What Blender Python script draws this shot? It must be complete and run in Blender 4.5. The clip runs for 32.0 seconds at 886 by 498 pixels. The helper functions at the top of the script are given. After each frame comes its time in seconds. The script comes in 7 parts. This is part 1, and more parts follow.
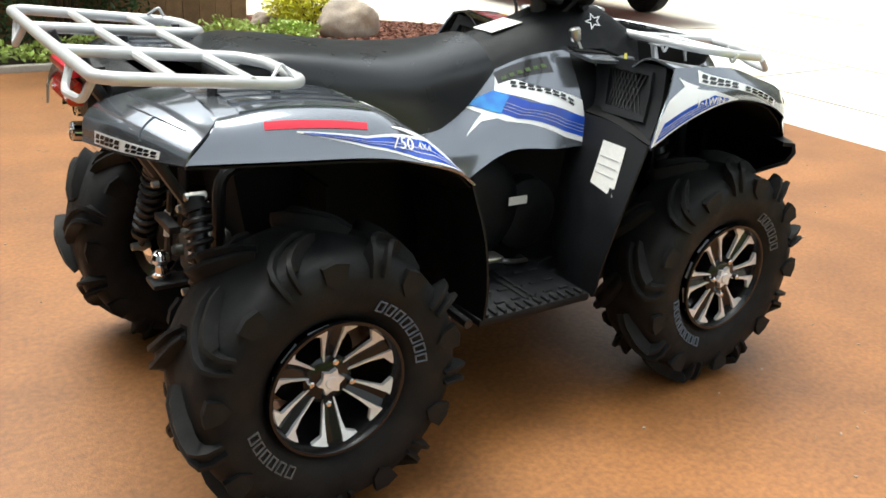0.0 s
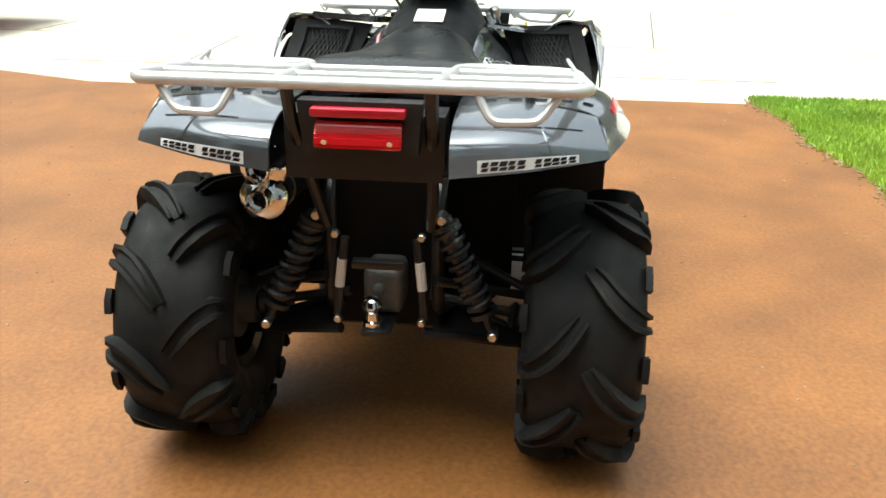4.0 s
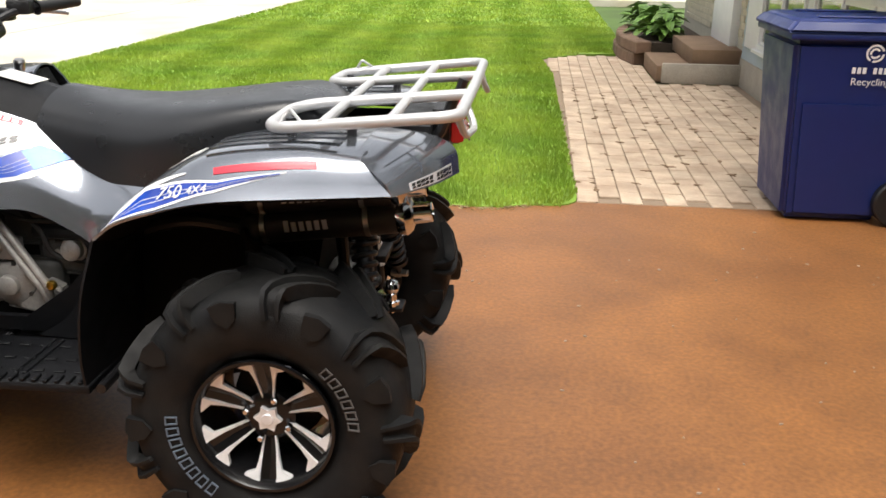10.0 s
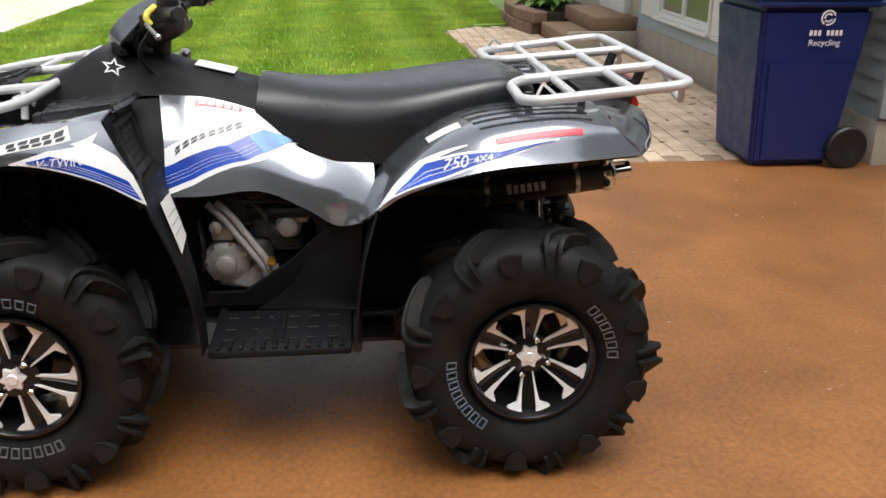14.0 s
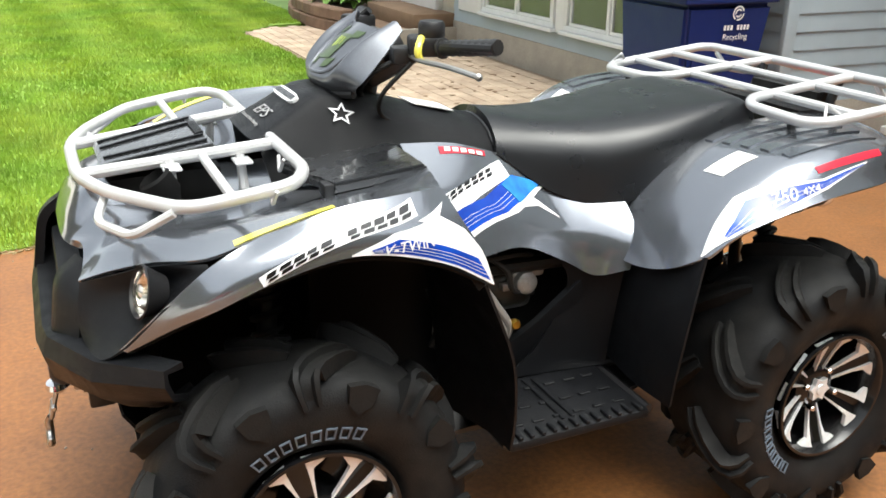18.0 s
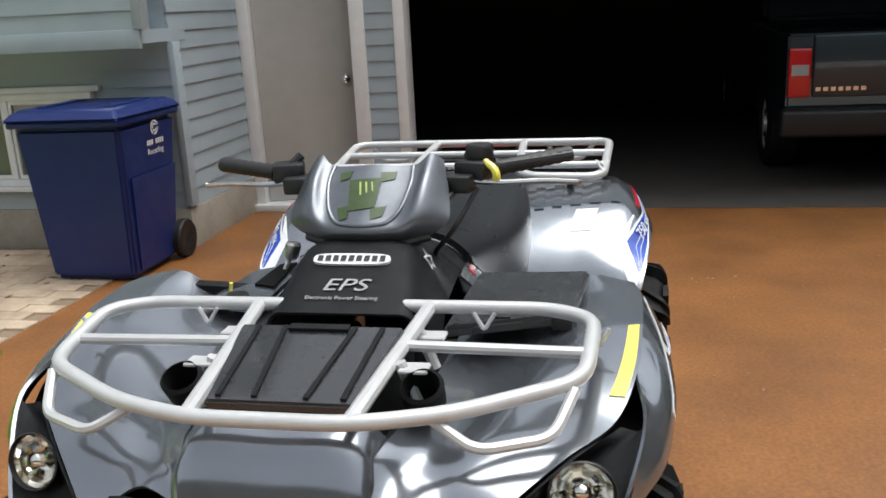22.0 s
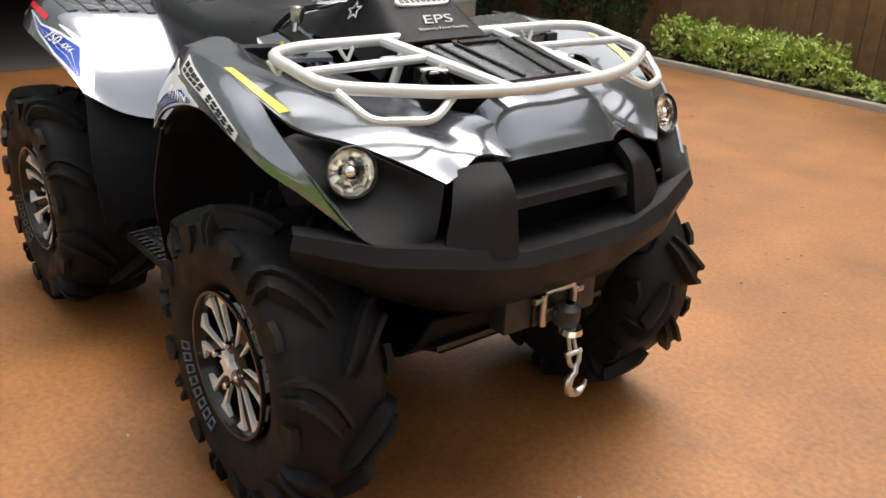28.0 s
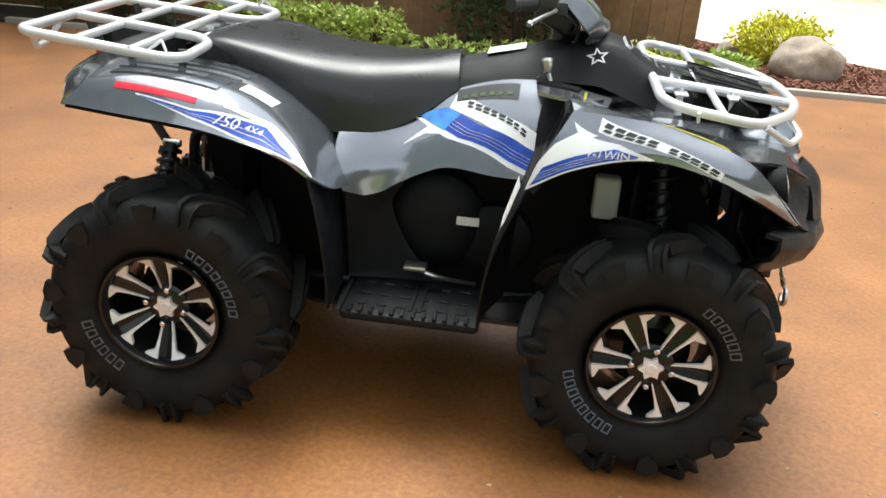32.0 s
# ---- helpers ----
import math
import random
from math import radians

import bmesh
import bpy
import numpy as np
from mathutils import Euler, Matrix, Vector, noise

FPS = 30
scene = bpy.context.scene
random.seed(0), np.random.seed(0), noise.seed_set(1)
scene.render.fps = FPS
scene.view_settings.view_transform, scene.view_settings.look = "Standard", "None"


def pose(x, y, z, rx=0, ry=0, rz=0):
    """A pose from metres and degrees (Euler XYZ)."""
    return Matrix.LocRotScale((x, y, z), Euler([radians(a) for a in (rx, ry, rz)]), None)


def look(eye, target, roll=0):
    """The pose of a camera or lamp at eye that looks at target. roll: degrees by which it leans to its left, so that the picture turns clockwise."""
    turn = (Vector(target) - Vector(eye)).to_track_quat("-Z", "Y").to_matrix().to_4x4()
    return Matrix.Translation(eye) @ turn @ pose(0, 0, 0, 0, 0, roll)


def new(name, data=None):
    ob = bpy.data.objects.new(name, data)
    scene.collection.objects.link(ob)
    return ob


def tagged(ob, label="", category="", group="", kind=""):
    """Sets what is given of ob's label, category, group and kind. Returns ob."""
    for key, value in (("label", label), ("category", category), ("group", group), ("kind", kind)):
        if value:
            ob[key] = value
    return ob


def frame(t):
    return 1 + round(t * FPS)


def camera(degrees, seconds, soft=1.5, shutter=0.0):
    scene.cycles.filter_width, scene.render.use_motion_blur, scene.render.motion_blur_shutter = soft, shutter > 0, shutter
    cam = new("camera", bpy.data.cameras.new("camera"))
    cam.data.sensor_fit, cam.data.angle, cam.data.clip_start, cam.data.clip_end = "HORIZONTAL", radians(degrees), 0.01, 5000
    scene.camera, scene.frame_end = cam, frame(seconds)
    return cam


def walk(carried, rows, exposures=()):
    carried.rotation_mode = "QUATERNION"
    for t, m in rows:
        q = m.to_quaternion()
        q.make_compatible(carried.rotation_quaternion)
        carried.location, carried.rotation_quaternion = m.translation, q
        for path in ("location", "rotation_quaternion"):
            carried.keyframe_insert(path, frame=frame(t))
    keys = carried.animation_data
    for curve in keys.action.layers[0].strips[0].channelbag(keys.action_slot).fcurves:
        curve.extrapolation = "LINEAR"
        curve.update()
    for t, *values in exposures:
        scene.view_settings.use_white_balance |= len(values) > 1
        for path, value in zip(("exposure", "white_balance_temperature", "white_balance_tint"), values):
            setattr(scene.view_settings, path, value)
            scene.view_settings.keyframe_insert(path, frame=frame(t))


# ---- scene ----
cam = camera(53.0, 32.0, soft=1.6)
PATH = [
    (0, (-1.415, -2.113, 1.377), (-0.37, -0.586, 0.617), 3.3),
    (0.5, (-1.690, -1.950, 1.392), (-0.440, -0.571, 0.662), 2.8),
    (1, (-1.891, -1.736, 1.362), (-0.487, -0.489, 0.672), 1.1),
    (1.5, (-2.120, -1.479, 1.350), (-0.558, -0.424, 0.681), 0.6),
    (2, (-2.339, -1.276, 1.378), (-0.679, -0.394, 0.694), 1.1),
    (2.5, (-2.478, -1.056, 1.364), (-0.75, -0.345, 0.653), 0.5),
    (3, (-2.606, -0.821, 1.37), (-0.825, -0.298, 0.625), 0.6),
    (3.5, (-2.691, -0.568, 1.348), (-0.864, -0.232, 0.606), 1.0),
    (4, (-2.726, -0.347, 1.354), (-0.875, -0.159, 0.62), 0.8),
    (4.5, (-2.699, -0.059, 1.361), (-0.838, -0.077, 0.627), 1.3),
    (6.5, (-2.415, 0.962, 1.381), (-0.856, -0.048, 0.638), 2.4),
    (7, (-2.398, 1.254, 1.348), (-0.987, 0.016, 0.658), 1.0),
    (7.5, (-2.253, 1.467, 1.358), (-1.045, 0.042, 0.644), -0.0),
    (8, (-2.031, 1.627, 1.392), (-1.069, 0.049, 0.627), 0.8),
    (8.5, (-1.879, 1.829, 1.377), (-1.127, 0.131, 0.634), 0.0),
    (9, (-1.729, 2.014, 1.399), (-1.148, 0.247, 0.662), -1.3),
    (9.5, (-1.442, 2.178, 1.392), (-1.087, 0.336, 0.697), 0.4),
    (10, (-1.206, 2.294, 1.373), (-1.019, 0.415, 0.713), 0.8),
    (10.5, (-1.107, 2.432, 1.37), (-0.98, 0.548, 0.708), 0.7),
    (11, (-0.994, 2.488, 1.355), (-0.914, 0.6, 0.7), 0.5),
    (11.5, (-0.885, 2.539, 1.354), (-0.852, 0.649, 0.699), 0.5),
    (12, (-0.761, 2.588, 1.363), (-0.782, 0.701, 0.701), 0.5),
    (12.5, (-0.628, 2.625, 1.375), (-0.704, 0.743, 0.703), 0.5),
    (13, (-0.494, 2.642, 1.401), (-0.613, 0.769, 0.71), 0.6),
    (13.5, (-0.354, 2.624, 1.411), (-0.509, 0.758, 0.708), 0.6),
    (14, (-0.223, 2.597, 1.422), (-0.401, 0.736, 0.71), 0.3),
    (14.5, (-0.054, 2.539, 1.442), (-0.274, 0.69, 0.712), 0.4),
    (15, (0.091, 2.439, 1.434), (-0.145, 0.595, 0.697), 0.2),
    (15.5, (0.239, 2.347, 1.418), (-0.011, 0.506, 0.676), 0.2),
    (17.5, (0.874, 2.056, 1.451), (0.218, 0.355, 0.626), 1.2),
    (18, (1.023, 1.933, 1.448), (0.237, 0.242, 0.726), 0.9),
    (18.5, (1.239, 1.796, 1.439), (0.184, 0.215, 0.816), 1.8),
    (19, (1.388, 1.603, 1.423), (0.127, 0.154, 0.865), 1.0),
    (19.5, (1.521, 1.435, 1.452), (0.129, 0.101, 0.923), 0.1),
    (20, (1.643, 1.287, 1.494), (0.127, 0.095, 0.965), -0.6),
    (20.5, (1.758, 1.103, 1.482), (0.092, 0.125, 0.966), -1.9),
    (21, (1.852, 0.912, 1.472), (0.085, 0.131, 0.956), -3.0),
    (21.5, (1.941, 0.717, 1.481), (0.11, 0.105, 0.957), -3.7),
    (22, (2.05, 0.499, 1.506), (0.164, 0.101, 0.973), -2.9),
    (22.5, (2.168, 0.297, 1.487), (0.241, 0.103, 0.988), -2.4),
    (23, (2.269, 0.151, 1.461), (0.344, 0.112, 0.919), -1.2),
    (23.5, (2.374, 0.016, 1.445), (0.511, 0.155, 0.729), 1.0),
    (24, (2.547, -0.037, 1.415), (0.715, 0.183, 0.642), 1.4),
    (24.5, (2.671, -0.066, 1.419), (0.861, 0.209, 0.614), 2.2),
    (26.5, (2.804, -0.498, 1.359), (1.05, 0.087, 0.596), 2.4),
    (27, (2.649, -0.728, 1.367), (0.96, 0.021, 0.601), 3.7),
    (27.5, (2.499, -0.928, 1.363), (0.873, -0.062, 0.584), 2.5),
    (28, (2.196, -1.28, 1.305), (0.764, -0.11, 0.544), 2.3),
    (28.5, (2.063, -1.454, 1.349), (0.733, -0.187, 0.558), 0.3),
    (29, (1.879, -1.667, 1.375), (0.679, -0.272, 0.593), 0.8),
    (29.5, (1.631, -1.871, 1.424), (0.591, -0.362, 0.625), 0.9),
    (30, (1.304, -2.097, 1.441), (0.485, -0.453, 0.649), 2.3),
    (30.5, (1.069, -2.238, 1.455), (0.397, -0.531, 0.659), 2.2),
    (31, (0.827, -2.37, 1.441), (0.302, -0.604, 0.664), 2.3),
    (31.5, (0.527, -2.484, 1.467), (0.194, -0.68, 0.67), 3.3),
    (32, (0.301, -2.594, 1.47), (0.112, -0.765, 0.683), 4.1)
]
walk(cam, [(t, look(e, g, r)) for t, e, g, r in PATH], exposures=[(0.0, 1.45, 6400, 3), (3.0, 1.5, 6400, -2), (5.5, 1.3, 6600, 2), (9.0, 1.08, 6700, 10), (13.0, 0.95, 6550, 10), (15.0, 0.8, 6450, 10), (16.5, 1.1, 6450, 7), (18.0, 1.4, 6450, 5), (19.0, 1.2, 6400, 6), (20.0, 0.75, 6300, 8), (22.0, 0.68, 6300, 7), (24.0, 0.6, 6250, 7), (27.0, 1.0, 6900, 9), (29.0, 1.25, 6800, 8), (30.0, 1.35, 6600, 6), (32.0, 1.5, 6400, 4)])

# ---- world: bright overcast sky, one wide weak sun ----
world = bpy.data.worlds.new("overcast_sky")
scene.world = world
world.use_nodes = True
wn, wl = world.node_tree.nodes, world.node_tree.links
sky = wn.new("ShaderNodeTexSky")
sky.sky_type, sky.sun_disc = "NISHITA", False
sky.sun_elevation, sky.sun_rotation = radians(73), radians(-20)
sky.air_density, sky.dust_density, sky.ozone_density = 1.0, 4.0, 1.0
hsv = wn.new("ShaderNodeHueSaturation")
hsv.inputs["Saturation"].default_value = 0.22
wl.new(sky.outputs[0], hsv.inputs["Color"])
wl.new(hsv.outputs[0], wn["Background"].inputs["Color"])
wn["Background"].inputs["Strength"].default_value = 0.15
sun = new("sun", bpy.data.lights.new("sun", "SUN"))
sun.data.energy, sun.data.angle, sun.data.color = 1.25, radians(46), (1.0, 0.96, 0.9)
sun.matrix_world = look((0, 0, 20), (0.10 * 20, -0.28 * 20, 0))


# ---- builders ----
def thing(name, label, category, group="", loc=(0, 0, 0)):
    ob = new(name)
    ob.empty_display_size = 0.1
    ob.matrix_world = Matrix.Translation(loc)
    return tagged(ob, label, category, group)


def finish(bm, smooth):
    bmesh.ops.recalc_face_normals(bm, faces=bm.faces)
    if smooth:
        for f in bm.faces:
            f.smooth = True
        for e in bm.edges:
            if len(e.link_faces) == 2 and e.calc_face_angle(0) > radians(smooth):
                e.smooth = False


def mesh_of(name, bm, material, smooth=35):
    finish(bm, smooth)
    me = bpy.data.meshes.new(name)
    bm.to_mesh(me)
    bm.free()
    me.materials.append(material)
    return me


def part(name, bm, material, parent=None, label="", smooth=35):
    ob = new(name, mesh_of(name, bm, material, smooth))
    if parent is not None:
        ob.parent = parent
        ob.matrix_parent_inverse = parent.matrix_world.inverted() if parent.type == "EMPTY" else Matrix()
    return tagged(ob, label)


def piece(name, me, parent, m, label=""):
    """One more object on a shared mesh, placed in world terms."""
    ob = new(name, me)
    if parent is not None:
        ob.parent = parent
        ob.matrix_parent_inverse = parent.matrix_world.inverted() if parent.type == "EMPTY" else Matrix()
    ob.matrix_basis = m
    return tagged(ob, label)


def structure(name, bm, material, label, category, smooth=35):
    return tagged(part(name, bm, material, None, "", smooth), label, category, "", "structure")


def box(bm, x0, x1, y0, y1, z0, z1, bevel=0.0, seg=2):
    vs = [bm.verts.new((x, y, z)) for z in (z0, z1) for y in (y0, y1) for x in (x0, x1)]
    fs = [bm.faces.new([vs[i] for i in q]) for q in ((0, 2, 3, 1), (4, 5, 7, 6), (0, 1, 5, 4), (2, 6, 7, 3), (0, 4, 6, 2), (1, 3, 7, 5))]
    if bevel:
        bmesh.ops.bevel(bm, geom=list({e for f in fs for e in f.edges}), offset=bevel, segments=seg, affect="EDGES", profile=0.5)
    return bm


def boxed(*a, **k):
    return box(bmesh.new(), *a, **k)


def spline(pts, n=6, closed=False):
    """Points on a smooth curve through pts."""
    P = [Vector(p) for p in pts]
    out, m = [], len(P)
    for i in range(m if closed else m - 1):
        a, b = P[i], P[(i + 1) % m]
        p0 = P[i - 1] if (i or closed) else a * 2 - b
        p3 = P[(i + 2) % m] if (closed or i + 2 < m) else b * 2 - a
        for k in range(n):
            t = k / n
            out.append(0.5 * (2 * a + (b - p0) * t + (2 * p0 - 5 * a + 4 * b - p3) * t * t + (3 * a - p0 - 3 * b + p3) * t ** 3))
    if not closed:
        out.append(P[-1])
    return out


def rounded(pts, r, n=4, closed=False):
    """A polyline with its corners rounded."""
    P = [Vector(p) for p in pts]
    out, m = [], len(P)
    for i in range(m):
        if not closed and i in (0, m - 1):
            out.append(P[i])
            continue
        a, p, b = P[i - 1], P[i], P[(i + 1) % m]
        da, db = a - p, b - p
        k = min(r, da.length * 0.45, db.length * 0.45)
        s, e = p + da.normalized() * k, p + db.normalized() * k
        for j in range(n + 1):
            t = j / n
            out.append(s * (1 - t) ** 2 + p * 2 * t * (1 - t) + e * t * t)
    return out


def tube(bm, pts, r, sides=10, closed=False, caps=True):
    """A round bar along pts; r is one radius or one per point."""
    P = [Vector(p) for p in pts]
    m = len(P)
    rr = r if isinstance(r, (list, tuple)) else [r] * m
    d0 = (P[1] - P[0]).normalized()
    up = Vector((0, 0, 1)) if abs(d0.z) < 0.9 else Vector((1, 0, 0))
    side = d0.cross(up).normalized()
    rings = []
    for i in range(m):
        if closed:
            d = (P[(i + 1) % m] - P[i - 1]).normalized()
        else:
            d = (P[min(i + 1, m - 1)] - P[max(i - 1, 0)]).normalized()
        side = (side - d * side.dot(d)).normalized()
        nor = d.cross(side)
        rings.append([bm.verts.new(P[i] + (side * math.cos(2 * math.pi * k / sides) + nor * math.sin(2 * math.pi * k / sides)) * rr[i]) for k in range(sides)])
    for i in range(m if closed else m - 1):
        a, b = rings[i], rings[(i + 1) % m]
        for k in range(sides):
            bm.faces.new((a[k], a[(k + 1) % sides], b[(k + 1) % sides], b[k]))
    if caps and not closed:
        bm.faces.new(rings[0])
        bm.faces.new(rings[-1])
    return bm


def disc(bm, c, axis, r, depth, sides=20, r2=None, bevel=0.0):
    """A short cylinder or cone centred at c along axis."""
    c, axis = Vector(c), Vector(axis).normalized()
    r2 = r if r2 is None else r2
    b = min(bevel, depth * 0.45)
    if b:
        return tube(bm, [c - axis * depth / 2, c - axis * (depth / 2 - b), c + axis * (depth / 2 - b), c + axis * depth / 2], [r - b, r, r2, r2 - b], sides)
    return tube(bm, [c - axis * depth / 2, c + axis * depth / 2], [r, r2], sides)


def lathe(bm, prof, c, axis, sides=32, closed=False):
    """A turned form: prof gives (distance along axis, radius)."""
    c, axis = Vector(c), Vector(axis).normalized()
    up = Vector((0, 0, 1)) if abs(axis.z) < 0.9 else Vector((1, 0, 0))
    s = axis.cross(up).normalized()
    n = axis.cross(s)
    rings = [[bm.verts.new(c + axis * h + (s * math.cos(2 * math.pi * k / sides) + n * math.sin(2 * math.pi * k / sides)) * r) for k in range(sides)] for h, r in prof]
    for i in range(len(rings) if closed else len(rings) - 1):
        a, b = rings[i], rings[(i + 1) % len(rings)]
        for k in range(sides):
            bm.faces.new((a[k], a[(k + 1) % sides], b[(k + 1) % sides], b[k]))
    return bm


def grid_fine(rows, nu, nv):
    fine = [spline(r, nv) for r in rows]
    cols = [spline([f[j] for f in fine], nu) for j in range(len(fine[0]))]
    return [[cols[j][i] for j in range(len(cols))] for i in range(len(cols[0]))]


def sheet(bm, rows, nu=4, nv=4, thick=0.006, flip=False, mirror=False):
    """A smooth panel through a net of control points, with thickness."""
    G = grid_fine(rows, nu, nv)
    m, n = len(G), len(G[0])
    N = [[None] * n for _ in range(m)]
    for i in range(m):
        for j in range(n):
            du = G[min(i + 1, m - 1)][j] - G[max(i - 1, 0)][j]
            dv = G[i][min(j + 1, n - 1)] - G[i][max(j - 1, 0)]
            c = du.cross(dv)
            N[i][j] = c.normalized() if c.length > 1e-9 else Vector((0, 0, 1))
    s = -1 if flip else 1
    for q in ((1, -1) if mirror else (1,)):
        put = lambda p: bm.verts.new((p.x, p.y * q, p.z))
        A = [[put(G[i][j]) for j in range(n)] for i in range(m)]
        B = [[put(G[i][j] - N[i][j] * thick * s) for j in range(n)] for i in range(m)]
        for i in range(m - 1):
            for j in range(n - 1):
                bm.faces.new((A[i][j], A[i + 1][j], A[i + 1][j + 1], A[i][j + 1]))
                bm.faces.new((B[i][j], B[i][j + 1], B[i + 1][j + 1], B[i + 1][j]))
        rim = [(i, 0) for i in range(m)] + [(m - 1, j) for j in range(1, n)] + [(i, n - 1) for i in range(m - 2, -1, -1)] + [(0, j) for j in range(n - 2, 0, -1)]
        for k in range(len(rim)):
            a, b = rim[k], rim[(k + 1) % len(rim)]
            bm.faces.new((A[a[0]][a[1]], B[a[0]][a[1]], B[b[0]][b[1]], A[b[0]][b[1]]))
    return bm


def prism(bm, pts, off):
    """A flat outline pts pushed by the vector off."""
    off = Vector(off)
    a = [bm.verts.new(p) for p in pts]
    b = [bm.verts.new(Vector(p) + off) for p in pts]
    bm.faces.new(a)
    bm.faces.new(b[::-1])
    for i in range(len(a)):
        j = (i + 1) % len(a)
        bm.faces.new((a[i], b[i], b[j], a[j]))
    return bm


def quad_prism(bm, o, u, v, w):
    """A small block: corner o, edges u, v, w."""
    o, u, v, w = Vector(o), Vector(u), Vector(v), Vector(w)
    return prism(bm, [o, o + u, o + u + v, o + v], w)


def raw(name, verts, faces, material, smooth=False):
    me = bpy.data.meshes.new(name)
    me.from_pydata(verts, [], faces)
    me.materials.append(material)
    if smooth:
        me.polygons.foreach_set("use_smooth", [True] * len(me.polygons))
    me.update()
    return me


# ---- materials ----
def material(name, base, rough=0.6, metal=0.0, vary=0.0, scale=8.0, fine=0.0, fine_scale=150.0, bump=0.0, bump_scale=200.0, second=None, coat=0.0, per_piece=0.0, spec=0.5, island=0.0, rough_vary=0.0):
    m = bpy.data.materials.new(name)
    m.use_nodes = True
    nt = m.node_tree
    b = nt.nodes["Principled BSDF"]
    b.inputs["Roughness"].default_value, b.inputs["Metallic"].default_value = rough, metal
    b.inputs["Coat Weight"].default_value = coat
    b.inputs["Coat Roughness"].default_value = 0.06
    b.inputs["Specular IOR Level"].default_value = spec
    co = nt.nodes.new("ShaderNodeTexCoord").outputs["Object"]
    geo = nt.nodes.new("ShaderNodeNewGeometry")
    if per_piece or island:
        co = geo.outputs["Position"]

    def tex(s, detail=4.0):
        t = nt.nodes.new("ShaderNodeTexNoise")
        t.inputs["Scale"].default_value, t.inputs["Detail"].default_value = s, detail
        nt.links.new(co, t.inputs["Vector"])
        return t.outputs["Fac"]

    def mix(a, c, fac, mode="MIX"):
        x = nt.nodes.new("ShaderNodeMix")
        x.data_type, x.blend_type = "RGBA", mode
        for v, i in ((fac, 0), (a, 6), (c, 7)):
            if hasattr(v, "links"):
                nt.links.new(v, x.inputs[i])
            else:
                x.inputs[i].default_value = v
        return x.outputs[2]

    def ramp(fac, lo, hi, p0=0.35, p1=0.65):
        r = nt.nodes.new("ShaderNodeMapRange")
        r.inputs["From Min"].default_value, r.inputs["From Max"].default_value = p0, p1
        r.inputs["To Min"].default_value, r.inputs["To Max"].default_value = lo, hi
        nt.links.new(fac, r.inputs["Value"])
        return r.outputs["Result"]

    col = (*base, 1.0)
    if second:
        col = mix(col, (*second, 1.0), ramp(tex(scale), 0.0, 1.0))
    if vary:
        col = mix(col, mix(col, (0.5, 0.5, 0.5, 1), 1.0, "MULTIPLY"), ramp(tex(scale * 2.3), 0.0, vary))
    if fine:
        col = mix(col, mix(col, (0.35, 0.35, 0.35, 1), 1.0, "MULTIPLY"), ramp(tex(fine_scale, 3.0), 0.0, fine))
        col = mix(col, mix(col, (1.35, 1.35, 1.35, 1), 1.0, "MULTIPLY"), ramp(tex(fine_scale * 0.63, 3.0), 0.0, fine))
    if per_piece or island:
        src = nt.nodes.new("ShaderNodeObjectInfo").outputs["Random"] if per_piece else geo.outputs["Random Per Island"]
        col = mix(col, mix(col, (0.35, 0.33, 0.3, 1), 1.0, "MULTIPLY"), ramp(src, 0.0, per_piece or island, 0.0, 1.0))
    if hasattr(col, "links"):
        nt.links.new(col, b.inputs["Base Color"])
    else:
        b.inputs["Base Color"].default_value = col
    if rough_vary:
        nt.links.new(ramp(tex(scale * 1.7), max(rough - rough_vary, 0.02), min(rough + rough_vary, 1.0)), b.inputs["Roughness"])
    if bump:
        bp = nt.nodes.new("ShaderNodeBump")
        bp.inputs["Strength"].default_value, bp.inputs["Distance"].default_value = min(bump, 1.0), 0.003
        nt.links.new(tex(bump_scale, 3.0), bp.inputs["Height"])
        nt.links.new(bp.outputs[0], b.inputs["Normal"])
    return m


M = {}
M["drive"] = material("stained_concrete", (0.300, 0.119, 0.029), 0.52, spec=0.65, vary=0.38, scale=1.6, fine=0.45, fine_scale=60, bump=0.30, bump_scale=150, second=(0.215, 0.083, 0.020), rough_vary=0.03)
M["street"] = material("pale_concrete", (0.62, 0.6, 0.55), 0.8, vary=0.2, scale=0.5, fine=0.15, fine_scale=60, bump=0.4, second=(0.55, 0.48, 0.36))
M["dry"] = material("dry_clippings", (0.34, 0.25, 0.12), 0.9, vary=0.4, scale=9, island=0.5)
M["joint_dirt"] = material("brown_joint_dirt", (0.20, 0.125, 0.07), 0.95, vary=0.4, scale=20)
# for the added closing walls: dark, to keep low sky light out
M["closing"] = material("sky_blocking_wall", (0.12, 0.10, 0.08), 0.85, vary=0.5, scale=0.4, second=(0.05, 0.07, 0.04))
M["joint"] = material("concrete_joint", (0.16, 0.14, 0.11), 0.9, vary=0.3, scale=3)
M["soil"] = material("dark_soil", (0.05, 0.035, 0.022), 0.95, vary=0.5, scale=8, bump=1.0, bump_scale=80)
M["earth"] = material("rough_grass_ground", (0.09, 0.16, 0.03), 0.95, vary=0.5, scale=0.8, second=(0.07, 0.12, 0.025))
M["turf"] = material("turf_base", (0.21, 0.35, 0.04), 0.95, vary=0.6, scale=2.5, fine=0.4, fine_scale=90)
M["grass"] = material("grass_blades", (0.225, 0.385, 0.036), 0.6, vary=0.5, scale=1.1, second=(0.37, 0.49, 0.05), island=0.18)
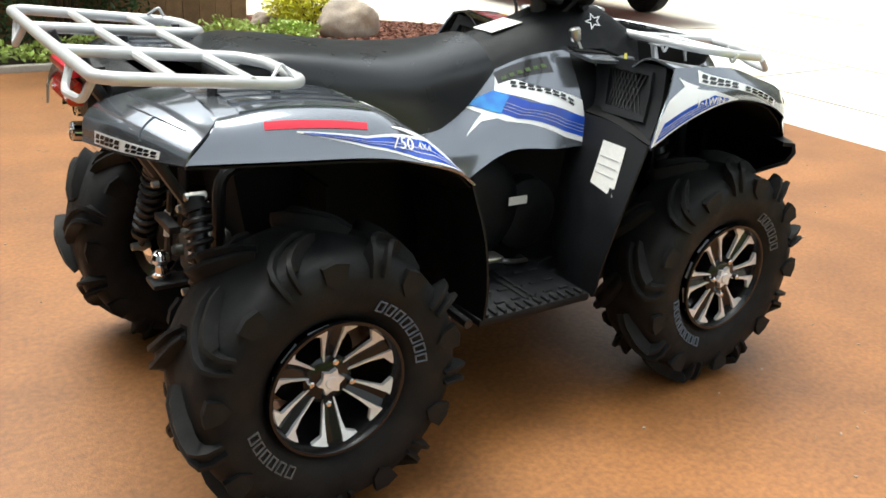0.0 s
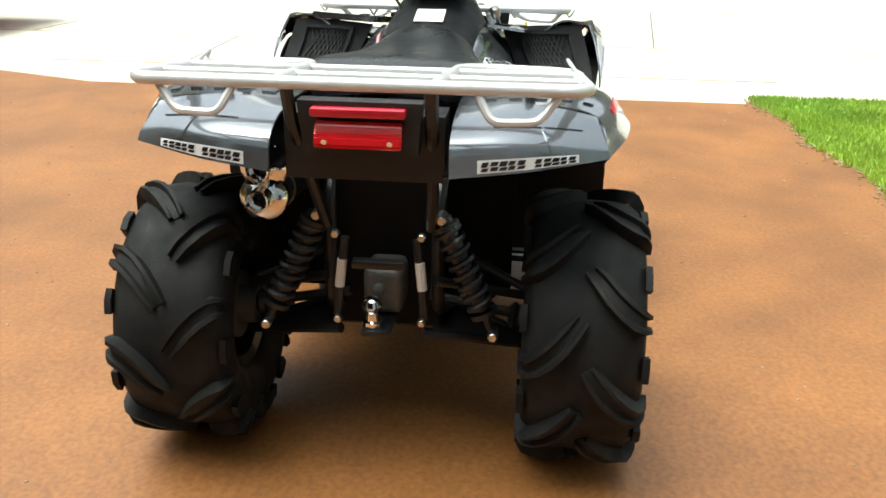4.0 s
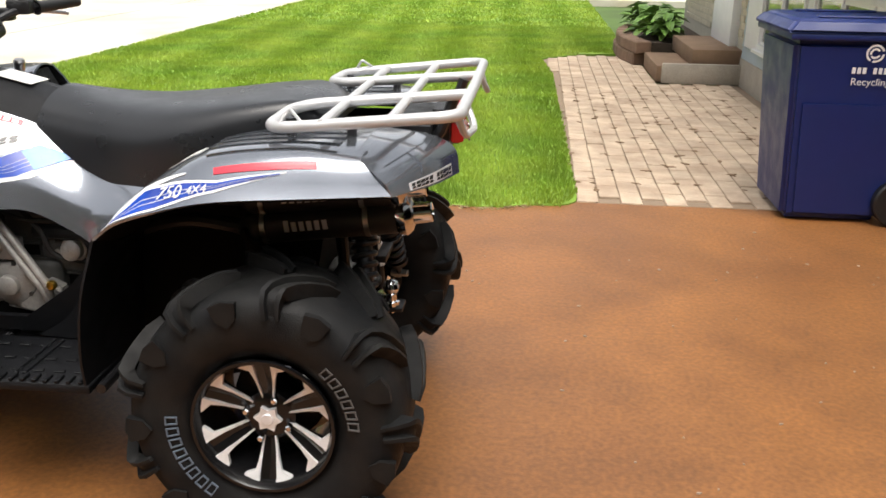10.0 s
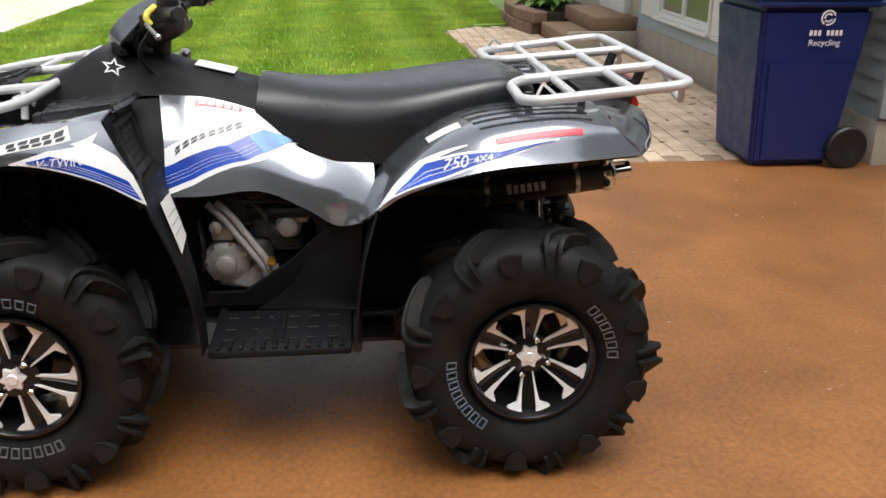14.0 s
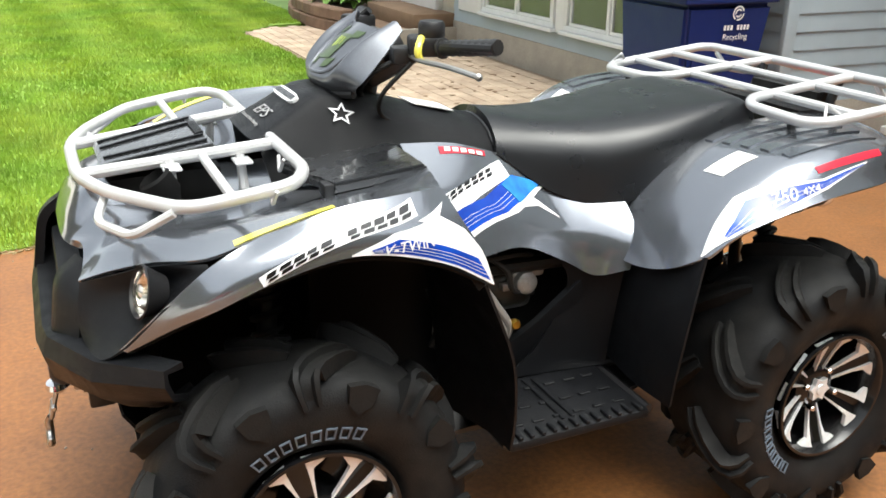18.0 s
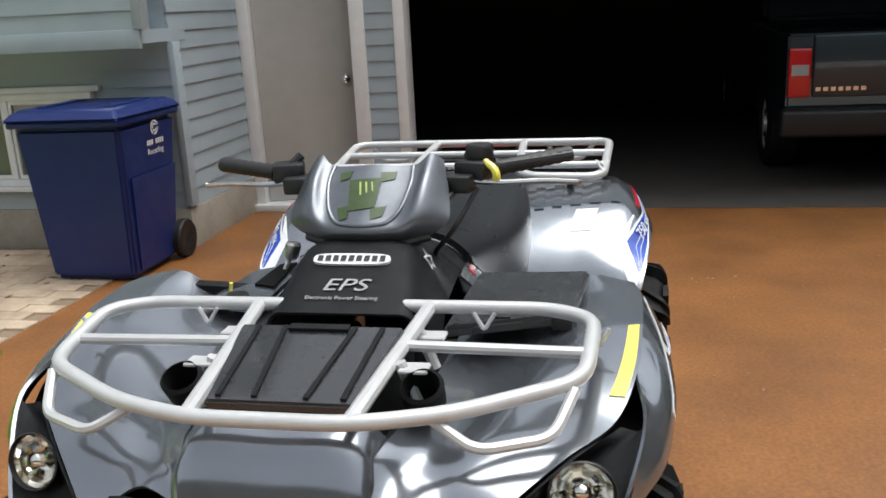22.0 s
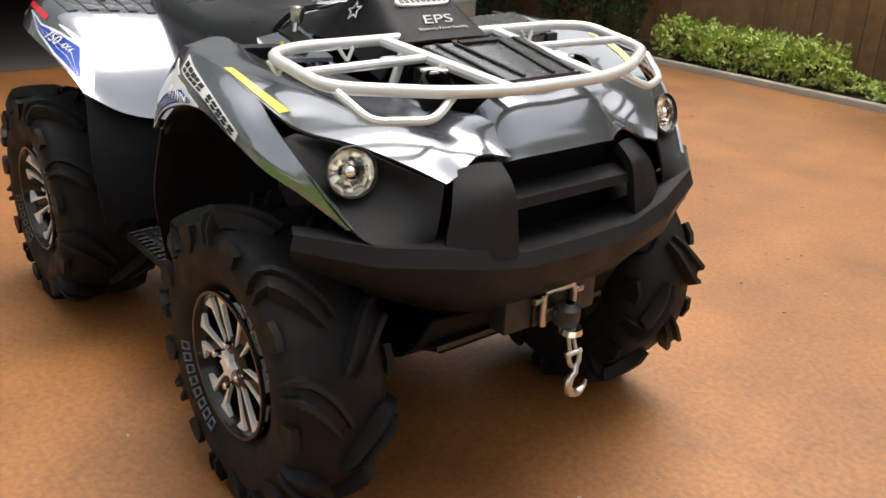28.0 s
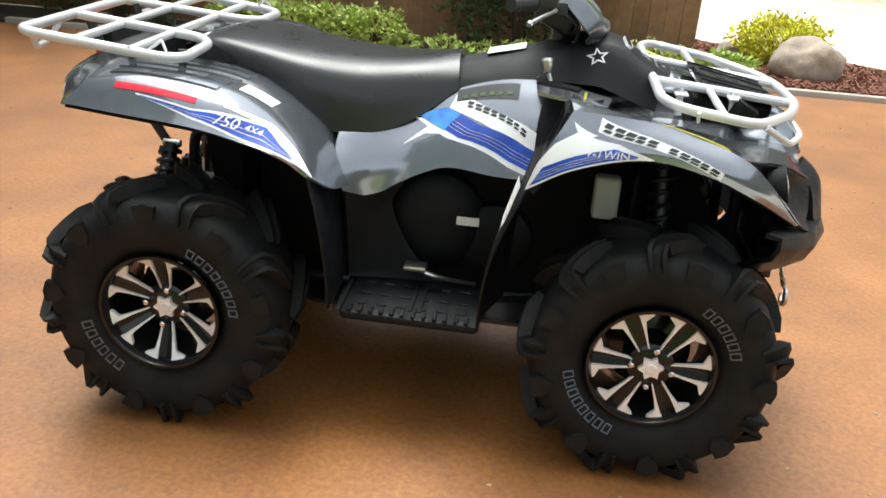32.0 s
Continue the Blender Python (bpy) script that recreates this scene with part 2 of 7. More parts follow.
M["paver"] = material("tan_paver", (0.62, 0.49, 0.36), 0.85, vary=0.35, scale=4, fine=0.2, fine_scale=140, bump=0.6, bump_scale=220, second=(0.46, 0.34, 0.24), per_piece=0.3)
M["sand"] = material("paver_sand", (0.26, 0.19, 0.13), 0.95, vary=0.3, scale=6)
M["siding"] = material("blue_grey_siding", (0.40, 0.475, 0.52), 0.55, vary=0.12, scale=2, bump=0.15, bump_scale=120, per_piece=0.08)
M["white"] = material("white_paint", (0.82, 0.83, 0.83), 0.45, vary=0.1, scale=4)
M["found"] = material("foundation_concrete", (0.40, 0.36, 0.30), 0.9, vary=0.3, scale=2.5, fine=0.2, fine_scale=90, bump=0.5)
M["curtain"] = material("window_blind", (0.42, 0.43, 0.36), 0.8, vary=0.2, scale=3)
M["brick"] = material("cream_brick", (0.62, 0.56, 0.42), 0.85, vary=0.2, scale=6, fine=0.15, bump=0.5, per_piece=0.2)
M["mortar"] = material("mortar", (0.5, 0.47, 0.38), 0.95, vary=0.2, scale=5)
M["step"] = material("brown_step_concrete", (0.22, 0.14, 0.085), 0.85, vary=0.3, scale=3, fine=0.2, bump=0.4)
M["block"] = material("planter_block", (0.24, 0.15, 0.10), 0.9, vary=0.4, scale=5, fine=0.2, bump=0.8, bump_scale=90, per_piece=0.4)
M["leaf"] = material("hosta_leaf", (0.14, 0.30, 0.045), 0.5, vary=0.4, scale=6, second=(0.20, 0.36, 0.07), island=0.5)
M["leaf_light"] = material("variegated_leaf", (0.38, 0.55, 0.08), 0.5, vary=0.3, scale=7, second=(0.56, 0.66, 0.20), island=0.4)
M["leaf_gold"] = material("golden_leaf", (0.70, 0.66, 0.03), 0.5, vary=0.3, scale=7, second=(0.60, 0.60, 0.03), island=0.2)
M["leaf_dark"] = material("evergreen_leaf", (0.040, 0.085, 0.022), 0.6, vary=0.5, scale=5, second=(0.06, 0.12, 0.03), island=0.6)
M["bark"] = material("bark", (0.08, 0.05, 0.03), 0.9, vary=0.4, scale=12, bump=1.0, bump_scale=60)
M["fence"] = material("cedar_board", (0.30, 0.165, 0.075), 0.75, vary=0.4, scale=5, fine=0.2, fine_scale=60, bump=0.4, bump_scale=90, per_piece=0.45)
M["mulch"] = material("red_brown_mulch", (0.16, 0.055, 0.03), 0.9, vary=0.4, scale=10, second=(0.22, 0.085, 0.05), island=0.7)
M["rock"] = material("field_stone", (0.42, 0.34, 0.26), 0.85, vary=0.4, scale=5, second=(0.33, 0.27, 0.22), fine=0.25, fine_scale=70, bump=0.8, bump_scale=60)
M["door"] = material("grey_white_door_paint", (0.50, 0.49, 0.46), 0.5, vary=0.12, scale=3)
# near-black base holds the garage's inner shade; the roofs share it
M["garage"] = material("garage_shade_wallboard", (0.025, 0.024, 0.023), 0.9, vary=0.3, scale=2)
# concrete base lowered so the floor carries the garage's shade
M["gfloor_shaded"] = material("garage_floor", (0.07, 0.06, 0.052), 0.8, vary=0.35, scale=1.5, fine=0.2, bump=0.3)
M["bin"] = material("blue_bin_plastic", (0.005, 0.019, 0.125), 0.42, vary=0.12, scale=5, bump=0.25, bump_scale=300, rough_vary=0.1)
M["black"] = material("black_plastic", (0.012, 0.012, 0.013), 0.45, vary=0.3, scale=14, bump=0.3, bump_scale=400, rough_vary=0.1)
M["ink"] = material("white_print", (0.8, 0.8, 0.8), 0.5)
M["truck"] = material("truck_paint", (0.022, 0.038, 0.054), 0.3, metal=0.4, coat=0.8, vary=0.15, scale=3)
M["red_truck"] = material("red_paint", (0.42, 0.012, 0.015), 0.3, coat=0.7, vary=0.15, scale=3)
M["chrome"] = material("chrome", (0.75, 0.75, 0.76), 0.08, metal=1.0, vary=0.15, scale=20)
M["alloy"] = material("machined_alloy", (0.84, 0.84, 0.84), 0.34, metal=0.3, vary=0.2, scale=30)
M["red_lens"] = material("red_lens", (0.55, 0.01, 0.015), 0.15, coat=0.8)
M["glass_dark"] = material("dark_glass", (0.02, 0.022, 0.025), 0.08, coat=0.5)
M["tyre"] = material("tyre_rubber", (0.0058, 0.0063, 0.0072), 0.62, spec=0.2, vary=0.35, scale=9, fine=0.25, fine_scale=200, bump=0.35, bump_scale=300, second=(0.015, 0.0147, 0.014), rough_vary=0.12)
gm = bpy.data.materials.new("window_glass")
gm.use_nodes = True
gb = gm.node_tree.nodes["Principled BSDF"]
gb.inputs["Transmission Weight"].default_value, gb.inputs["Roughness"].default_value, gb.inputs["IOR"].default_value = 1.0, 0.02, 1.45
M["glass"] = gm


# ---- ground, driveway, street ----
bm = bmesh.new()
box(bm, -70, 70, -70, 70, -0.4, -0.13)
structure("ground", bm, M["earth"], "broad rough green ground around the house", "ground")
bm = bmesh.new()
prism(bm, [(-4.42, -2.5, -0.12), (3.84, -2.5, -0.12), (3.82, 1.2, -0.12), (3.84, 3.1, -0.12), (4.4, 4.66, -0.12), (-4.42, 4.66, -0.12)], (0, 0, 0.12))
structure("driveway", bm, M["drive"], "orange-brown stained exposed concrete driveway", "driveway")
bm = bmesh.new()
prism(bm, [(4.07, -60, -0.12), (40, -60, -0.12), (40, 60, -0.12), (5.3, 60, -0.12), (5.3, 8.0, -0.12), (4.41, 4.66, -0.12), (3.85, 3.1, -0.12), (3.83, 1.2, -0.12), (3.85, -1.96, -0.12), (4.07, -1.98, -0.12)], (0, 0, 0.113))
street = structure("street", bm, M["street"], "pale sun-bleached concrete apron and street", "street")
JOINTS = [(4.75, -2.3, 4.75, 4.0), (6.4, -20, 6.4, 20), (3.9, 2.7, 6.4, 2.75), (3.9, 0.35, 6.4, 1.1), (9.5, -25, 9.5, 25), (4.1, -5.0, 6.4, -5.0), (6.4, -1.5, 9.5, -1.8), (6.4, 5.0, 9.5, 4.6)]
for x0, y0, x1, y1 in JOINTS:
    d = Vector((x1 - x0, y1 - y0, 0))
    s = Vector((-d.y, d.x, 0)).normalized() * 0.010
    part("joint", prism(bmesh.new(), [Vector((x0, y0, -0.02)) - s, Vector((x1, y1, -0.02)) - s, Vector((x1, y1, -0.02)) + s, Vector((x0, y0, -0.02)) + s], (0, 0, 0.0155)), M["joint"], street)

rng = np.random.default_rng(3)


def blades(name, area, n, h, w, zbase, mat, keep=None, lean=0.35):
    """Many thin curved grass blades."""
    x = rng.uniform(area[0], area[1], n)
    y = rng.uniform(area[2], area[3], n)
    if keep is not None:
        k = keep(x, y)
        x, y = x[k], y[k]
    n = len(x)
    a = rng.uniform(0, 2 * np.pi, n)
    hh = h * rng.uniform(0.55, 1.2, n)
    ln = rng.normal(0, lean, n) * hh
    # the mower laid every other strip the other way
    strip = 0.16 * np.sin((x + 0.06 * y + 0.05 * np.sin(y * 0.9)) * 2 * np.pi / 0.95)
    lx, ly = np.cos(a) * ln, np.sin(a) * ln + strip * hh
    px, py = -np.sin(a + 0.8) * w, np.cos(a + 0.8) * w
    v = np.empty((n, 5, 3))
    v[:, 0] = np.stack([x - px, y - py, np.full(n, zbase)], 1)
    v[:, 1] = np.stack([x + px, y + py, np.full(n, zbase)], 1)
    v[:, 2] = np.stack([x + px * 0.7 + lx * 0.4, y + py * 0.7 + ly * 0.4, zbase + hh * 0.6], 1)
    v[:, 3] = np.stack([x - px * 0.7 + lx * 0.4, y - py * 0.7 + ly * 0.4, zbase + hh * 0.6], 1)
    v[:, 4] = np.stack([x + lx, y + ly, zbase + hh], 1)
    i = np.arange(n) * 5
    f = [q for k in i.tolist() for q in ((k, k + 1, k + 2, k + 3), (k + 3, k + 2, k + 4))]
    return raw(name, v.reshape(-1, 3).tolist(), f, mat)


PAVE_EDGE = lambda y: np.interp(y, [-9.3, -8.8, -7.4, -2.4], [-1.75, -1.27, -1.40, -1.475])
LAWN_EDGE = lambda x: -2.40 + 0.085 * np.clip(x + 1.4, 0, 9) + 0.03 * np.sin(x * 5.3) + 0.015 * np.sin(x * 17)
bm = bmesh.new()
edge = [(-1.475, -2.60, -0.02), (-1.465, -2.50, -0.02), (-1.42, -2.44, -0.02)] + [(x, float(LAWN_EDGE(x)), -0.02) for x in np.linspace(-1.34, 4.05, 46)]
far = [(4.06, -8.0, -0.02), (4.06, -60, -0.02), (-2.4, -60, -0.02), (-2.4, -9.5, -0.02), (-1.75, -9.3, -0.02), (-1.27, -8.8, -0.02), (-1.40, -7.4, -0.02)]
prism(bm, edge + far, (0, 0, 0.027))
structure("lawn", bm, M["turf"], "mown green lawn beside the driveway", "lawn")
near = blades("grass", (-1.49, 4.06, -5.2, -1.9), 145000, 0.036, 0.0032, 0.004, M["grass"], lambda x, y: (y < LAWN_EDGE(x) + 0.012 + 0.02 * np.sin(x * 40)) & ((x > -1.38) | (y < -2.42 - 1.6 * (-1.38 - x))) & (x > PAVE_EDGE(y) + 0.012 * np.sin(y * 31)))
tagged(new("grass", near), "dense short bright green lawn grass", "grass", "", "stuff")
mid = blades("grass", (-2.4, 4.06, -13.0, -5.2), 160000, 0.034, 0.0055, 0.004, M["grass"], lambda x, y: (x > PAVE_EDGE(y)) | (y < -9.45))
tagged(new("grass", mid), "short bright green lawn grass", "grass", "", "stuff")
far_g = blades("grass", (-2.4, 4.06, -30.0, -13.0), 50000, 0.04, 0.014, 0.004, M["grass"])
tagged(new("grass", far_g), "distant short bright green lawn grass", "grass", "", "stuff")

# ---- house ----
def lapped(name, o, u, w, h, nor, label, pitch=0.115, skip=None):
    """Lapped siding: one board a row on a wall that starts at o, runs w along u and h up."""
    o, u, nor = Vector(o), Vector(u), Vector(nor)
    wall = structure(name, quad_prism(bmesh.new(), o, u * w, (0, 0, h), -nor * 0.16), M["siding"], label, "wall")
    k = 0
    while k * pitch < h - 0.01:
        hh = min(pitch, h - k * pitch)
        spans = [(0.0, w)]
        if skip:
            for a, b, z0, z1 in skip:
                if z0 < k * pitch + hh - 0.01 and z1 > k * pitch + 0.01:
                    spans = [s for p, q in spans for s in ((p, min(q, a)), (max(p, b), q)) if s[1] - s[0] > 0.02]
        for p, q in spans:
            b = bmesh.new()
            a0 = o + u * p + Vector((0, 0, k * pitch)) + nor * 0.002
            prof = [(0, 0), (0.016, 0), (0.016, 0.006), (0.004, hh)]
            prism(b, [a0 + nor * d + Vector((0, 0, z)) for d, z in prof], u * (q - p))
            part("siding_board", b, M["siding"], wall)
        k += 1
    return wall


# recessed lower wall with the windows
WIN = [(-6.42, -5.02, 0.44, 1.06), (-4.84, -2.92, 0.44, 1.06)]
lapped("wall_house_lower", (-3.3, -7.15, 0.27), (0, 1, 0), 4.8, 1.12, (1, 0, 0), "blue-grey lapped siding below the overhang",
       skip=[(-7.0 + 7.15, -2.84 + 7.15, 0.12, 0.84)])
structure("foundation_house", boxed(-3.5, -3.275, -7.15, -2.35, -0.1, 0.268, 0.006), M["found"], "bare concrete house foundation", "foundation")
lapped("wall_house_upper", (-2.9, -7.15, 1.44), (0, 1, 0), 4.82, 3.2, (1, 0, 0), "blue-grey lapped siding of the upper storey")
structure("overhang_soffit", boxed(-3.5, -2.90, -7.15, -2.33, 1.36, 1.44), M["siding"], "underside board of the overhanging storey", "soffit")
structure("overhang_trim", boxed(-2.898, -2.875, -7.16, -2.30, 1.335, 1.445, 0.003), M["siding"], "blue-grey trim board along the overhang", "trim")
structure("corner_trim", boxed(-2.96, -2.868, -2.33, -2.27, 1.446, 4.6, 0.003), M["siding"], "blue-grey corner board", "trim")
structure("corner_trim_lower", boxed(-3.36, -3.268, -2.345, -2.30, 0.29, 1.355, 0.003), M["siding"], "blue-grey corner board", "trim")


def window(name, y0, y1, z0, z1, panes):
    """A low basement window with a deep white frame, panes and a blind behind."""
    w = tagged(new(name), "white-framed basement window with pale blinds", "window", "", "structure")
    x = -3.3
    part("window_frame", box(box(box(boxed(x + 0.003, x + 0.05, y0, y1, z0, z0 + 0.045, 0.004), x + 0.003, x + 0.05, y0, y1, z1 - 0.045, z1, 0.004), x + 0.003, x + 0.05, y0, y0 + 0.045, z0 + 0.045, z1 - 0.045, 0.004), x + 0.003, x + 0.05, y1 - 0.045, y1, z0 + 0.045, z1 - 0.045, 0.004), M["white"], w)
    part("window_sill", boxed(x + 0.003, x + 0.09, y0 - 0.03, y1 + 0.03, z0 - 0.035, z0 - 0.002, 0.005), M["white"], w)
    n = panes
    for k in range(n):
        a = y0 + 0.045 + (y1 - y0 - 0.09) * k / n
        b = y0 + 0.045 + (y1 - y0 - 0.09) * (k + 1) / n
        if k:
            part("mullion", boxed(x + 0.004, x + 0.045, a - 0.018, a + 0.018, z0 + 0.046, z1 - 0.046, 0.003), M["white"], w)
        sash = boxed(x + 0.006, x + 0.032, a + 0.020, b - 0.020, z0 + 0.047, z0 + 0.072)
        box(sash, x + 0.006, x + 0.032, a + 0.020, b - 0.020, z1 - 0.072, z1 - 0.047)
        box(sash, x + 0.006, x + 0.032, a + 0.020, a + 0.042, z0 + 0.073, z1 - 0.073)
        box(sash, x + 0.006, x + 0.032, b - 0.042, b - 0.020, z0 + 0.073, z1 - 0.073)
        part("sash", sash, M["white"], w)
        p = part("pane", boxed(x + 0.016, x + 0.020, a + 0.043, b - 0.043, z0 + 0.073, z1 - 0.073), M["glass"], w)
        p.visible_shadow = False
        bl = bmesh.new()
        box(bl, x + 0.004, x + 0.008, a + 0.043, b - 0.043, z0 + 0.073, z1 - 0.073)
        part("blind", bl, M["curtain"], w)
    return w


window("window_1", -6.42, -5.02, 0.44, 1.06, 2)
window("window_2", -4.84, -2.92, 0.44, 1.06, 3)
structure("window_panel", boxed(-3.298, -3.265, -7.0, -6.46, 0.40, 1.08, 0.004), M["white"], "white panel board beside the window", "trim")
structure("window_head_trim", boxed(-3.298, -3.255, -6.46, -2.86, 1.062, 1.10, 0.004), M["white"], "white head trim over the windows", "trim")
structure("window_post", boxed(-3.298, -3.262, -5.0, -4.86, 0.41, 1.06, 0.004), M["white"], "white post between the windows", "trim")
# side wall back to the garage front
structure("foundation_side", boxed(-4.4, -3.276, -2.55, -2.325, -0.1, 0.268, 0.006), M["found"], "bare concrete foundation", "foundation")
lapped("wall_side", (-4.36, -2.35, 0.27), (1, 0, 0), 1.06, 4.3, (0, 1, 0), "blue-grey lapped siding beside the side door")
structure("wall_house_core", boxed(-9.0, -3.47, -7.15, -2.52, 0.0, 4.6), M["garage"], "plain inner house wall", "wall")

# garage front plane with side door and wide opening
GX = -4.4
structure("garage_front_header", boxed(GX - 0.18, GX, -2.345, 4.4, 2.22, 4.6), M["siding"], "blue-grey siding over the garage opening", "wall")
lapped("wall_garage_strip", (GX, -1.36, 0.20), (0, 1, 0), 0.22, 2.0, (1, 0, 0), "narrow siding strip between the two doors")
lapped("wall_garage_right", (GX, 3.90, 0.28), (0, 1, 0), 0.48, 1.94, (1, 0, 0), "blue-grey siding beside the garage opening")
structure("foundation_strip", boxed(GX - 0.16, GX + 0.012, -1.36, -1.14, -0.1, 0.198, 0.004), M["found"], "concrete footing below the siding strip", "foundation")
structure("foundation_right", boxed(GX - 0.16, GX + 0.012, 3.90, 4.38, -0.1, 0.278, 0.004), M["found"], "concrete footing beside the garage", "foundation")


def frame_post(name, y0, y1, z1=2.22, x1=0.035, z0=0.0):
    structure(name, boxed(GX - 0.17, GX + x1, y0, y1, z0, z1, 0.006), M["white"], "white painted door frame post", "trim")


frame_post("garage_jamb_left", -1.14, -1.06)
frame_post("garage_jamb_right", 3.74, 3.90)
frame_post("side_door_post_hinge", -2.343, -2.25)
frame_post("side_door_post_latch", -1.47, -1.36)
structure("side_door_head", boxed(GX - 0.17, GX + 0.035, -2.25, -1.47, 2.12, 2.22, 0.006), M["white"], "white painted door head", "trim")
structure("side_door_sill", boxed(GX - 0.17, GX + 0.09, -2.343, -1.36, 0.0, 0.055, 0.006), M["white"], "white painted door sill", "trim")
door = tagged(new("door_1"), "white flush side door standing ajar", "door", "", "structure")
door.matrix_world = pose(GX - 0.03, -2.245, 0.06, 0, 0, 0)
door_leaf = part("door_leaf", boxed(-0.045, 0.0, 0.0, 0.74, 0.0, 2.05, 0.004), M["door"], None)
door_leaf.parent = door
knob = bmesh.new()
disc(knob, (0.006, 0.67, 0.92), (1, 0, 0), 0.032, 0.012, 16, bevel=0.003)
lathe(knob, [(0.012, 0.010), (0.03, 0.012), (0.038, 0.026), (0.055, 0.028), (0.066, 0.015), (0.067, 0.001)], (0, 0.67, 0.92), (1, 0, 0), 16)
kn = part("door_knob", knob, M["chrome"], None)
kn.parent = door_leaf
door.rotation_euler = (0, 0, radians(17))

# garage inside; its shade is put into the wall, ceiling and floor colours
structure("garage_floor", boxed(-11.1, GX - 0.0, -2.40, 4.42, -0.12, 0.004), M["gfloor_shaded"], "grey concrete garage floor, colour darkened for shade", "floor")
structure("garage_wall_back", boxed(-11.15, -11.0, -2.5, 4.5, 0, 2.7), M["garage"], "back wall of the garage, darkened for its shade", "wall")
structure("garage_wall_left", boxed(-11.0, GX - 0.18, -2.52, -2.36, 0, 2.7), M["garage"], "side wall of the garage, darkened for its shade", "wall")
structure("garage_wall_right", boxed(-11.0, GX - 0.18, 4.38, 4.52, 0, 2.7), M["garage"], "side wall of the garage, darkened for its shade", "wall")
structure("garage_ceiling", boxed(-11.15, GX - 0.18, -2.52, 4.52, 2.7, 2.8), M["garage"], "garage ceiling, darkened for its shade", "ceiling")
# roofs out of view, raised to block sky light near the garage
structure("garage_roof", boxed(-11.2, GX + 0.10, -2.25, 4.9, 4.6, 4.8), M["garage"], "dark roof set out of view over the garage to block sky", "roof")
structure("house_roof", boxed(-9.0, -2.84, -11.4, -2.26, 4.66, 4.9), M["garage"], "dark roof eave set out of view on the house to block sky", "roof")

# cream brick entry
BR = tagged(structure("wall_entry", boxed(-3.5, -3.31, -11.2, -7.15, -0.1, 4.6), M["mortar"], "cream brick entry wall", "wall"))
brick_me = mesh_of("brick", boxed(-0.01, 0.012, -0.1, 0.1, -0.03, 0.03, 0.003, 1), M["brick"], 0)
for r in range(24):
    z = 0.42 + r * 0.072
    for k in range(19):
        y = -7.27 - k * 0.212 - (0.106 if r % 2 else 0)
        if -9.0 < y < -7.48 and True:
            continue
        if y < -10.9:
            continue
        piece("brick", brick_me, BR, Matrix.Translation((-3.31, y, z)))
structure("entry_panel", boxed(-3.31, -3.22, -8.55, -7.5, 0.34, 0.88, 0.005), M["white"], "white panel below the entry window", "panel")
ew = tagged(new("window_3"), "entry side window with a white frame", "window", "", "structure")
fr = boxed(-3.31, -3.22, -8.55, -8.45, 0.885, 2.6, 0.004)
box(fr, -3.31, -3.22, -7.6, -7.5, 0.885, 2.6, 0.004)
box(fr, -3.31, -3.22, -8.06, -7.98, 0.885, 2.6, 0.004)
part("window_frame", fr, M["white"], ew)
part("pane", boxed(-3.28, -3.27, -8.44, -8.07, 0.885, 2.6), M["glass_dark"], ew)
part("pane", boxed(-3.28, -3.27, -7.97, -7.61, 0.885, 2.6), M["glass_dark"], ew)

# steps
st = thing("entry_steps", "two brown concrete entry steps by the house", "steps")
part("step", boxed(-2.95, -2.45, -8.3, -7.12, 0.0, 0.17, 0.012), M["step"], st)
part("step", boxed(-3.3, -2.80, -8.6, -7.14, 0.171, 0.34, 0.012), M["step"], st)
part("step_side", boxed(-3.29, -2.5, -7.12, -7.05, 0.0, 0.2, 0.01), M["found"], st, "pale concrete step cheek")

# planter of stacked blocks with hostas
pl = thing("planter", "curved low planter wall of brown blocks", "planter")
blk = mesh_of("block", boxed(-0.15, 0.15, -0.09, 0.09, -0.07, 0.07, 0.015, 1), M["block"], 0)
arc = spline([(-2.42, -8.45, 0), (-2.3, -9.2, 0), (-2.35, -10.2, 0), (-2.7, -11.4, 0)], 3)
for lev in range(2):
    for a, b in zip(arc[:-1], arc[1:]):
        mdl = (a + b) / 2
        ang = math.degrees(math.atan2(b.y - a.y, b.x - a.x))
        ob = piece("block", blk, pl, pose(mdl.x - lev * 0.02, mdl.y + lev * 0.1, 0.07 + lev * 0.143, 0, 0, ang))
structure("planter_soil", prism(bmesh.new(), [(-3.3, -8.62, 0), (-2.45, -8.62, 0), (-2.35, -9.2, 0), (-2.4, -10.2, 0), (-2.75, -11.3, 0), (-3.3, -11.3, 0)], (0, 0, 0.24)), M["soil"], "dark planter soil", "soil")


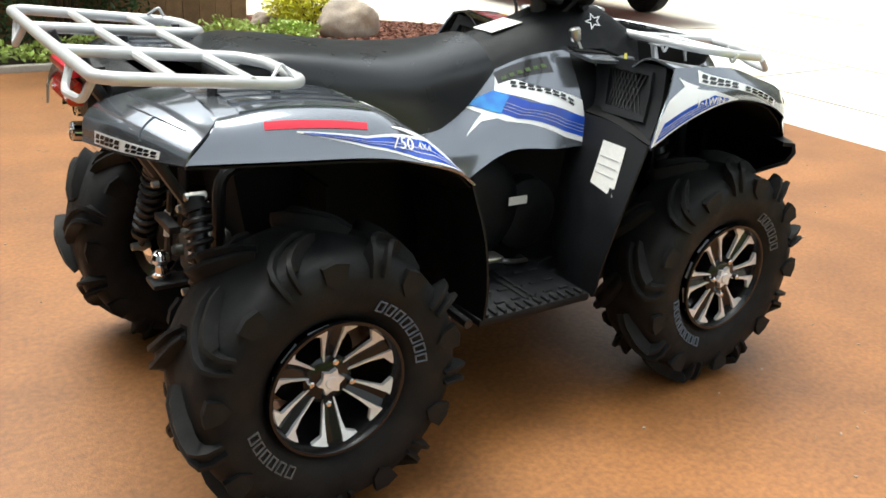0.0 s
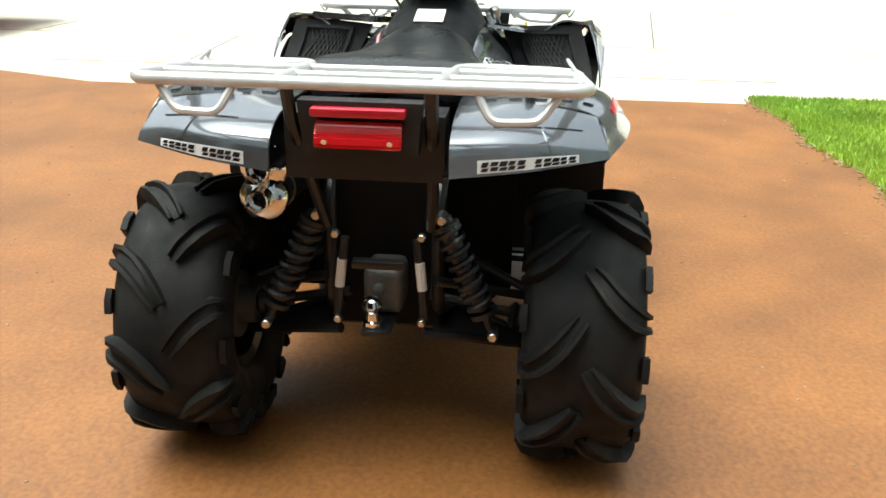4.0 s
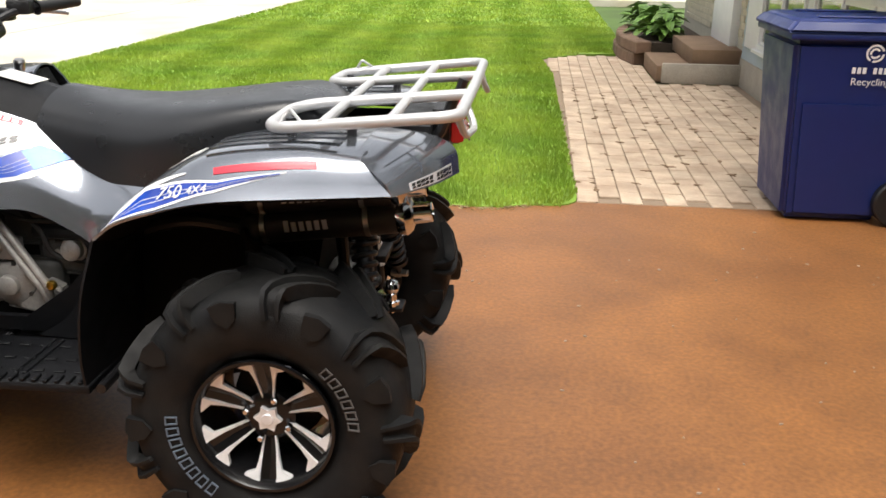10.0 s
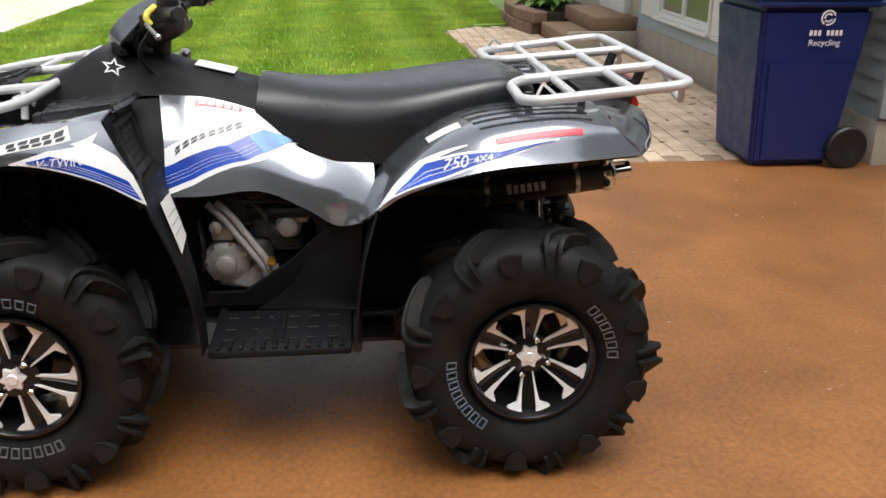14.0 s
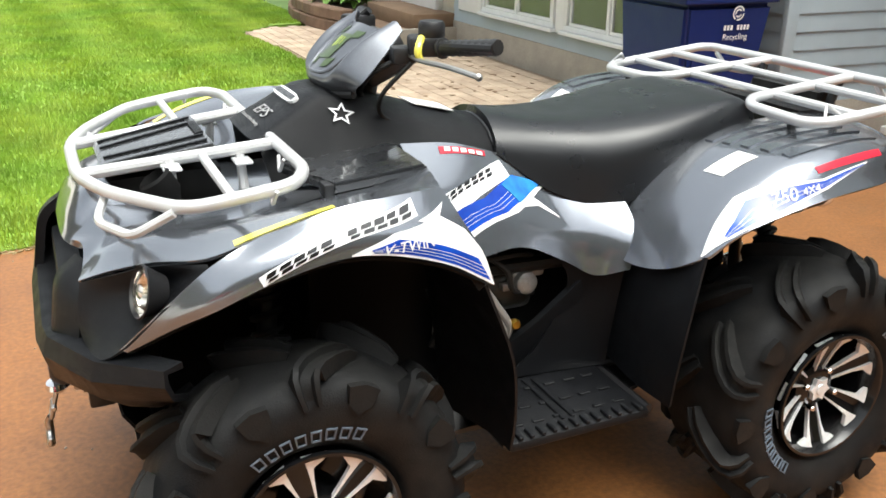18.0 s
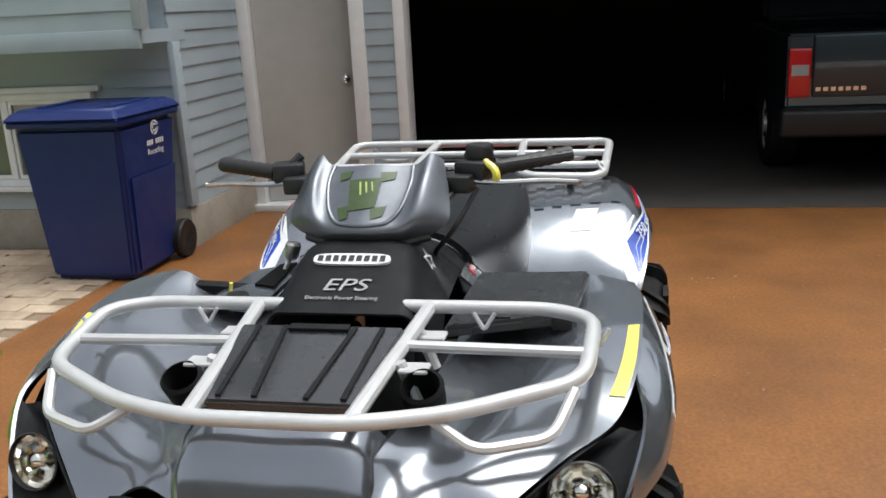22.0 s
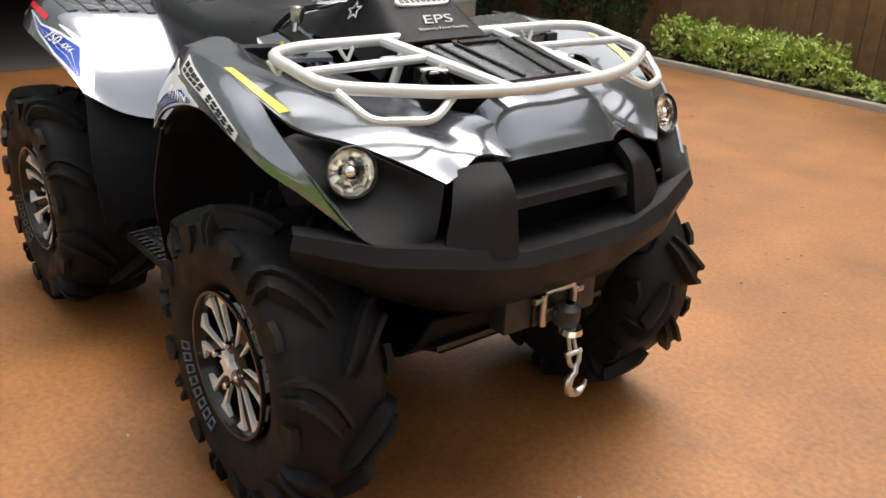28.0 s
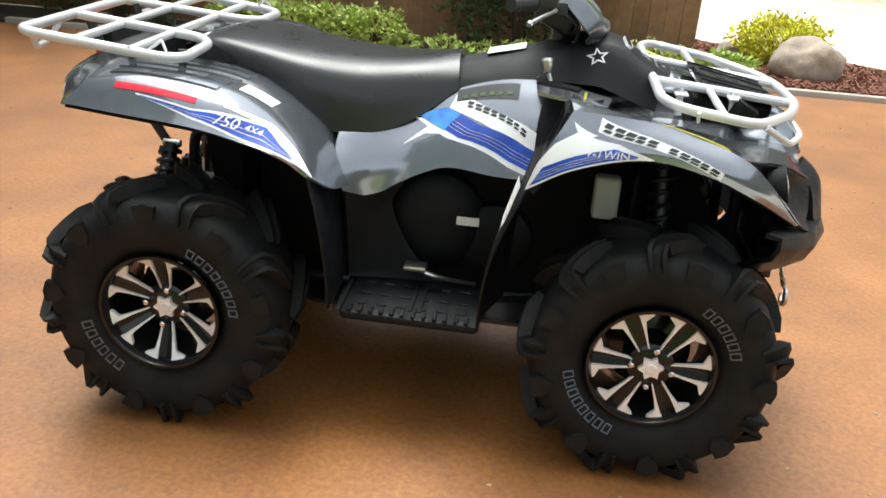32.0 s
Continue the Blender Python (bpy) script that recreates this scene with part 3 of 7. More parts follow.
def leafy(name, centres, radius, n, size, mat, seed, flat=0.7, droop=0.5, arch=True):
    """A mound of many curved leaves round each centre."""
    r = np.random.default_rng(seed)
    V, Fc = [], []
    for c in centres:
        for _ in range(n):
            a = r.uniform(0, 2 * np.pi)
            el = r.uniform(0.05, 1.0) ** 0.7
            d = Vector((math.cos(a) * (1 - el * 0.6), math.sin(a) * (1 - el * 0.6), el * flat)).normalized()
            R = radius * r.uniform(0.35, 1.0)
            p = Vector(c) + Vector((d.x * R, d.y * R, d.z * R))
            out = Vector((math.cos(a), math.sin(a), r.uniform(-droop, droop * 0.8))).normalized()
            sd = Vector((-math.sin(a), math.cos(a), r.uniform(-0.3, 0.3))).normalized()
            up = out.cross(sd)
            s = size * r.uniform(0.6, 1.25)
            q = [p - out * s * 0.5, p - out * s * 0.12 + sd * s * 0.3 + up * s * 0.06, p + out * s * 0.22 + sd * s * 0.22, p + out * s * 0.55 - Vector((0, 0, s * 0.18)), p + out * s * 0.22 - sd * s * 0.22, p - out * s * 0.12 - sd * s * 0.3 + up * s * 0.06, p + up * s * -0.05]
            k = len(V)
            V += [tuple(v) for v in q]
            Fc += [(k, k + 1, k + 6), (k + 1, k + 2, k + 6), (k + 2, k + 3, k + 6), (k + 3, k + 4, k + 6), (k + 4, k + 5, k + 6), (k + 5, k, k + 6)]
    return raw(name, V, Fc, mat)


def plant(name, label, cat, leaves, stems, grp=""):
    th = thing(name, label, cat, grp, stems[0])
    b = bmesh.new()
    for i, s in enumerate(stems):
        for k in range(4):
            a = k * 1.6 + i
            tube(b, [Vector(s), Vector(s) + Vector((math.cos(a) * 0.05, math.sin(a) * 0.05, 0.12))], [0.008, 0.005], 5)
    part("stems", b, M["bark"], th)
    lv = new("foliage", leaves)
    lv.parent = th
    lv.matrix_parent_inverse = th.matrix_world.inverted()
    return th


for i in range(7):
    y = -8.9 - i * 0.36
    c = (-2.75 + 0.12 * math.sin(i * 2.1), y, 0.25)
    plant("hosta", "large green hosta in the planter", "plant", leafy("foliage", [c], 0.32, 80, 0.20, M["leaf"], 20 + i, 1.5), [c], "hostas in the planter")


# ---- quad bike: materials ----
M["grey"] = material("metallic_grey_plastic", (0.228, 0.245, 0.275), 0.19, metal=0.78, coat=0.8, vary=0.12, scale=6, fine=0.05, fine_scale=400, rough_vary=0.03)
M["grey_worn"] = material("worn_grey_plastic", (0.15, 0.16, 0.18), 0.36, metal=0.7, coat=0.3, vary=0.25, scale=14, fine=0.1, fine_scale=300, rough_vary=0.08)
M["seat"] = material("black_vinyl", (0.013, 0.014, 0.016), 0.30, vary=0.2, scale=8, bump=0.06, bump_scale=600, rough_vary=0.03)
M["rack"] = material("silver_powder_coat", (0.60, 0.60, 0.60), 0.33, metal=0.3, vary=0.15, scale=12, bump=0.1, bump_scale=400)
M["matt"] = material("textured_black_plastic", (0.0058, 0.0063, 0.0076), 0.42, spec=0.22, vary=0.2, scale=10, bump=0.5, bump_scale=700, rough_vary=0.08)
M["lid"] = material("smooth_black_plastic", (0.017, 0.018, 0.020), 0.27, spec=0.7, coat=0.7, vary=0.2, scale=10, bump=0.2, bump_scale=600, rough_vary=0.05)
M["liner"] = material("black_liner", (0.005, 0.005, 0.005), 0.7, spec=0.15, vary=0.3, scale=10)
M["frame"] = material("black_frame_steel", (0.010, 0.010, 0.011), 0.4, vary=0.3, scale=20)
M["blue"] = material("blue_decal", (0.010, 0.075, 0.50), 0.25, coat=0.5, vary=0.2, scale=14, second=(0.008, 0.04, 0.32))
M["cyan"] = material("light_blue_decal", (0.03, 0.26, 0.60), 0.25, coat=0.5, second=(0.02, 0.13, 0.5), scale=20)
M["decal_white"] = material("white_decal", (0.78, 0.79, 0.80), 0.25, coat=0.5, vary=0.05, scale=10)
M["decal_black"] = material("black_decal", (0.012, 0.012, 0.013), 0.25, coat=0.5)
M["decal_red"] = material("red_decal", (0.62, 0.015, 0.04), 0.3, coat=0.4)
M["decal_yellow"] = material("yellow_decal", (0.82, 0.74, 0.10), 0.3, coat=0.9)
M["decal_green"] = material("green_decal", (0.05, 0.085, 0.025), 0.35, vary=0.5, scale=60)
M["paper"] = material("warning_label", (0.75, 0.74, 0.71), 0.45, vary=0.15, scale=40)
M["print"] = material("grey_print", (0.35, 0.35, 0.35), 0.5)
M["cast"] = material("cast_aluminium", (0.40, 0.385, 0.36), 0.42, metal=0.4, vary=0.3, scale=18, fine=0.2, fine_scale=120, bump=0.4)
M["cast_dark"] = material("dark_cast_alloy", (0.10, 0.10, 0.095), 0.5, metal=0.3, vary=0.3, scale=20, bump=0.4)
M["brass"] = material("brass_cap", (0.55, 0.36, 0.06), 0.3, metal=1.0)
M["steel"] = material("zinc_steel", (0.55, 0.54, 0.52), 0.3, metal=1.0, vary=0.25, scale=30)
M["rim_black"] = material("gloss_black_rim", (0.005, 0.005, 0.0055), 0.25, spec=0.3, coat=0.25)
M["letter"] = material("raised_tyre_letters", (0.11, 0.11, 0.11), 0.6, vary=0.3, scale=40)
M["letter_blue"] = material("pale_blue_tyre_letters", (0.11, 0.14, 0.18), 0.6, vary=0.3, scale=40)
M["reflector"] = material("headlight_reflector", (0.90, 0.88, 0.82), 0.10, metal=1.0)
M["rubber_wet"] = material("rubber_boot", (0.015, 0.015, 0.015), 0.5)

atv = thing("quad_bike", "metallic grey sport utility quad bike with blue and white graphics", "quad bike")


class Surf:
    """A smooth panel through a control net; at() gives places on it, off its face by a small lift."""

    def __init__(self, rows, side=1, n=8, out=1):
        self.rows = [[(x, y * side, z) for x, y, z in r] for r in rows]
        self.G = grid_fine(self.rows, n, n)
        self.out = out * side

    def at(self, u, v, lift=0.0):
        m, n = len(self.G) - 1, len(self.G[0]) - 1
        a, b = min(max(u, 0), 1) * m, min(max(v, 0), 1) * n
        i, j = min(int(a), m - 1), min(int(b), n - 1)
        s, t = a - i, b - j
        p00, p10, p01, p11 = self.G[i][j], self.G[i + 1][j], self.G[i][j + 1], self.G[i + 1][j + 1]
        p = p00 * (1 - s) * (1 - t) + p10 * s * (1 - t) + p01 * (1 - s) * t + p11 * s * t
        nn = ((p10 - p00) * (1 - t) + (p11 - p01) * t).cross((p01 - p00) * (1 - s) + (p11 - p10) * s).normalized()
        return p + nn * lift * self.out

    def quad(self, bm, uv, lift=0.0015, thick=0.001, nu=6, nv=3):
        """A thin sticker over the four-cornered area uv of the panel."""
        a, b, c, d = [Vector(q) for q in uv]
        top, bot = [], []
        for i in range(nu + 1):
            s = i / nu
            l, r = a.lerp(b, s), d.lerp(c, s)
            q = [l.lerp(r, j / nv) for j in range(nv + 1)]
            top.append([bm.verts.new(self.at(w.x, w.y, lift)) for w in q])
            bot.append([bm.verts.new(self.at(w.x, w.y, lift - thick)) for w in q])
        for i in range(nu):
            for j in range(nv):
                bm.faces.new((top[i][j], top[i + 1][j], top[i + 1][j + 1], top[i][j + 1]))
                bm.faces.new((bot[i][j], bot[i][j + 1], bot[i + 1][j + 1], bot[i + 1][j]))
        rim = [(i, 0) for i in range(nu + 1)] + [(nu, j) for j in range(1, nv + 1)] + [(i, nv) for i in range(nu - 1, -1, -1)] + [(0, j) for j in range(nv - 1, 0, -1)]
        for k in range(len(rim)):
            p, q = rim[k], rim[(k + 1) % len(rim)]
            bm.faces.new((top[p[0]][p[1]], bot[p[0]][p[1]], bot[q[0]][q[1]], top[q[0]][q[1]]))
        return bm

    def ribbon(self, bm, top, bottom, lift=0.0015, thick=0.001, n=4):
        """A thin sticker between two lines of places on the panel."""
        k = len(top) - 1
        for i in range(k):
            self.quad(bm, [top[i], top[i + 1], bottom[i + 1], bottom[i]], lift, thick, n, 3)
        return bm

    def panel(self, thick=0.006):
        return sheet(bmesh.new(), self.rows, 6, 6, thick, flip=self.out < 0)


def mixq(uv, s0, s1, t0, t1):
    """A smaller four-sided area inside uv, by shares along and across."""
    a, b, c, d = [Vector(q) for q in uv]
    f = lambda s, t: a.lerp(b, s).lerp(d.lerp(c, s), t)
    return [f(s0, t0), f(s1, t0), f(s1, t1), f(s0, t1)]


def bars(surf, uv, n, gaps, mat, parent, name="lettering", lift=0.0025, h=(0.18, 0.82), fill=0.74, lead=0.03):
    """Letter-sized plain slanted blocks in a row; gaps lists the places left empty."""
    bm = bmesh.new()
    slant = (1 - 2 * lead) / n * 0.22
    mid = [Vector(q) for q in mixq(uv, 0, 1, 0.5, 0.5)[:2]]
    run = [surf.at(*mid[0].lerp(mid[1], k / 40)) for k in range(41)]
    far = np.cumsum([0.0] + [(q - p).length for p, q in zip(run[:-1], run[1:])])
    share = lambda s: float(np.interp(s * far[-1], far, np.linspace(0, 1, 41)))
    for k in range(n):
        if k in gaps:
            continue
        s0 = lead + (1 - 2 * lead) * k / n
        s1 = s0 + (1 - 2 * lead) / n * (fill if k % 3 else fill * 0.86)
        cut = h[0] + (h[1] - h[0]) * (0.44 if k % 2 else 0.54)
        for h0, h1 in ((h[0], cut), (cut + 0.09, h[1])):
            a = mixq(uv, share(s0 + slant), share(s1 + slant), h0, h1)
            b = mixq(uv, share(s0), share(s1), h0, h1)
            surf.quad(bm, [a[0], a[1], b[2], b[3]], lift, nu=1, nv=1)
    return tagged(part(name, bm, mat, parent), "", "", "", "stuff")


def lettering(text, size, m, mat, parent, name="lettering", shear=0.0, depth=0.0006, width=1.0):
    c = bpy.data.curves.new(name, "FONT")
    c.body, c.size, c.extrude, c.shear, c.align_x, c.align_y = text, size, depth, shear, "CENTER", "CENTER"
    tmp = bpy.data.objects.new(name, c)
    scene.collection.objects.link(tmp)
    me = bpy.data.meshes.new_from_object(tmp.evaluated_get(bpy.context.evaluated_depsgraph_get()))
    bpy.data.objects.remove(tmp)
    me.transform(m @ Matrix.Diagonal((width, 1, 1, 1)))
    me.materials.clear()
    me.materials.append(mat)
    ob = new(name, me)
    if parent is not None:
        ob.parent = parent
        ob.matrix_parent_inverse = parent.matrix_world.inverted() if parent.type == "EMPTY" else Matrix()
    return ob


def lettering_on(surf, text, size, uv, toward, mat, parent, shear=0.2):
    """Writing that follows a panel: centred at uv, running towards another place on it."""
    ob = lettering(text, size, Matrix(), mat, parent, shear=shear)
    u, v = uv
    e = 0.004
    pu = (surf.at(u + e, v) - surf.at(u - e, v)) / (2 * e)
    pv = (surf.at(u, v + e) - surf.at(u, v - e)) / (2 * e)
    r = (surf.at(*toward) - surf.at(u, v)).normalized()
    n = pu.cross(pv).normalized() * surf.out
    w = n.cross(r)
    a, b, c = pu.dot(pu), pu.dot(pv), pv.dot(pv)
    solve = lambda d: ((c * d.dot(pu) - b * d.dot(pv)) / (a * c - b * b), (a * d.dot(pv) - b * d.dot(pu)) / (a * c - b * b))
    ru, wu = solve(r), solve(w)
    for q in ob.data.vertices:
        x, y, z = q.co
        q.co = surf.at(u + ru[0] * x + wu[0] * y, v + ru[1] * x + wu[1] * y, 0.0042 + z)
    return ob


def facing(p, right, up):
    """A pose at p for flat writing with its reading direction and its up."""
    r = Vector(right).normalized()
    n = r.cross(Vector(up)).normalized()
    u = n.cross(r)
    m = Matrix((r, u, n)).transposed().to_4x4()
    m.translation = p
    return m


# ---- wheels ----
HUB_Z, TYRE_R = 0.343, 0.347


def tyre_profile(w):
    h = w / 2
    half = [(0.163, h - 0.045), (0.172, h - 0.030), (0.19, h - 0.016), (0.225, h - 0.004), (0.262, h - 0.002), (0.292, h - 0.010), (0.309, h - 0.030), (0.316, h - 0.07), (0.318, 0.0)]
    return [(y, r) for r, y in half] + [(-y, r) for r, y in half[-2::-1]] + [(-h + 0.06, 0.150), (h - 0.06, 0.150)]


def tyre_mesh(w, seed):
    bm = bmesh.new()
    prof = tyre_profile(w)
    lathe(bm, prof, (0, 0, 0), (0, 1, 0), 56, closed=True)
    return bm


def lug_mesh(w, side):
    """One hooked paddle lug, from the middle of the tread over the shoulder on to the wall."""
    bm = bmesh.new()

    def place(ang, y, r):
        return Vector((math.cos(ang) * r, y, math.sin(ang) * r))

    h = w / 2
    a0 = 0.0
    line = [(-0.04, 0.333, 0.00), (0.05, 0.344, 0.16), (0.16, 0.347, 0.38), (0.245, 0.347, 0.60), (0.30, 0.343, 0.80), (0.32, 0.331, 0.95), (0.32, 0.308, 1.035), (0.30, 0.272, 1.05)]
    pts = [(a0 + da, side * (0.008 + (h - 0.008) * f), r) for da, r, f in line]
    prof2 = [(-1.0, -1.2), (-0.88, 0.0), (-0.50, 0.0), (-0.36, -0.45), (0.36, -0.45), (0.50, 0.0), (0.88, 0.0), (1.0, -1.2)]
    rings = []
    for i, (a, y, r) in enumerate(pts):
        p = place(a, y, r)
        q0, q1 = pts[max(i - 1, 0)], pts[min(i + 1, len(pts) - 1)]
        d = (place(*q1) - place(*q0)).normalized()
        t = min(max((abs(y) - h * 0.86) / (h * 0.19), 0.0), 1.0)
        nor = (Vector((math.cos(a), 0, math.sin(a))) * (1 - t) + Vector((0, side, 0)) * t).normalized()
        nor = (nor - d * nor.dot(d)).normalized()
        sd = d.cross(nor)
        half = 0.020 + 0.009 * math.sin(i / 7 * math.pi)
        rings.append([bm.verts.new(p + sd * half * u + nor * 0.028 * v) for u, v in prof2])
    for a, b in zip(rings[:-1], rings[1:]):
        for j in range(len(prof2) - 1):
            bm.faces.new((a[j], a[j + 1], b[j + 1], b[j]))
    bm.faces.new(rings[0])
    bm.faces.new(rings[-1])
    # wall bulge beside the lug
    am = 0.32 - math.pi / 9
    c0 = [place(am + da, side * (h - 0.012), r) for da, r in ((-0.10, 0.306), (0.0, 0.312), (0.10, 0.306), (0.085, 0.270), (0.0, 0.250), (-0.085, 0.270))]
    prism(bm, c0, Vector((0, side * 0.016, 0)))
    return mesh_of("tread_lug", bm, M["tyre"], 50)


def wheel_meshes(w, cap, seed):
    """Meshes of one wheel round its centre; the outer face looks to -y."""
    h = w / 2
    out = {}
    out["lug_out"], out["lug_in"] = lug_mesh(w, -1), lug_mesh(w, 1)
    out["tyre"] = mesh_of("tyre", tyre_mesh(w, seed), M["tyre"], 50)
    lip = -(h - 0.018)
    bm = bmesh.new()
    lathe(bm, [(lip, 0.166), (lip - 0.008, 0.164), (lip - 0.008, 0.157), (lip + 0.004, 0.150), (lip + 0.05, 0.142), (lip + 0.10, 0.132), (h - 0.05, 0.140), (h - 0.04, 0.166)], (0, 0, 0), (0, 1, 0), 48)
    out["rim"] = mesh_of("rim", bm, M["rim_black"], 40)
    bm = bmesh.new()
    lathe(bm, [(cap + 0.012, 0.001), (cap + 0.012, 0.046), (cap + 0.020, 0.060), (cap + 0.10, 0.066), (cap + 0.11, 0.11), (cap + 0.16, 0.115)], (0, 0, 0), (0, 1, 0), 28)
    out["hub"] = mesh_of("hub", bm, M["rim_black"], 40)
    bm, sil = bmesh.new(), bmesh.new()
    cy, ry = cap + 0.016, lip + 0.006
    for k in range(1):
        def P(r, o, lift):
            t = (r - 0.04) / 0.115
            return Vector((o, cy + (ry - cy) * t ** 1.4 + lift, -r))
        # dark centre of the spoke
        for s in (1, -1):
            a = [P(0.042, 0.0, 0.006), P(0.042, 0.014 * s, 0.004), P(0.10, 0.020 * s, 0.003), P(0.150, 0.040 * s, 0.004), P(0.153, 0.0, 0.012), P(0.10, 0.0, 0.012)]
            prism(bm, a, (0, 0.018, 0))
            b = [P(0.046, 0.0105 * s, -0.001), P(0.046, 0.0135 * s, -0.001), P(0.10, 0.0235 * s, -0.001), P(0.126, 0.0305 * s, -0.001), P(0.134, 0.0540 * s, -0.001), P(0.142, 0.0640 * s, -0.001), P(0.157, 0.0170 * s, -0.001), P(0.140, 0.0200 * s, -0.001), P(0.10, 0.0170 * s, -0.001)]
            prism(sil, b, (0, 0.010, 0))
    out["spoke"] = mesh_of("spoke", bm, M["rim_black"], 20)
    out["spoke_face"] = mesh_of("spoke_face", sil, M["alloy"], 20)
    bm = bmesh.new()
    star = []
    for k in range(12):
        r = 0.033 if k % 2 == 0 else 0.022
        star.append(Vector((math.sin(k * math.pi / 6) * r, cap, math.cos(k * math.pi / 6) * r)))
    prism(bm, star, (0, 0.014, 0))
    disc(bm, (0, cap - 0.001, 0), (0, 1, 0), 0.015, 0.006, 14, bevel=0.002)
    out["centre_cap"] = mesh_of("centre_cap", bm, M["alloy"], 20)
    bm = bmesh.new()
    disc(bm, (0, 0, 0), (0, 1, 0), 0.0085, 0.022, 6, 0.007, 0.003)
    out["lug_nut"] = mesh_of("lug_nut", bm, M["chrome"], 30)
    # letter-sized outlines round the wall
    for nm, cnt, key in (("wall_lettering", 6, "letter"), ("wall_lettering_long", 8, "letter_blue")):
        bm = bmesh.new()
        start = 0.34 if cnt == 6 else 3.62
        for k in range(cnt):
            a = start - k * 0.135
            y = -(h - 0.0085)

            def W(da, r):
                yy = y - (0.006 if r > 0.205 else 0.0)
                return Vector((math.cos(a + da) * r, yy, math.sin(a + da) * r))
            d, e = 0.014, 0.0030
            for q in (((-0.048, 0.194), (-0.048, 0.221), (-0.048 + d, 0.221), (-0.048 + d, 0.194)), ((0.048 - d, 0.194), (0.048 - d, 0.221), (0.048, 0.221), (0.048, 0.194)),
                      ((-0.048, 0.221 - e), (-0.048, 0.221), (0.048, 0.221), (0.048, 0.221 - e)), ((-0.048, 0.194), (-0.048, 0.194 + e), (0.048, 0.194 + e), (0.048, 0.194))):
                prism(bm, [W(*w) for w in q], (0, 0.004, 0))
        out[nm] = mesh_of(nm, bm, M[key], 20)
    return out


def wheel(meshes, x, yc, right, roll, cap, phase):
    """One wheel under the bike: hub as the part, the rest as its sub-parts."""
    m = pose(x, yc, HUB_Z, 0, 0, 0 if right else 180) @ pose(0, 0, 0, 0, roll, 0)
    hub = piece("wheel", meshes["hub"], atv, m, "black alloy wheel with a mud tyre")

    def sub(name, me, mm=Matrix(), label=""):
        ob = new(name, me)
        ob.parent = hub
        ob.matrix_basis = mm
        return tagged(ob, label)
    sub("tyre", meshes["tyre"], Matrix(), "deep-lugged black mud tyre")
    for k in range(9):
        sub("tread_lug", meshes["lug_out"], pose(0, 0, 0, 0, k * 40, 0))
        sub("tread_lug", meshes["lug_in"], pose(0, 0, 0, 0, k * 40 + 20, 0))
    sub("rim", meshes["rim"])
    for k in range(6):
        sub("spoke", meshes["spoke"], pose(0, 0, 0, 0, k * 60 + phase, 0))
        sub("spoke_face", meshes["spoke_face"], pose(0, 0, 0, 0, k * 60 + phase, 0), "bright machined spoke edge")
    sub("centre_cap", meshes["centre_cap"], pose(0, 0, 0, 0, 0, 0), "star-shaped silver cap")
    for k in range(4):
        a = radians(k * 90 + 45)
        sub("lug_nut", meshes["lug_nut"], Matrix.Translation((math.sin(a) * 0.052, cap + 0.004, math.cos(a) * 0.052)))
    tagged(sub("wall_lettering", meshes["wall_lettering"], Matrix()), "raised grey lettering bars", "", "", "stuff")
    tagged(sub("wall_lettering", meshes["wall_lettering_long"], Matrix()), "pale blue-grey lettering bars", "", "", "stuff")


rear_w = wheel_meshes(0.285, -0.092, 1)
front_w = wheel_meshes(0.230, -0.102, 2)
wheel(rear_w, -0.6425, -0.486, True, -215, -0.092, 35)
wheel(rear_w, -0.6425, 0.486, False, -25, -0.092, 25)
wheel(front_w, 0.6425, -0.488, True, -38, -0.102, 11)
wheel(front_w, 0.6425, 0.488, False, 85, -0.102, 18)

# ---- body panels, both sides ----
HOOD = [
    [(1.010, 0.125, 0.822), (0.982, 0.195, 0.834), (0.988, 0.247, 0.806), (0.999, 0.286, 0.797)],
    [(0.975, 0.135, 0.868), (0.925, 0.200, 0.853), (0.935, 0.270, 0.850), (0.945, 0.338, 0.829)],
    [(0.920, 0.150, 0.888), (0.870, 0.220, 0.862), (0.870, 0.300, 0.874), (0.878, 0.400, 0.859)],
    [(0.840, 0.160, 0.885), (0.790, 0.240, 0.862), (0.785, 0.330, 0.885), (0.795, 0.468, 0.880)],
    [(0.740, 0.170, 0.885), (0.695, 0.260, 0.868), (0.690, 0.370, 0.912), (0.700, 0.500, 0.921)],
    [(0.610, 0.180, 0.890), (0.575, 0.270, 0.882), (0.570, 0.400, 0.938), (0.578, 0.511, 0.956)],
    [(0.470, 0.190, 0.900), (0.455, 0.300, 0.908), (0.445, 0.420, 0.960), (0.450, 0.512, 0.967)],
    [(0.375, 0.200, 0.915), (0.370, 0.320, 0.925), (0.365, 0.410, 0.978), (0.372, 0.500, 0.967)]]
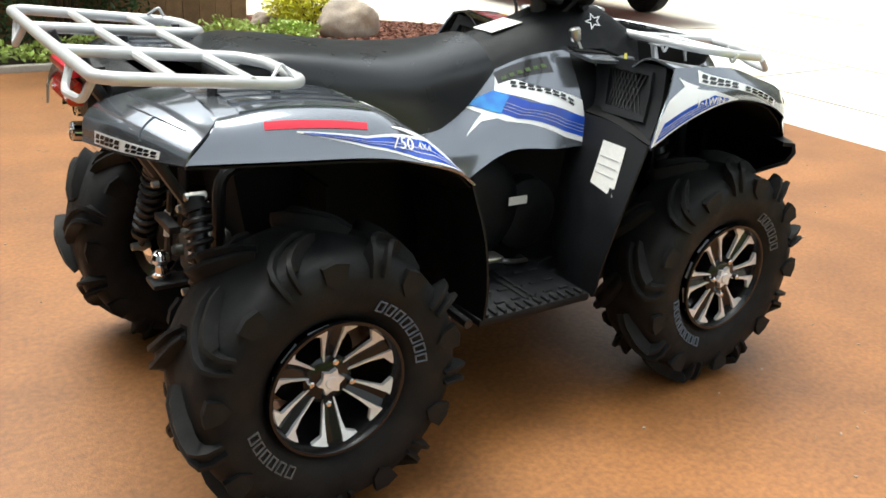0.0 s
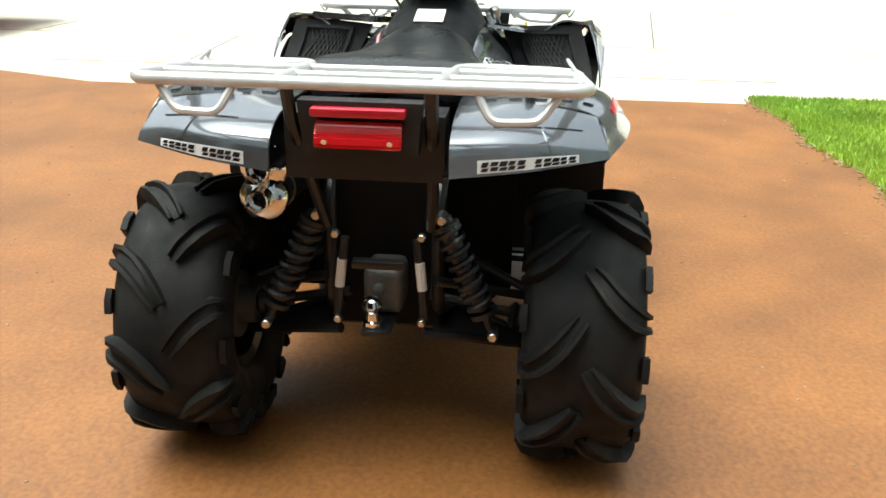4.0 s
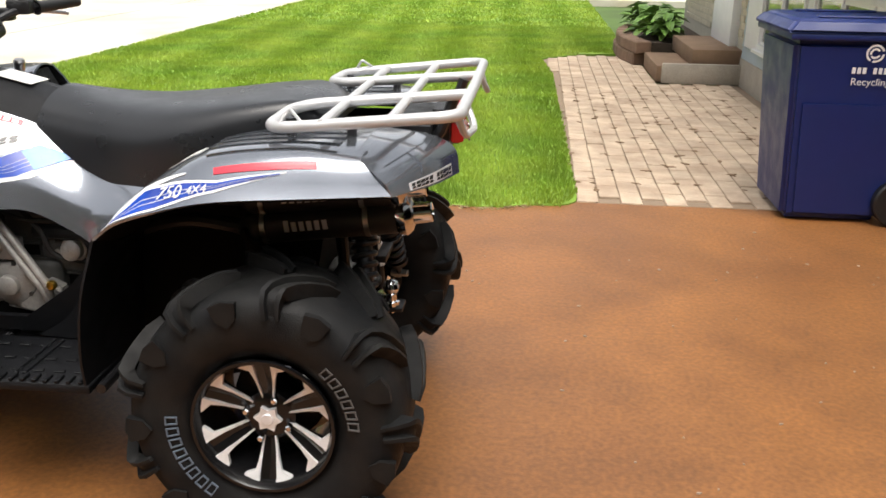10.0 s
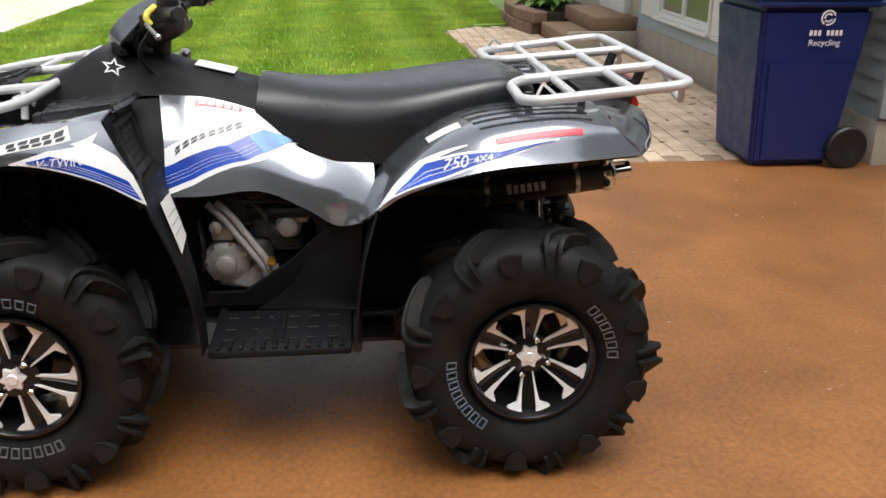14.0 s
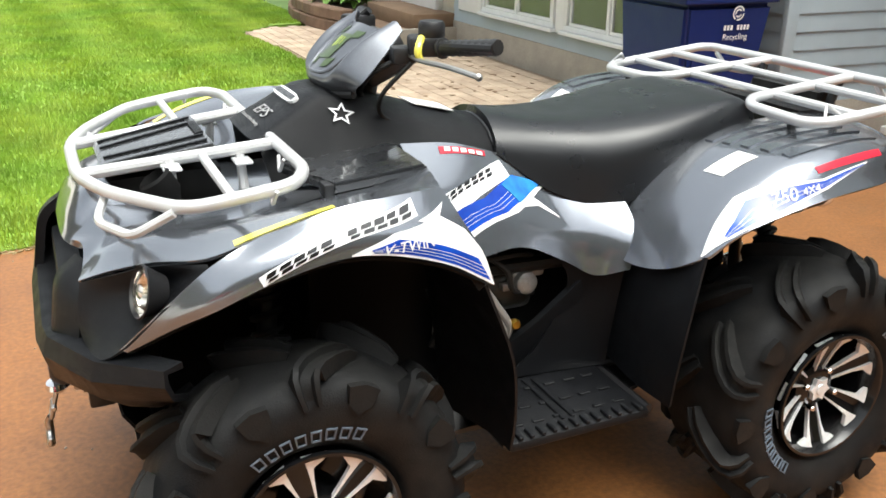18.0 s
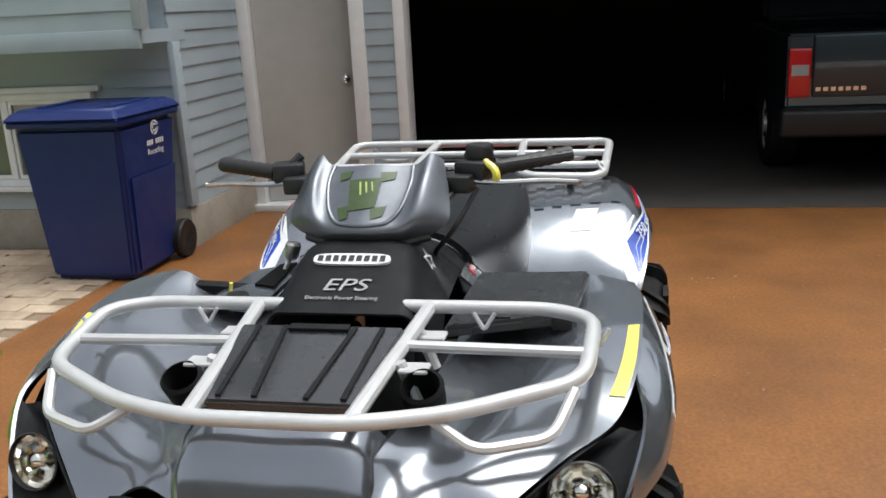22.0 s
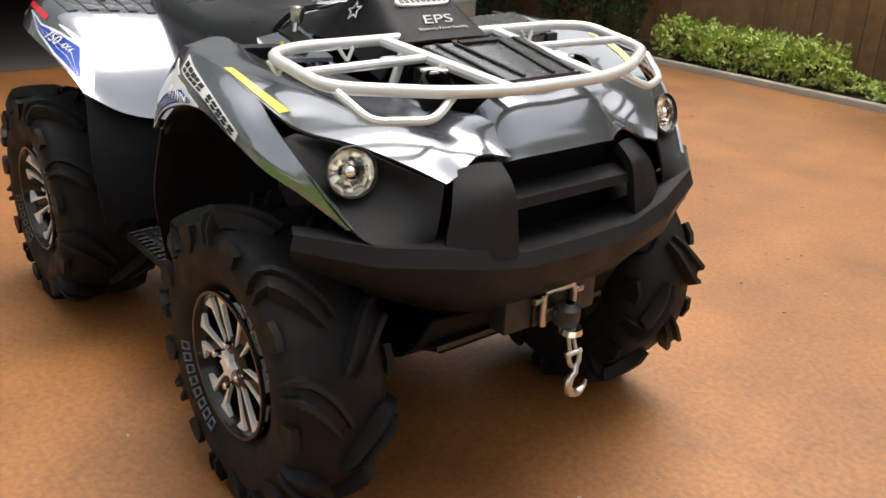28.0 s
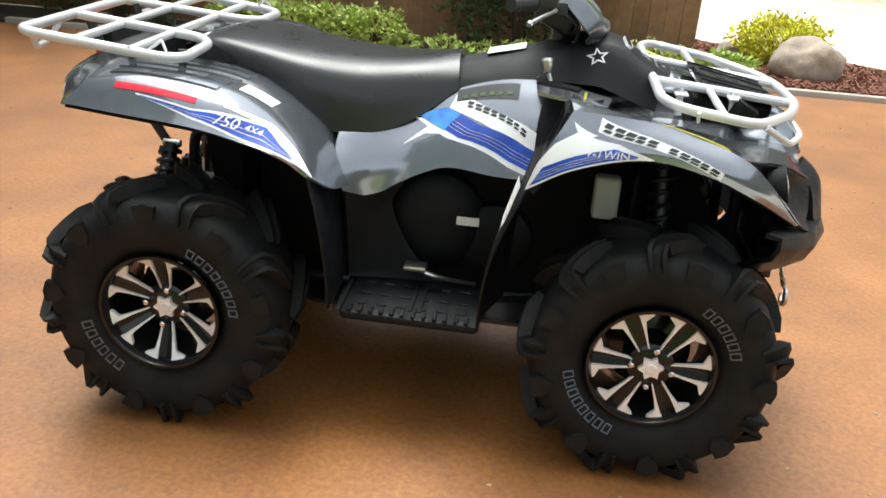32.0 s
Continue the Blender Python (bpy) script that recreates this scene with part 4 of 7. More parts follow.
FLANK = [
    [(0.372, 0.500, 0.967), (0.340, 0.522, 0.910), (0.300, 0.538, 0.840), (0.277, 0.543, 0.772)],
    [(0.450, 0.512, 0.967), (0.440, 0.535, 0.925), (0.415, 0.550, 0.885), (0.395, 0.557, 0.842)],
    [(0.578, 0.511, 0.956), (0.570, 0.538, 0.930), (0.560, 0.553, 0.905), (0.555, 0.557, 0.880)],
    [(0.700, 0.500, 0.921), (0.705, 0.535, 0.902), (0.705, 0.553, 0.880), (0.700, 0.558, 0.856)],
    [(0.795, 0.512, 0.884), (0.800, 0.525, 0.860), (0.805, 0.535, 0.835), (0.800, 0.540, 0.813)],
    [(0.880, 0.487, 0.806), (0.875, 0.492, 0.795), (0.870, 0.496, 0.785), (0.862, 0.500, 0.775)],
    [(0.952, 0.450, 0.728), (0.948, 0.453, 0.727), (0.945, 0.455, 0.726), (0.940, 0.457, 0.724)]]
REAR = [
    [(-0.212, 0.240, 0.655), (-0.212, 0.350, 0.660), (-0.225, 0.450, 0.690), (-0.262, 0.530, 0.744)],
    [(-0.285, 0.220, 0.780), (-0.295, 0.340, 0.788), (-0.305, 0.455, 0.800), (-0.325, 0.545, 0.788)],
    [(-0.405, 0.200, 0.875), (-0.415, 0.340, 0.885), (-0.425, 0.478, 0.882), (-0.435, 0.558, 0.824)],
    [(-0.530, 0.190, 0.922), (-0.530, 0.340, 0.930), (-0.535, 0.495, 0.925), (-0.555, 0.566, 0.850)],
    [(-0.700, 0.180, 0.935), (-0.700, 0.340, 0.945), (-0.710, 0.490, 0.942), (-0.740, 0.545, 0.858)],
    [(-0.840, 0.180, 0.940), (-0.840, 0.340, 0.948), (-0.845, 0.470, 0.928), (-0.918, 0.497, 0.857)]]
TAILP = [
    [(-0.842, 0.180, 0.940), (-0.842, 0.340, 0.948), (-0.847, 0.470, 0.928)],
    [(-0.950, 0.180, 0.928), (-0.920, 0.340, 0.928), (-0.868, 0.478, 0.908)],
    [(-1.020, 0.180, 0.895), (-0.978, 0.340, 0.897), (-0.905, 0.492, 0.880)],
    [(-1.034, 0.181, 0.833), (-0.992, 0.340, 0.843), (-0.919, 0.498, 0.856)]]
SIDE = [
    [(-0.252, 0.205, 0.800), (-0.258, 0.258, 0.750), (-0.246, 0.300, 0.698), (-0.222, 0.316, 0.634)],
    [(-0.140, 0.172, 0.825), (-0.148, 0.212, 0.778), (-0.150, 0.260, 0.704), (-0.150, 0.276, 0.616)],
    [(-0.050, 0.150, 0.862), (-0.055, 0.178, 0.816), (-0.062, 0.238, 0.740), (-0.070, 0.262, 0.660)],
    [(0.060, 0.142, 0.908), (0.060, 0.184, 0.862), (0.055, 0.234, 0.796), (0.050, 0.266, 0.715)],
    [(0.180, 0.150, 0.945), (0.185, 0.200, 0.890), (0.188, 0.244, 0.825), (0.188, 0.290, 0.712)],
    [(0.310, 0.160, 0.958), (0.298, 0.216, 0.900), (0.290, 0.258, 0.842), (0.288, 0.304, 0.716)]]


def between(a, b, t):
    """The line that lies a share t of the way from line a to line b."""
    return [tuple(p + (q - p) * t for p, q in zip(u, w)) for u, w in zip(a, b)]


def blue_stripes(surf, top, bottom, parent, cuts, cut=0.035, back="white graphic"):
    """Blue field between two lines, with thin white lines along it at the given shares."""
    bl = part("stripe_decal", surf.ribbon(bmesh.new(), top, bottom, 0.0022), M["blue"], parent, "blue graphic stripes")
    for c in cuts:
        part("stripe_line", surf.ribbon(bmesh.new(), between(top, bottom, c), between(top, bottom, c + cut), 0.0030), M["decal_white"], bl)


for side in (-1, 1):
    lr = "right" if side < 0 else "left"
    hood = Surf(HOOD, side, out=-1)
    fl = Surf(FLANK, side, out=1)
    rf = Surf(REAR, side, out=-1)
    tp = Surf(TAILP, side, out=-1)
    sp = Surf(SIDE, side, out=1)
    P_hood = part("front_fender_top", hood.panel(), M["grey"], atv)
    P_fl = part("front_fender", fl.panel(), M["grey"], atv)
    P_rf = part("rear_fender", rf.panel(), M["grey"], atv)
    P_tp = part("tail_panel", tp.panel(), M["grey"], atv)
    P_sp = part("side_cover", sp.panel(), M["grey"], atv)
    # fender name plate: white strip with dark blocks
    uv = [(0.535, 0.74), (0.152, 0.055), (0.152, 0.285), (0.530, 0.985)]
    if side < 0:
        uv = [uv[1], uv[0], uv[3], uv[2]]
    part("name_plate", fl.quad(bmesh.new(), uv, 0.0015, nu=12, nv=2), M["decal_white"], P_fl, "white name strip")
    bars(fl, uv, 11, (5,), M["decal_black"], P_fl, lift=0.0026, h=(0.15, 0.85), fill=0.80, lead=0.03)
    # engine type graphic at the fender's rear edge
    gt = [(0.345, 0.95), (0.242, 0.55), (0.085, 0.285), (0.015, 0.44), (0.0, 0.64)]
    gb = [(0.345, 0.985), (0.255, 0.985), (0.180, 0.99), (0.080, 0.99), (0.0, 0.99)]
    part("graphic", fl.ribbon(bmesh.new(), gt, gb, 0.0013), M["decal_white"], P_fl, "white graphic wedge")
    part("graphic", fl.ribbon(bmesh.new(), [(0.16, 0.36), (0.036, 0.15)], [(0.11, 0.42), (0.040, 0.165)], 0.0013), M["decal_white"], P_fl, "white pointed graphic")
    blue_stripes(fl, [(0.305, 0.88), (0.24, 0.66), (0.175, 0.69), (0.030, 0.74)], [(0.300, 0.945), (0.235, 0.935), (0.158, 0.955), (0.010, 0.955)], P_fl, (0.36, 0.56, 0.76), 0.028)
    lettering_on(fl, "V-TWIN", 0.028, (0.222, 0.775), (0.29, 0.90) if side < 0 else (0.155, 0.65), M["decal_white"], P_fl)
    # yellow strip on the fender crest and a paper label by it
    uv = [(0.52, 0.80), (0.76, 0.80), (0.75, 0.90), (0.52, 0.90)]
    part("yellow_strip", hood.quad(bmesh.new(), [(0.50, 0.93), (0.715, 0.93), (0.715, 0.985), (0.50, 0.985)], 0.0018), M["decal_yellow"], P_hood, "yellow tape strip")
    # rear fender graphic, red reflector strip and number
    gt = [(0.02, 0.90), (0.17, 0.785), (0.305, 0.675), (0.385, 0.765), (0.612, 0.850), (0.775, 0.815)]
    gb = [(0.02, 0.92), (0.17, 0.985), (0.280, 0.985), (0.375, 0.985), (0.608, 0.930), (0.775, 0.825)]
    part("graphic", rf.ribbon(bmesh.new(), gt, gb, 0.0013), M["decal_white"], P_rf, "white graphic wedge")
    part("graphic", rf.ribbon(bmesh.new(), [(0.305, 0.675), (0.500, 0.745)], [(0.375, 0.750), (0.500, 0.758)], 0.0013), M["decal_white"], P_rf, "white pointed graphic")
    blue_stripes(rf, [(0.16, 0.925), (0.240, 0.86), (0.318, 0.755), (0.380, 0.790), (0.612, 0.867), (0.760, 0.826)],
                 [(0.16, 0.955), (0.240, 0.962), (0.310, 0.962), (0.380, 0.962), (0.606, 0.912), (0.760, 0.834)], P_rf, (0.45, 0.70), 0.03)
    part("red_strip", rf.quad(bmesh.new(), [(0.606, 0.755), (0.862, 0.735), (0.855, 0.795), (0.606, 0.806)], 0.0018), M["decal_red"], P_rf, "red reflective strip")
    lettering_on(rf, "750", 0.042, (0.430 if side > 0 else 0.470, 0.875), (0.50, 0.895) if side > 0 else (0.40, 0.86), M["decal_white"], P_rf, 0.25)
    lettering_on(rf, "4X4", 0.026, (0.545 if side > 0 else 0.355, 0.900 if side > 0 else 0.85), (0.60, 0.905) if side > 0 else (0.29, 0.83), M["decal_white"], P_rf)
    part("paper_label", rf.quad(bmesh.new(), [(0.36, 0.33), (0.505, 0.37), (0.505, 0.50), (0.36, 0.475)], 0.0015), M["paper"], P_rf, "white paper label")
    # filler strip below the joint of the two rear panels
    b = bmesh.new()
    sheet(b, [[(-0.815, 0.180 * side, 0.933), (-0.815, 0.340 * side, 0.940), (-0.822, 0.462 * side, 0.925), (-0.885, 0.488 * side, 0.852)],
              [(-0.842, 0.180 * side, 0.936), (-0.842, 0.340 * side, 0.943), (-0.846, 0.466 * side, 0.924), (-0.914, 0.492 * side, 0.853)],
              [(-0.875, 0.180 * side, 0.931), (-0.868, 0.340 * side, 0.937), (-0.852, 0.466 * side, 0.918), (-0.918, 0.490 * side, 0.852)]], 3, 4, 0.003)
    part("joint_strip", b, M["grey"], P_rf)
    # raised ribs on top of the rear fender
    for k in range(5):
        b = bmesh.new()
        v0 = 0.10 + k * 0.115
        rf.quad(b, [(0.52 + 0.012 * k, v0), (0.93, v0), (0.93, v0 + 0.06), (0.52 + 0.012 * k, v0 + 0.06)], 0.004, 0.004, 8, 2)
        part("moulded_rib", b, M["grey"], P_rf)
    # tail panel name strip
    uv = [(0.83, 0.17), (0.83, 0.80), (0.97, 0.80), (0.97, 0.17)]
    if side > 0:
        uv = [uv[1], uv[0], uv[3], uv[2]]
    part("name_plate", tp.quad(bmesh.new(), uv, 0.0015, nu=8, nv=2), M["decal_white"], P_tp, "white name strip")
    bars(tp, uv, 11, (5,), M["decal_black"], P_tp, lift=0.0026, h=(0.15, 0.85), fill=0.80, lead=0.03)
    # raised rib lines on the tail panel
    b = bmesh.new()
    tp.quad(b, [(0.40, 0.25), (0.40, 0.85), (0.42, 0.85), (0.42, 0.25)], 0.003, 0.003, 8, 1)
    tp.quad(b, [(0.40, 0.55), (0.78, 0.62), (0.78, 0.635), (0.40, 0.565)], 0.003, 0.003, 6, 1)
    part("moulded_rib", b, M["grey"], P_tp)
    # side cover graphic: white plate with dark blocks, blue field below
    pt, pb = [(1.0, 0.690), (0.780, 0.450), (0.600, 0.106)], [(1.0, 0.825), (0.780, 0.655), (0.570, 0.320)]
    part("graphic", sp.ribbon(bmesh.new(), pt, pb, 0.0013), M["decal_white"], P_sp, "white graphic plate")
    bt = [(1.0, 0.815), (0.910, 0.765), (0.716, 0.590), (0.567, 0.300)]
    bb = [(1.0, 0.955), (0.860, 0.885), (0.638, 0.705), (0.408, 0.270)]
    part("graphic", sp.ribbon(bmesh.new(), [bt[0], bt[1], bt[2], (0.62, 0.66), (0.50, 0.42)], [(1.0, 0.99), (0.860, 0.925), (0.638, 0.745), (0.590, 0.69), (0.380, 0.260)], 0.0014), M["decal_white"], P_sp, "white edge of the graphic")
    blue_stripes(sp, bt, bb, P_sp, (0.44, 0.60, 0.76), 0.013)
    part("graphic", sp.ribbon(bmesh.new(), [(0.632, 0.440), (0.567, 0.300)], [(0.570, 0.585), (0.408, 0.270)], 0.0036), M["cyan"], P_sp, "light blue fading graphic")
    part("graphic", sp.ribbon(bmesh.new(), [(0.585, 0.585), (0.495, 0.465), (0.378, 0.560)], [(0.570, 0.625), (0.475, 0.54), (0.374, 0.572)], 0.0015), M["decal_white"], P_sp, "white pointed graphic")
    nb = [(0.960, 0.680), (0.645, 0.210), (0.640, 0.36), (0.956, 0.770)]
    if side < 0:
        nb = [nb[1], nb[0], nb[3], nb[2]]
    bars(sp, nb, 8, (), M["decal_black"], P_sp, name="brand_bar", lift=0.0028, h=(0.16, 0.76), fill=0.74)
    # headlight pocket, lamp and lens
    POCK = [[(0.997, 0.290, 0.795), (0.945, 0.345, 0.822), (0.880, 0.405, 0.853), (0.797, 0.475, 0.872)],
            [(1.005, 0.300, 0.755), (0.918, 0.365, 0.784), (0.852, 0.415, 0.818), (0.800, 0.500, 0.868)],
            [(1.008, 0.310, 0.712), (0.965, 0.397, 0.724), (0.905, 0.442, 0.765), (0.802, 0.512, 0.876)],
            [(1.005, 0.315, 0.690), (0.990, 0.415, 0.700), (0.952, 0.451, 0.726), (0.880, 0.487, 0.806)]]
    pk = Surf(POCK, side, out=1)
    P_pk = part("headlight_pocket", pk.panel(0.004), M["matt"], atv)
    lampd = Vector((0.95, 0.16 * side, 0.26)).normalized()
    c = Vector((0.884, 0.420 * side, 0.812)) + lampd * 0.012
    b = bmesh.new()
    lathe(b, [(-0.03, 0.030), (0.004, 0.045), (0.012, 0.049), (0.014, 0.0465), (0.006, 0.0440)], c, lampd, 28)
    lamp_ob = part("headlight", b, M["black"], atv, "round headlight with clear lens")
    b = bmesh.new()
    lathe(b, [(-0.026, 0.001), (-0.024, 0.016), (-0.016, 0.028), (-0.010, 0.034), (0.004, 0.0440)], c, lampd, 11)
    part("reflector", b, M["reflector"], lamp_ob, "chrome faceted reflector", 0)
    b = bmesh.new()
    lathe(b, [(-0.012, 0.012), (0.004, 0.013), (0.008, 0.008), (0.009, 0.001)], c, lampd, 14)
    part("bulb_shield", b, M["reflector"], lamp_ob)
    b = bmesh.new()
    lathe(b, [(0.006, 0.0442), (0.012, 0.036), (0.016, 0.024), (0.018, 0.001)], c, lampd, 28)
    g = part("lens", b, M["glass"], lamp_ob, "clear domed lens")
    g.visible_shadow = False
    # wheel arch liners
    b = bmesh.new()
    sheet(b, [[(0.285, 0.530 * side, 0.770), (0.290, 0.400 * side, 0.800), (0.300, 0.240 * side, 0.800)],
              [(0.220, 0.535 * side, 0.600), (0.225, 0.400 * side, 0.600), (0.265, 0.240 * side, 0.600)],
              [(0.195, 0.515 * side, 0.450), (0.200, 0.400 * side, 0.450), (0.250, 0.250 * side, 0.440)],
              [(0.193, 0.499 * side, 0.352), (0.198, 0.400 * side, 0.345), (0.245, 0.270 * side, 0.350)]], 4, 4, 0.006)
    part("mud_guard", b, M["matt"], atv, "black plastic mud guard behind the front wheel")
    b = bmesh.new()
    sheet(b, [[(0.287, 0.528 * side, 0.772), (0.400, 0.540 * side, 0.835), (0.555, 0.545 * side, 0.872), (0.700, 0.540 * side, 0.848), (0.86, 0.490 * side, 0.768), (0.940, 0.440 * side, 0.715)],
              [(0.290, 0.380 * side, 0.800), (0.400, 0.380 * side, 0.845), (0.555, 0.380 * side, 0.860), (0.700, 0.380 * side, 0.845), (0.84, 0.380 * side, 0.790), (0.930, 0.380 * side, 0.690)],
              [(0.300, 0.225 * side, 0.800), (0.400, 0.220 * side, 0.840), (0.555, 0.220 * side, 0.850), (0.700, 0.220 * side, 0.835), (0.83, 0.220 * side, 0.780), (0.900, 0.220 * side, 0.680)]], 4, 4, 0.005)
    part("wheel_arch_liner", b, M["liner"], atv)
    b = bmesh.new()
    sheet(b, [[(-0.262, 0.525 * side, 0.738), (-0.265, 0.400 * side, 0.700), (-0.250, 0.250 * side, 0.680)],
              [(-0.225, 0.540 * side, 0.600), (-0.228, 0.400 * side, 0.580), (-0.235, 0.250 * side, 0.580)],
              [(-0.207, 0.538 * side, 0.470), (-0.210, 0.400 * side, 0.460), (-0.225, 0.260 * side, 0.460)],
              [(-0.205, 0.530 * side, 0.380), (-0.205, 0.400 * side, 0.375), (-0.220, 0.270 * side, 0.380)]], 4, 4, 0.006)
    part("mud_guard", b, M["matt"], atv, "black plastic mud guard ahead of the rear wheel")
    b = bmesh.new()
    sheet(b, [[(-0.268, 0.520 * side, 0.735), (-0.330, 0.538 * side, 0.786), (-0.435, 0.550 * side, 0.824), (-0.555, 0.555 * side, 0.842), (-0.740, 0.535 * side, 0.850), (-0.912, 0.490 * side, 0.850)],
              [(-0.262, 0.400 * side, 0.700), (-0.330, 0.400 * side, 0.780), (-0.435, 0.400 * side, 0.825), (-0.555, 0.400 * side, 0.845), (-0.740, 0.400 * side, 0.860), (-0.950, 0.380 * side, 0.845)],
              [(-0.250, 0.240 * side, 0.680), (-0.330, 0.200 * side, 0.770), (-0.435, 0.180 * side, 0.820), (-0.555, 0.170 * side, 0.840), (-0.740, 0.165 * side, 0.850), (-1.000, 0.165 * side, 0.830)]], 4, 4, 0.005)
    part("wheel_arch_liner", b, M["liner"], atv)
    # black box end behind the front fender, with a mesh insert
    BOXR = [[(0.372, 0.215, 0.948), (0.372, 0.330, 0.958), (0.374, 0.470, 0.962)], [(0.345, 0.252, 0.865), (0.345, 0.350, 0.865), (0.340, 0.500, 0.865)], [(0.296, 0.300, 0.755), (0.288, 0.400, 0.755), (0.284, 0.525, 0.768)]]
    bx = Surf(BOXR, side, out=-1)
    P_bx = part("storage_box", bx.panel(0.02), M["matt"], atv, "black storage box end panel")
    b = bmesh.new()
    for k in range(8):
        v0 = 0.30 + k * 0.05
        bx.quad(b, [(0.16, v0), (0.66, v0 + 0.14), (0.66, v0 + 0.152), (0.16, v0 + 0.012)], 0.005, 0.005, 5, 1)
        bx.quad(b, [(0.66, v0), (0.16, v0 + 0.14), (0.16, v0 + 0.152), (0.66, v0 + 0.012)], 0.0055, 0.005, 5, 1)
    part("mesh_grille", b, M["black"], P_bx, "diamond mesh insert")
    b = bmesh.new()
    for q4 in ([(0.10, 0.24), (0.10, 0.88), (0.16, 0.86), (0.16, 0.28)], [(0.66, 0.28), (0.66, 0.86), (0.74, 0.88), (0.74, 0.24)], [(0.10, 0.24), (0.16, 0.30), (0.66, 0.30), (0.74, 0.24)], [(0.16, 0.84), (0.10, 0.88), (0.74, 0.88), (0.66, 0.84)]):
        bx.quad(b, q4, 0.011, 0.011, 5, 2)
    part("mesh_frame", b, M["matt"], P_bx, "black frame round the mesh")
    q = Surf([[(0.255, 0.330, 0.760), (0.258, 0.400, 0.758), (0.265, 0.480, 0.755)], [(0.215, 0.340, 0.600), (0.215, 0.400, 0.598), (0.212, 0.500, 0.595)]], side, out=-1)
    b = bmesh.new()
    q.quad(b, [(0.0, 0.46), (0.0, 0.94), (0.80, 0.94), (0.72, 0.46)], 0.0)
    lab = part("hang_label", b, M["paper"], P_bx, "white warning label")
    b = bmesh.new()
    for k in range(3):
        u0 = 0.30 + k * 0.14
        q.quad(b, [(u0 - 0.06, 0.50), (u0 - 0.06, 0.88), (u0 - 0.045, 0.88), (u0 - 0.045, 0.50)], 0.0012, nu=2, nv=2)
    tagged(part("print_line", b, M["print"], P_bx), "small grey print lines", "", "", "stuff")
    # footboard
    fb = part("footboard", boxed(-0.185, 0.188, min(0.24 * side, 0.485 * side), max(0.24 * side, 0.485 * side), 0.330, 0.355, 0.008), M["matt"], atv, "black plastic footboard with ridges")
    b = bmesh.new()
    for k in range(12):
        x0 = -0.165 + k * 0.029
        box(b, x0, x0 + 0.011, min(0.45 * side, 0.483 * side), max(0.45 * side, 0.483 * side), 0.3552, 0.364, 0.002, 1)
    for x0 in (0.02, -0.005):
        box(b, x0, x0 + 0.012, min(0.26 * side, 0.445 * side), max(0.26 * side, 0.445 * side), 0.3552, 0.361, 0.002, 1)
    for k in range(6):
        a = -0.15 + k * 0.055
        for yy in (0.29, 0.36, 0.42):
            box(b, a, a + 0.03, min(yy * side, (yy + 0.012) * side), max(yy * side, (yy + 0.012) * side), 0.3552, 0.360, 0.002, 1)
    tagged(part("tread_ridge", b, M["matt"], fb), "", "", "", "stuff")
    # suspension: arms, spring and damper, half shaft
    for xw, xs in ((-0.6425, -0.80), (0.6425, 0.60)):
        b = bmesh.new()
        for dx in (-0.14, 0.10):
            tube(b, [(xw + dx, 0.10 * side, 0.36), (xw + dx * 0.15, 0.36 * side, 0.285)], 0.014, 8)
            tube(b, [(xw + dx, 0.13 * side, 0.50), (xw + dx * 0.15, 0.35 * side, 0.42)], 0.012, 8)
        prism(b, [(xw - 0.13, 0.12 * side, 0.352), (xw + 0.09, 0.12 * side, 0.352), (xw + 0.01, 0.34 * side, 0.287), (xw - 0.03, 0.34 * side, 0.287)], (0, 0, 0.008))
        part("suspension_arm", b, M["frame"], atv)
        top, bot = (Vector((-0.787, 0.144 * side, 0.662)), Vector((-0.815, 0.270 * side, 0.385))) if xw < 0 else (Vector((0.64, 0.20 * side, 0.80)), Vector((0.66, 0.31 * side, 0.42)))
        ax = bot - top
        b = bmesh.new()
        tube(b, [top, top + ax * 0.78], 0.022, 12)
        tube(b, [top + ax * 0.4, bot], 0.010, 10)
        tube(b, [top + ax * 0.05, top + ax * 0.09], 0.034, 14)
        tube(b, [top + ax * 0.80, top + ax * 0.84], 0.034, 14)
        sh = part("shock_absorber", b, M["frame"], atv, "black coil-over shock absorber")
        b = bmesh.new()
        s = ax.cross(Vector((1, 0, 0))).normalized()
        n_ = ax.normalized().cross(s)
        coil = [top + ax * (0.09 + 0.71 * k / 90) + (s * math.cos(k * 2 * math.pi * 8 / 90) + n_ * math.sin(k * 2 * math.pi * 8 / 90)) * 0.028 for k in range(91)]
        tube(b, coil, 0.0080, 6)
        part("spring", b, M["black"], sh)
        for p in (top, bot):
            b = bmesh.new()
            disc(b, p, (1, 0, 0), 0.012, 0.055, 8, bevel=0.003)
            part("bolt", b, M["steel"], sh)
        b = bmesh.new()
        tube(b, [(xw, 0.10 * side, 0.40), (xw, 0.40 * side, HUB_Z)], 0.013, 10)
        lathe(b, [(0, 0.020), (0.012, 0.036), (0.024, 0.028), (0.036, 0.034), (0.048, 0.024), (0.06, 0.028), (0.07, 0.015)], (xw, 0.30 * side, 0.358), (0, side, -0.15), 16)
        part("half_shaft", b, M["rubber_wet"], atv)
        b = bmesh.new()
        disc(b, (xw, 0.40 * side, HUB_Z), (0, 1, 0), 0.09, 0.016, 28)
        disc(b, (xw, 0.37 * side, HUB_Z), (0, 1, 0), 0.05, 0.05, 16)
        part("brake_disc", b, M["cast_dark"], atv)


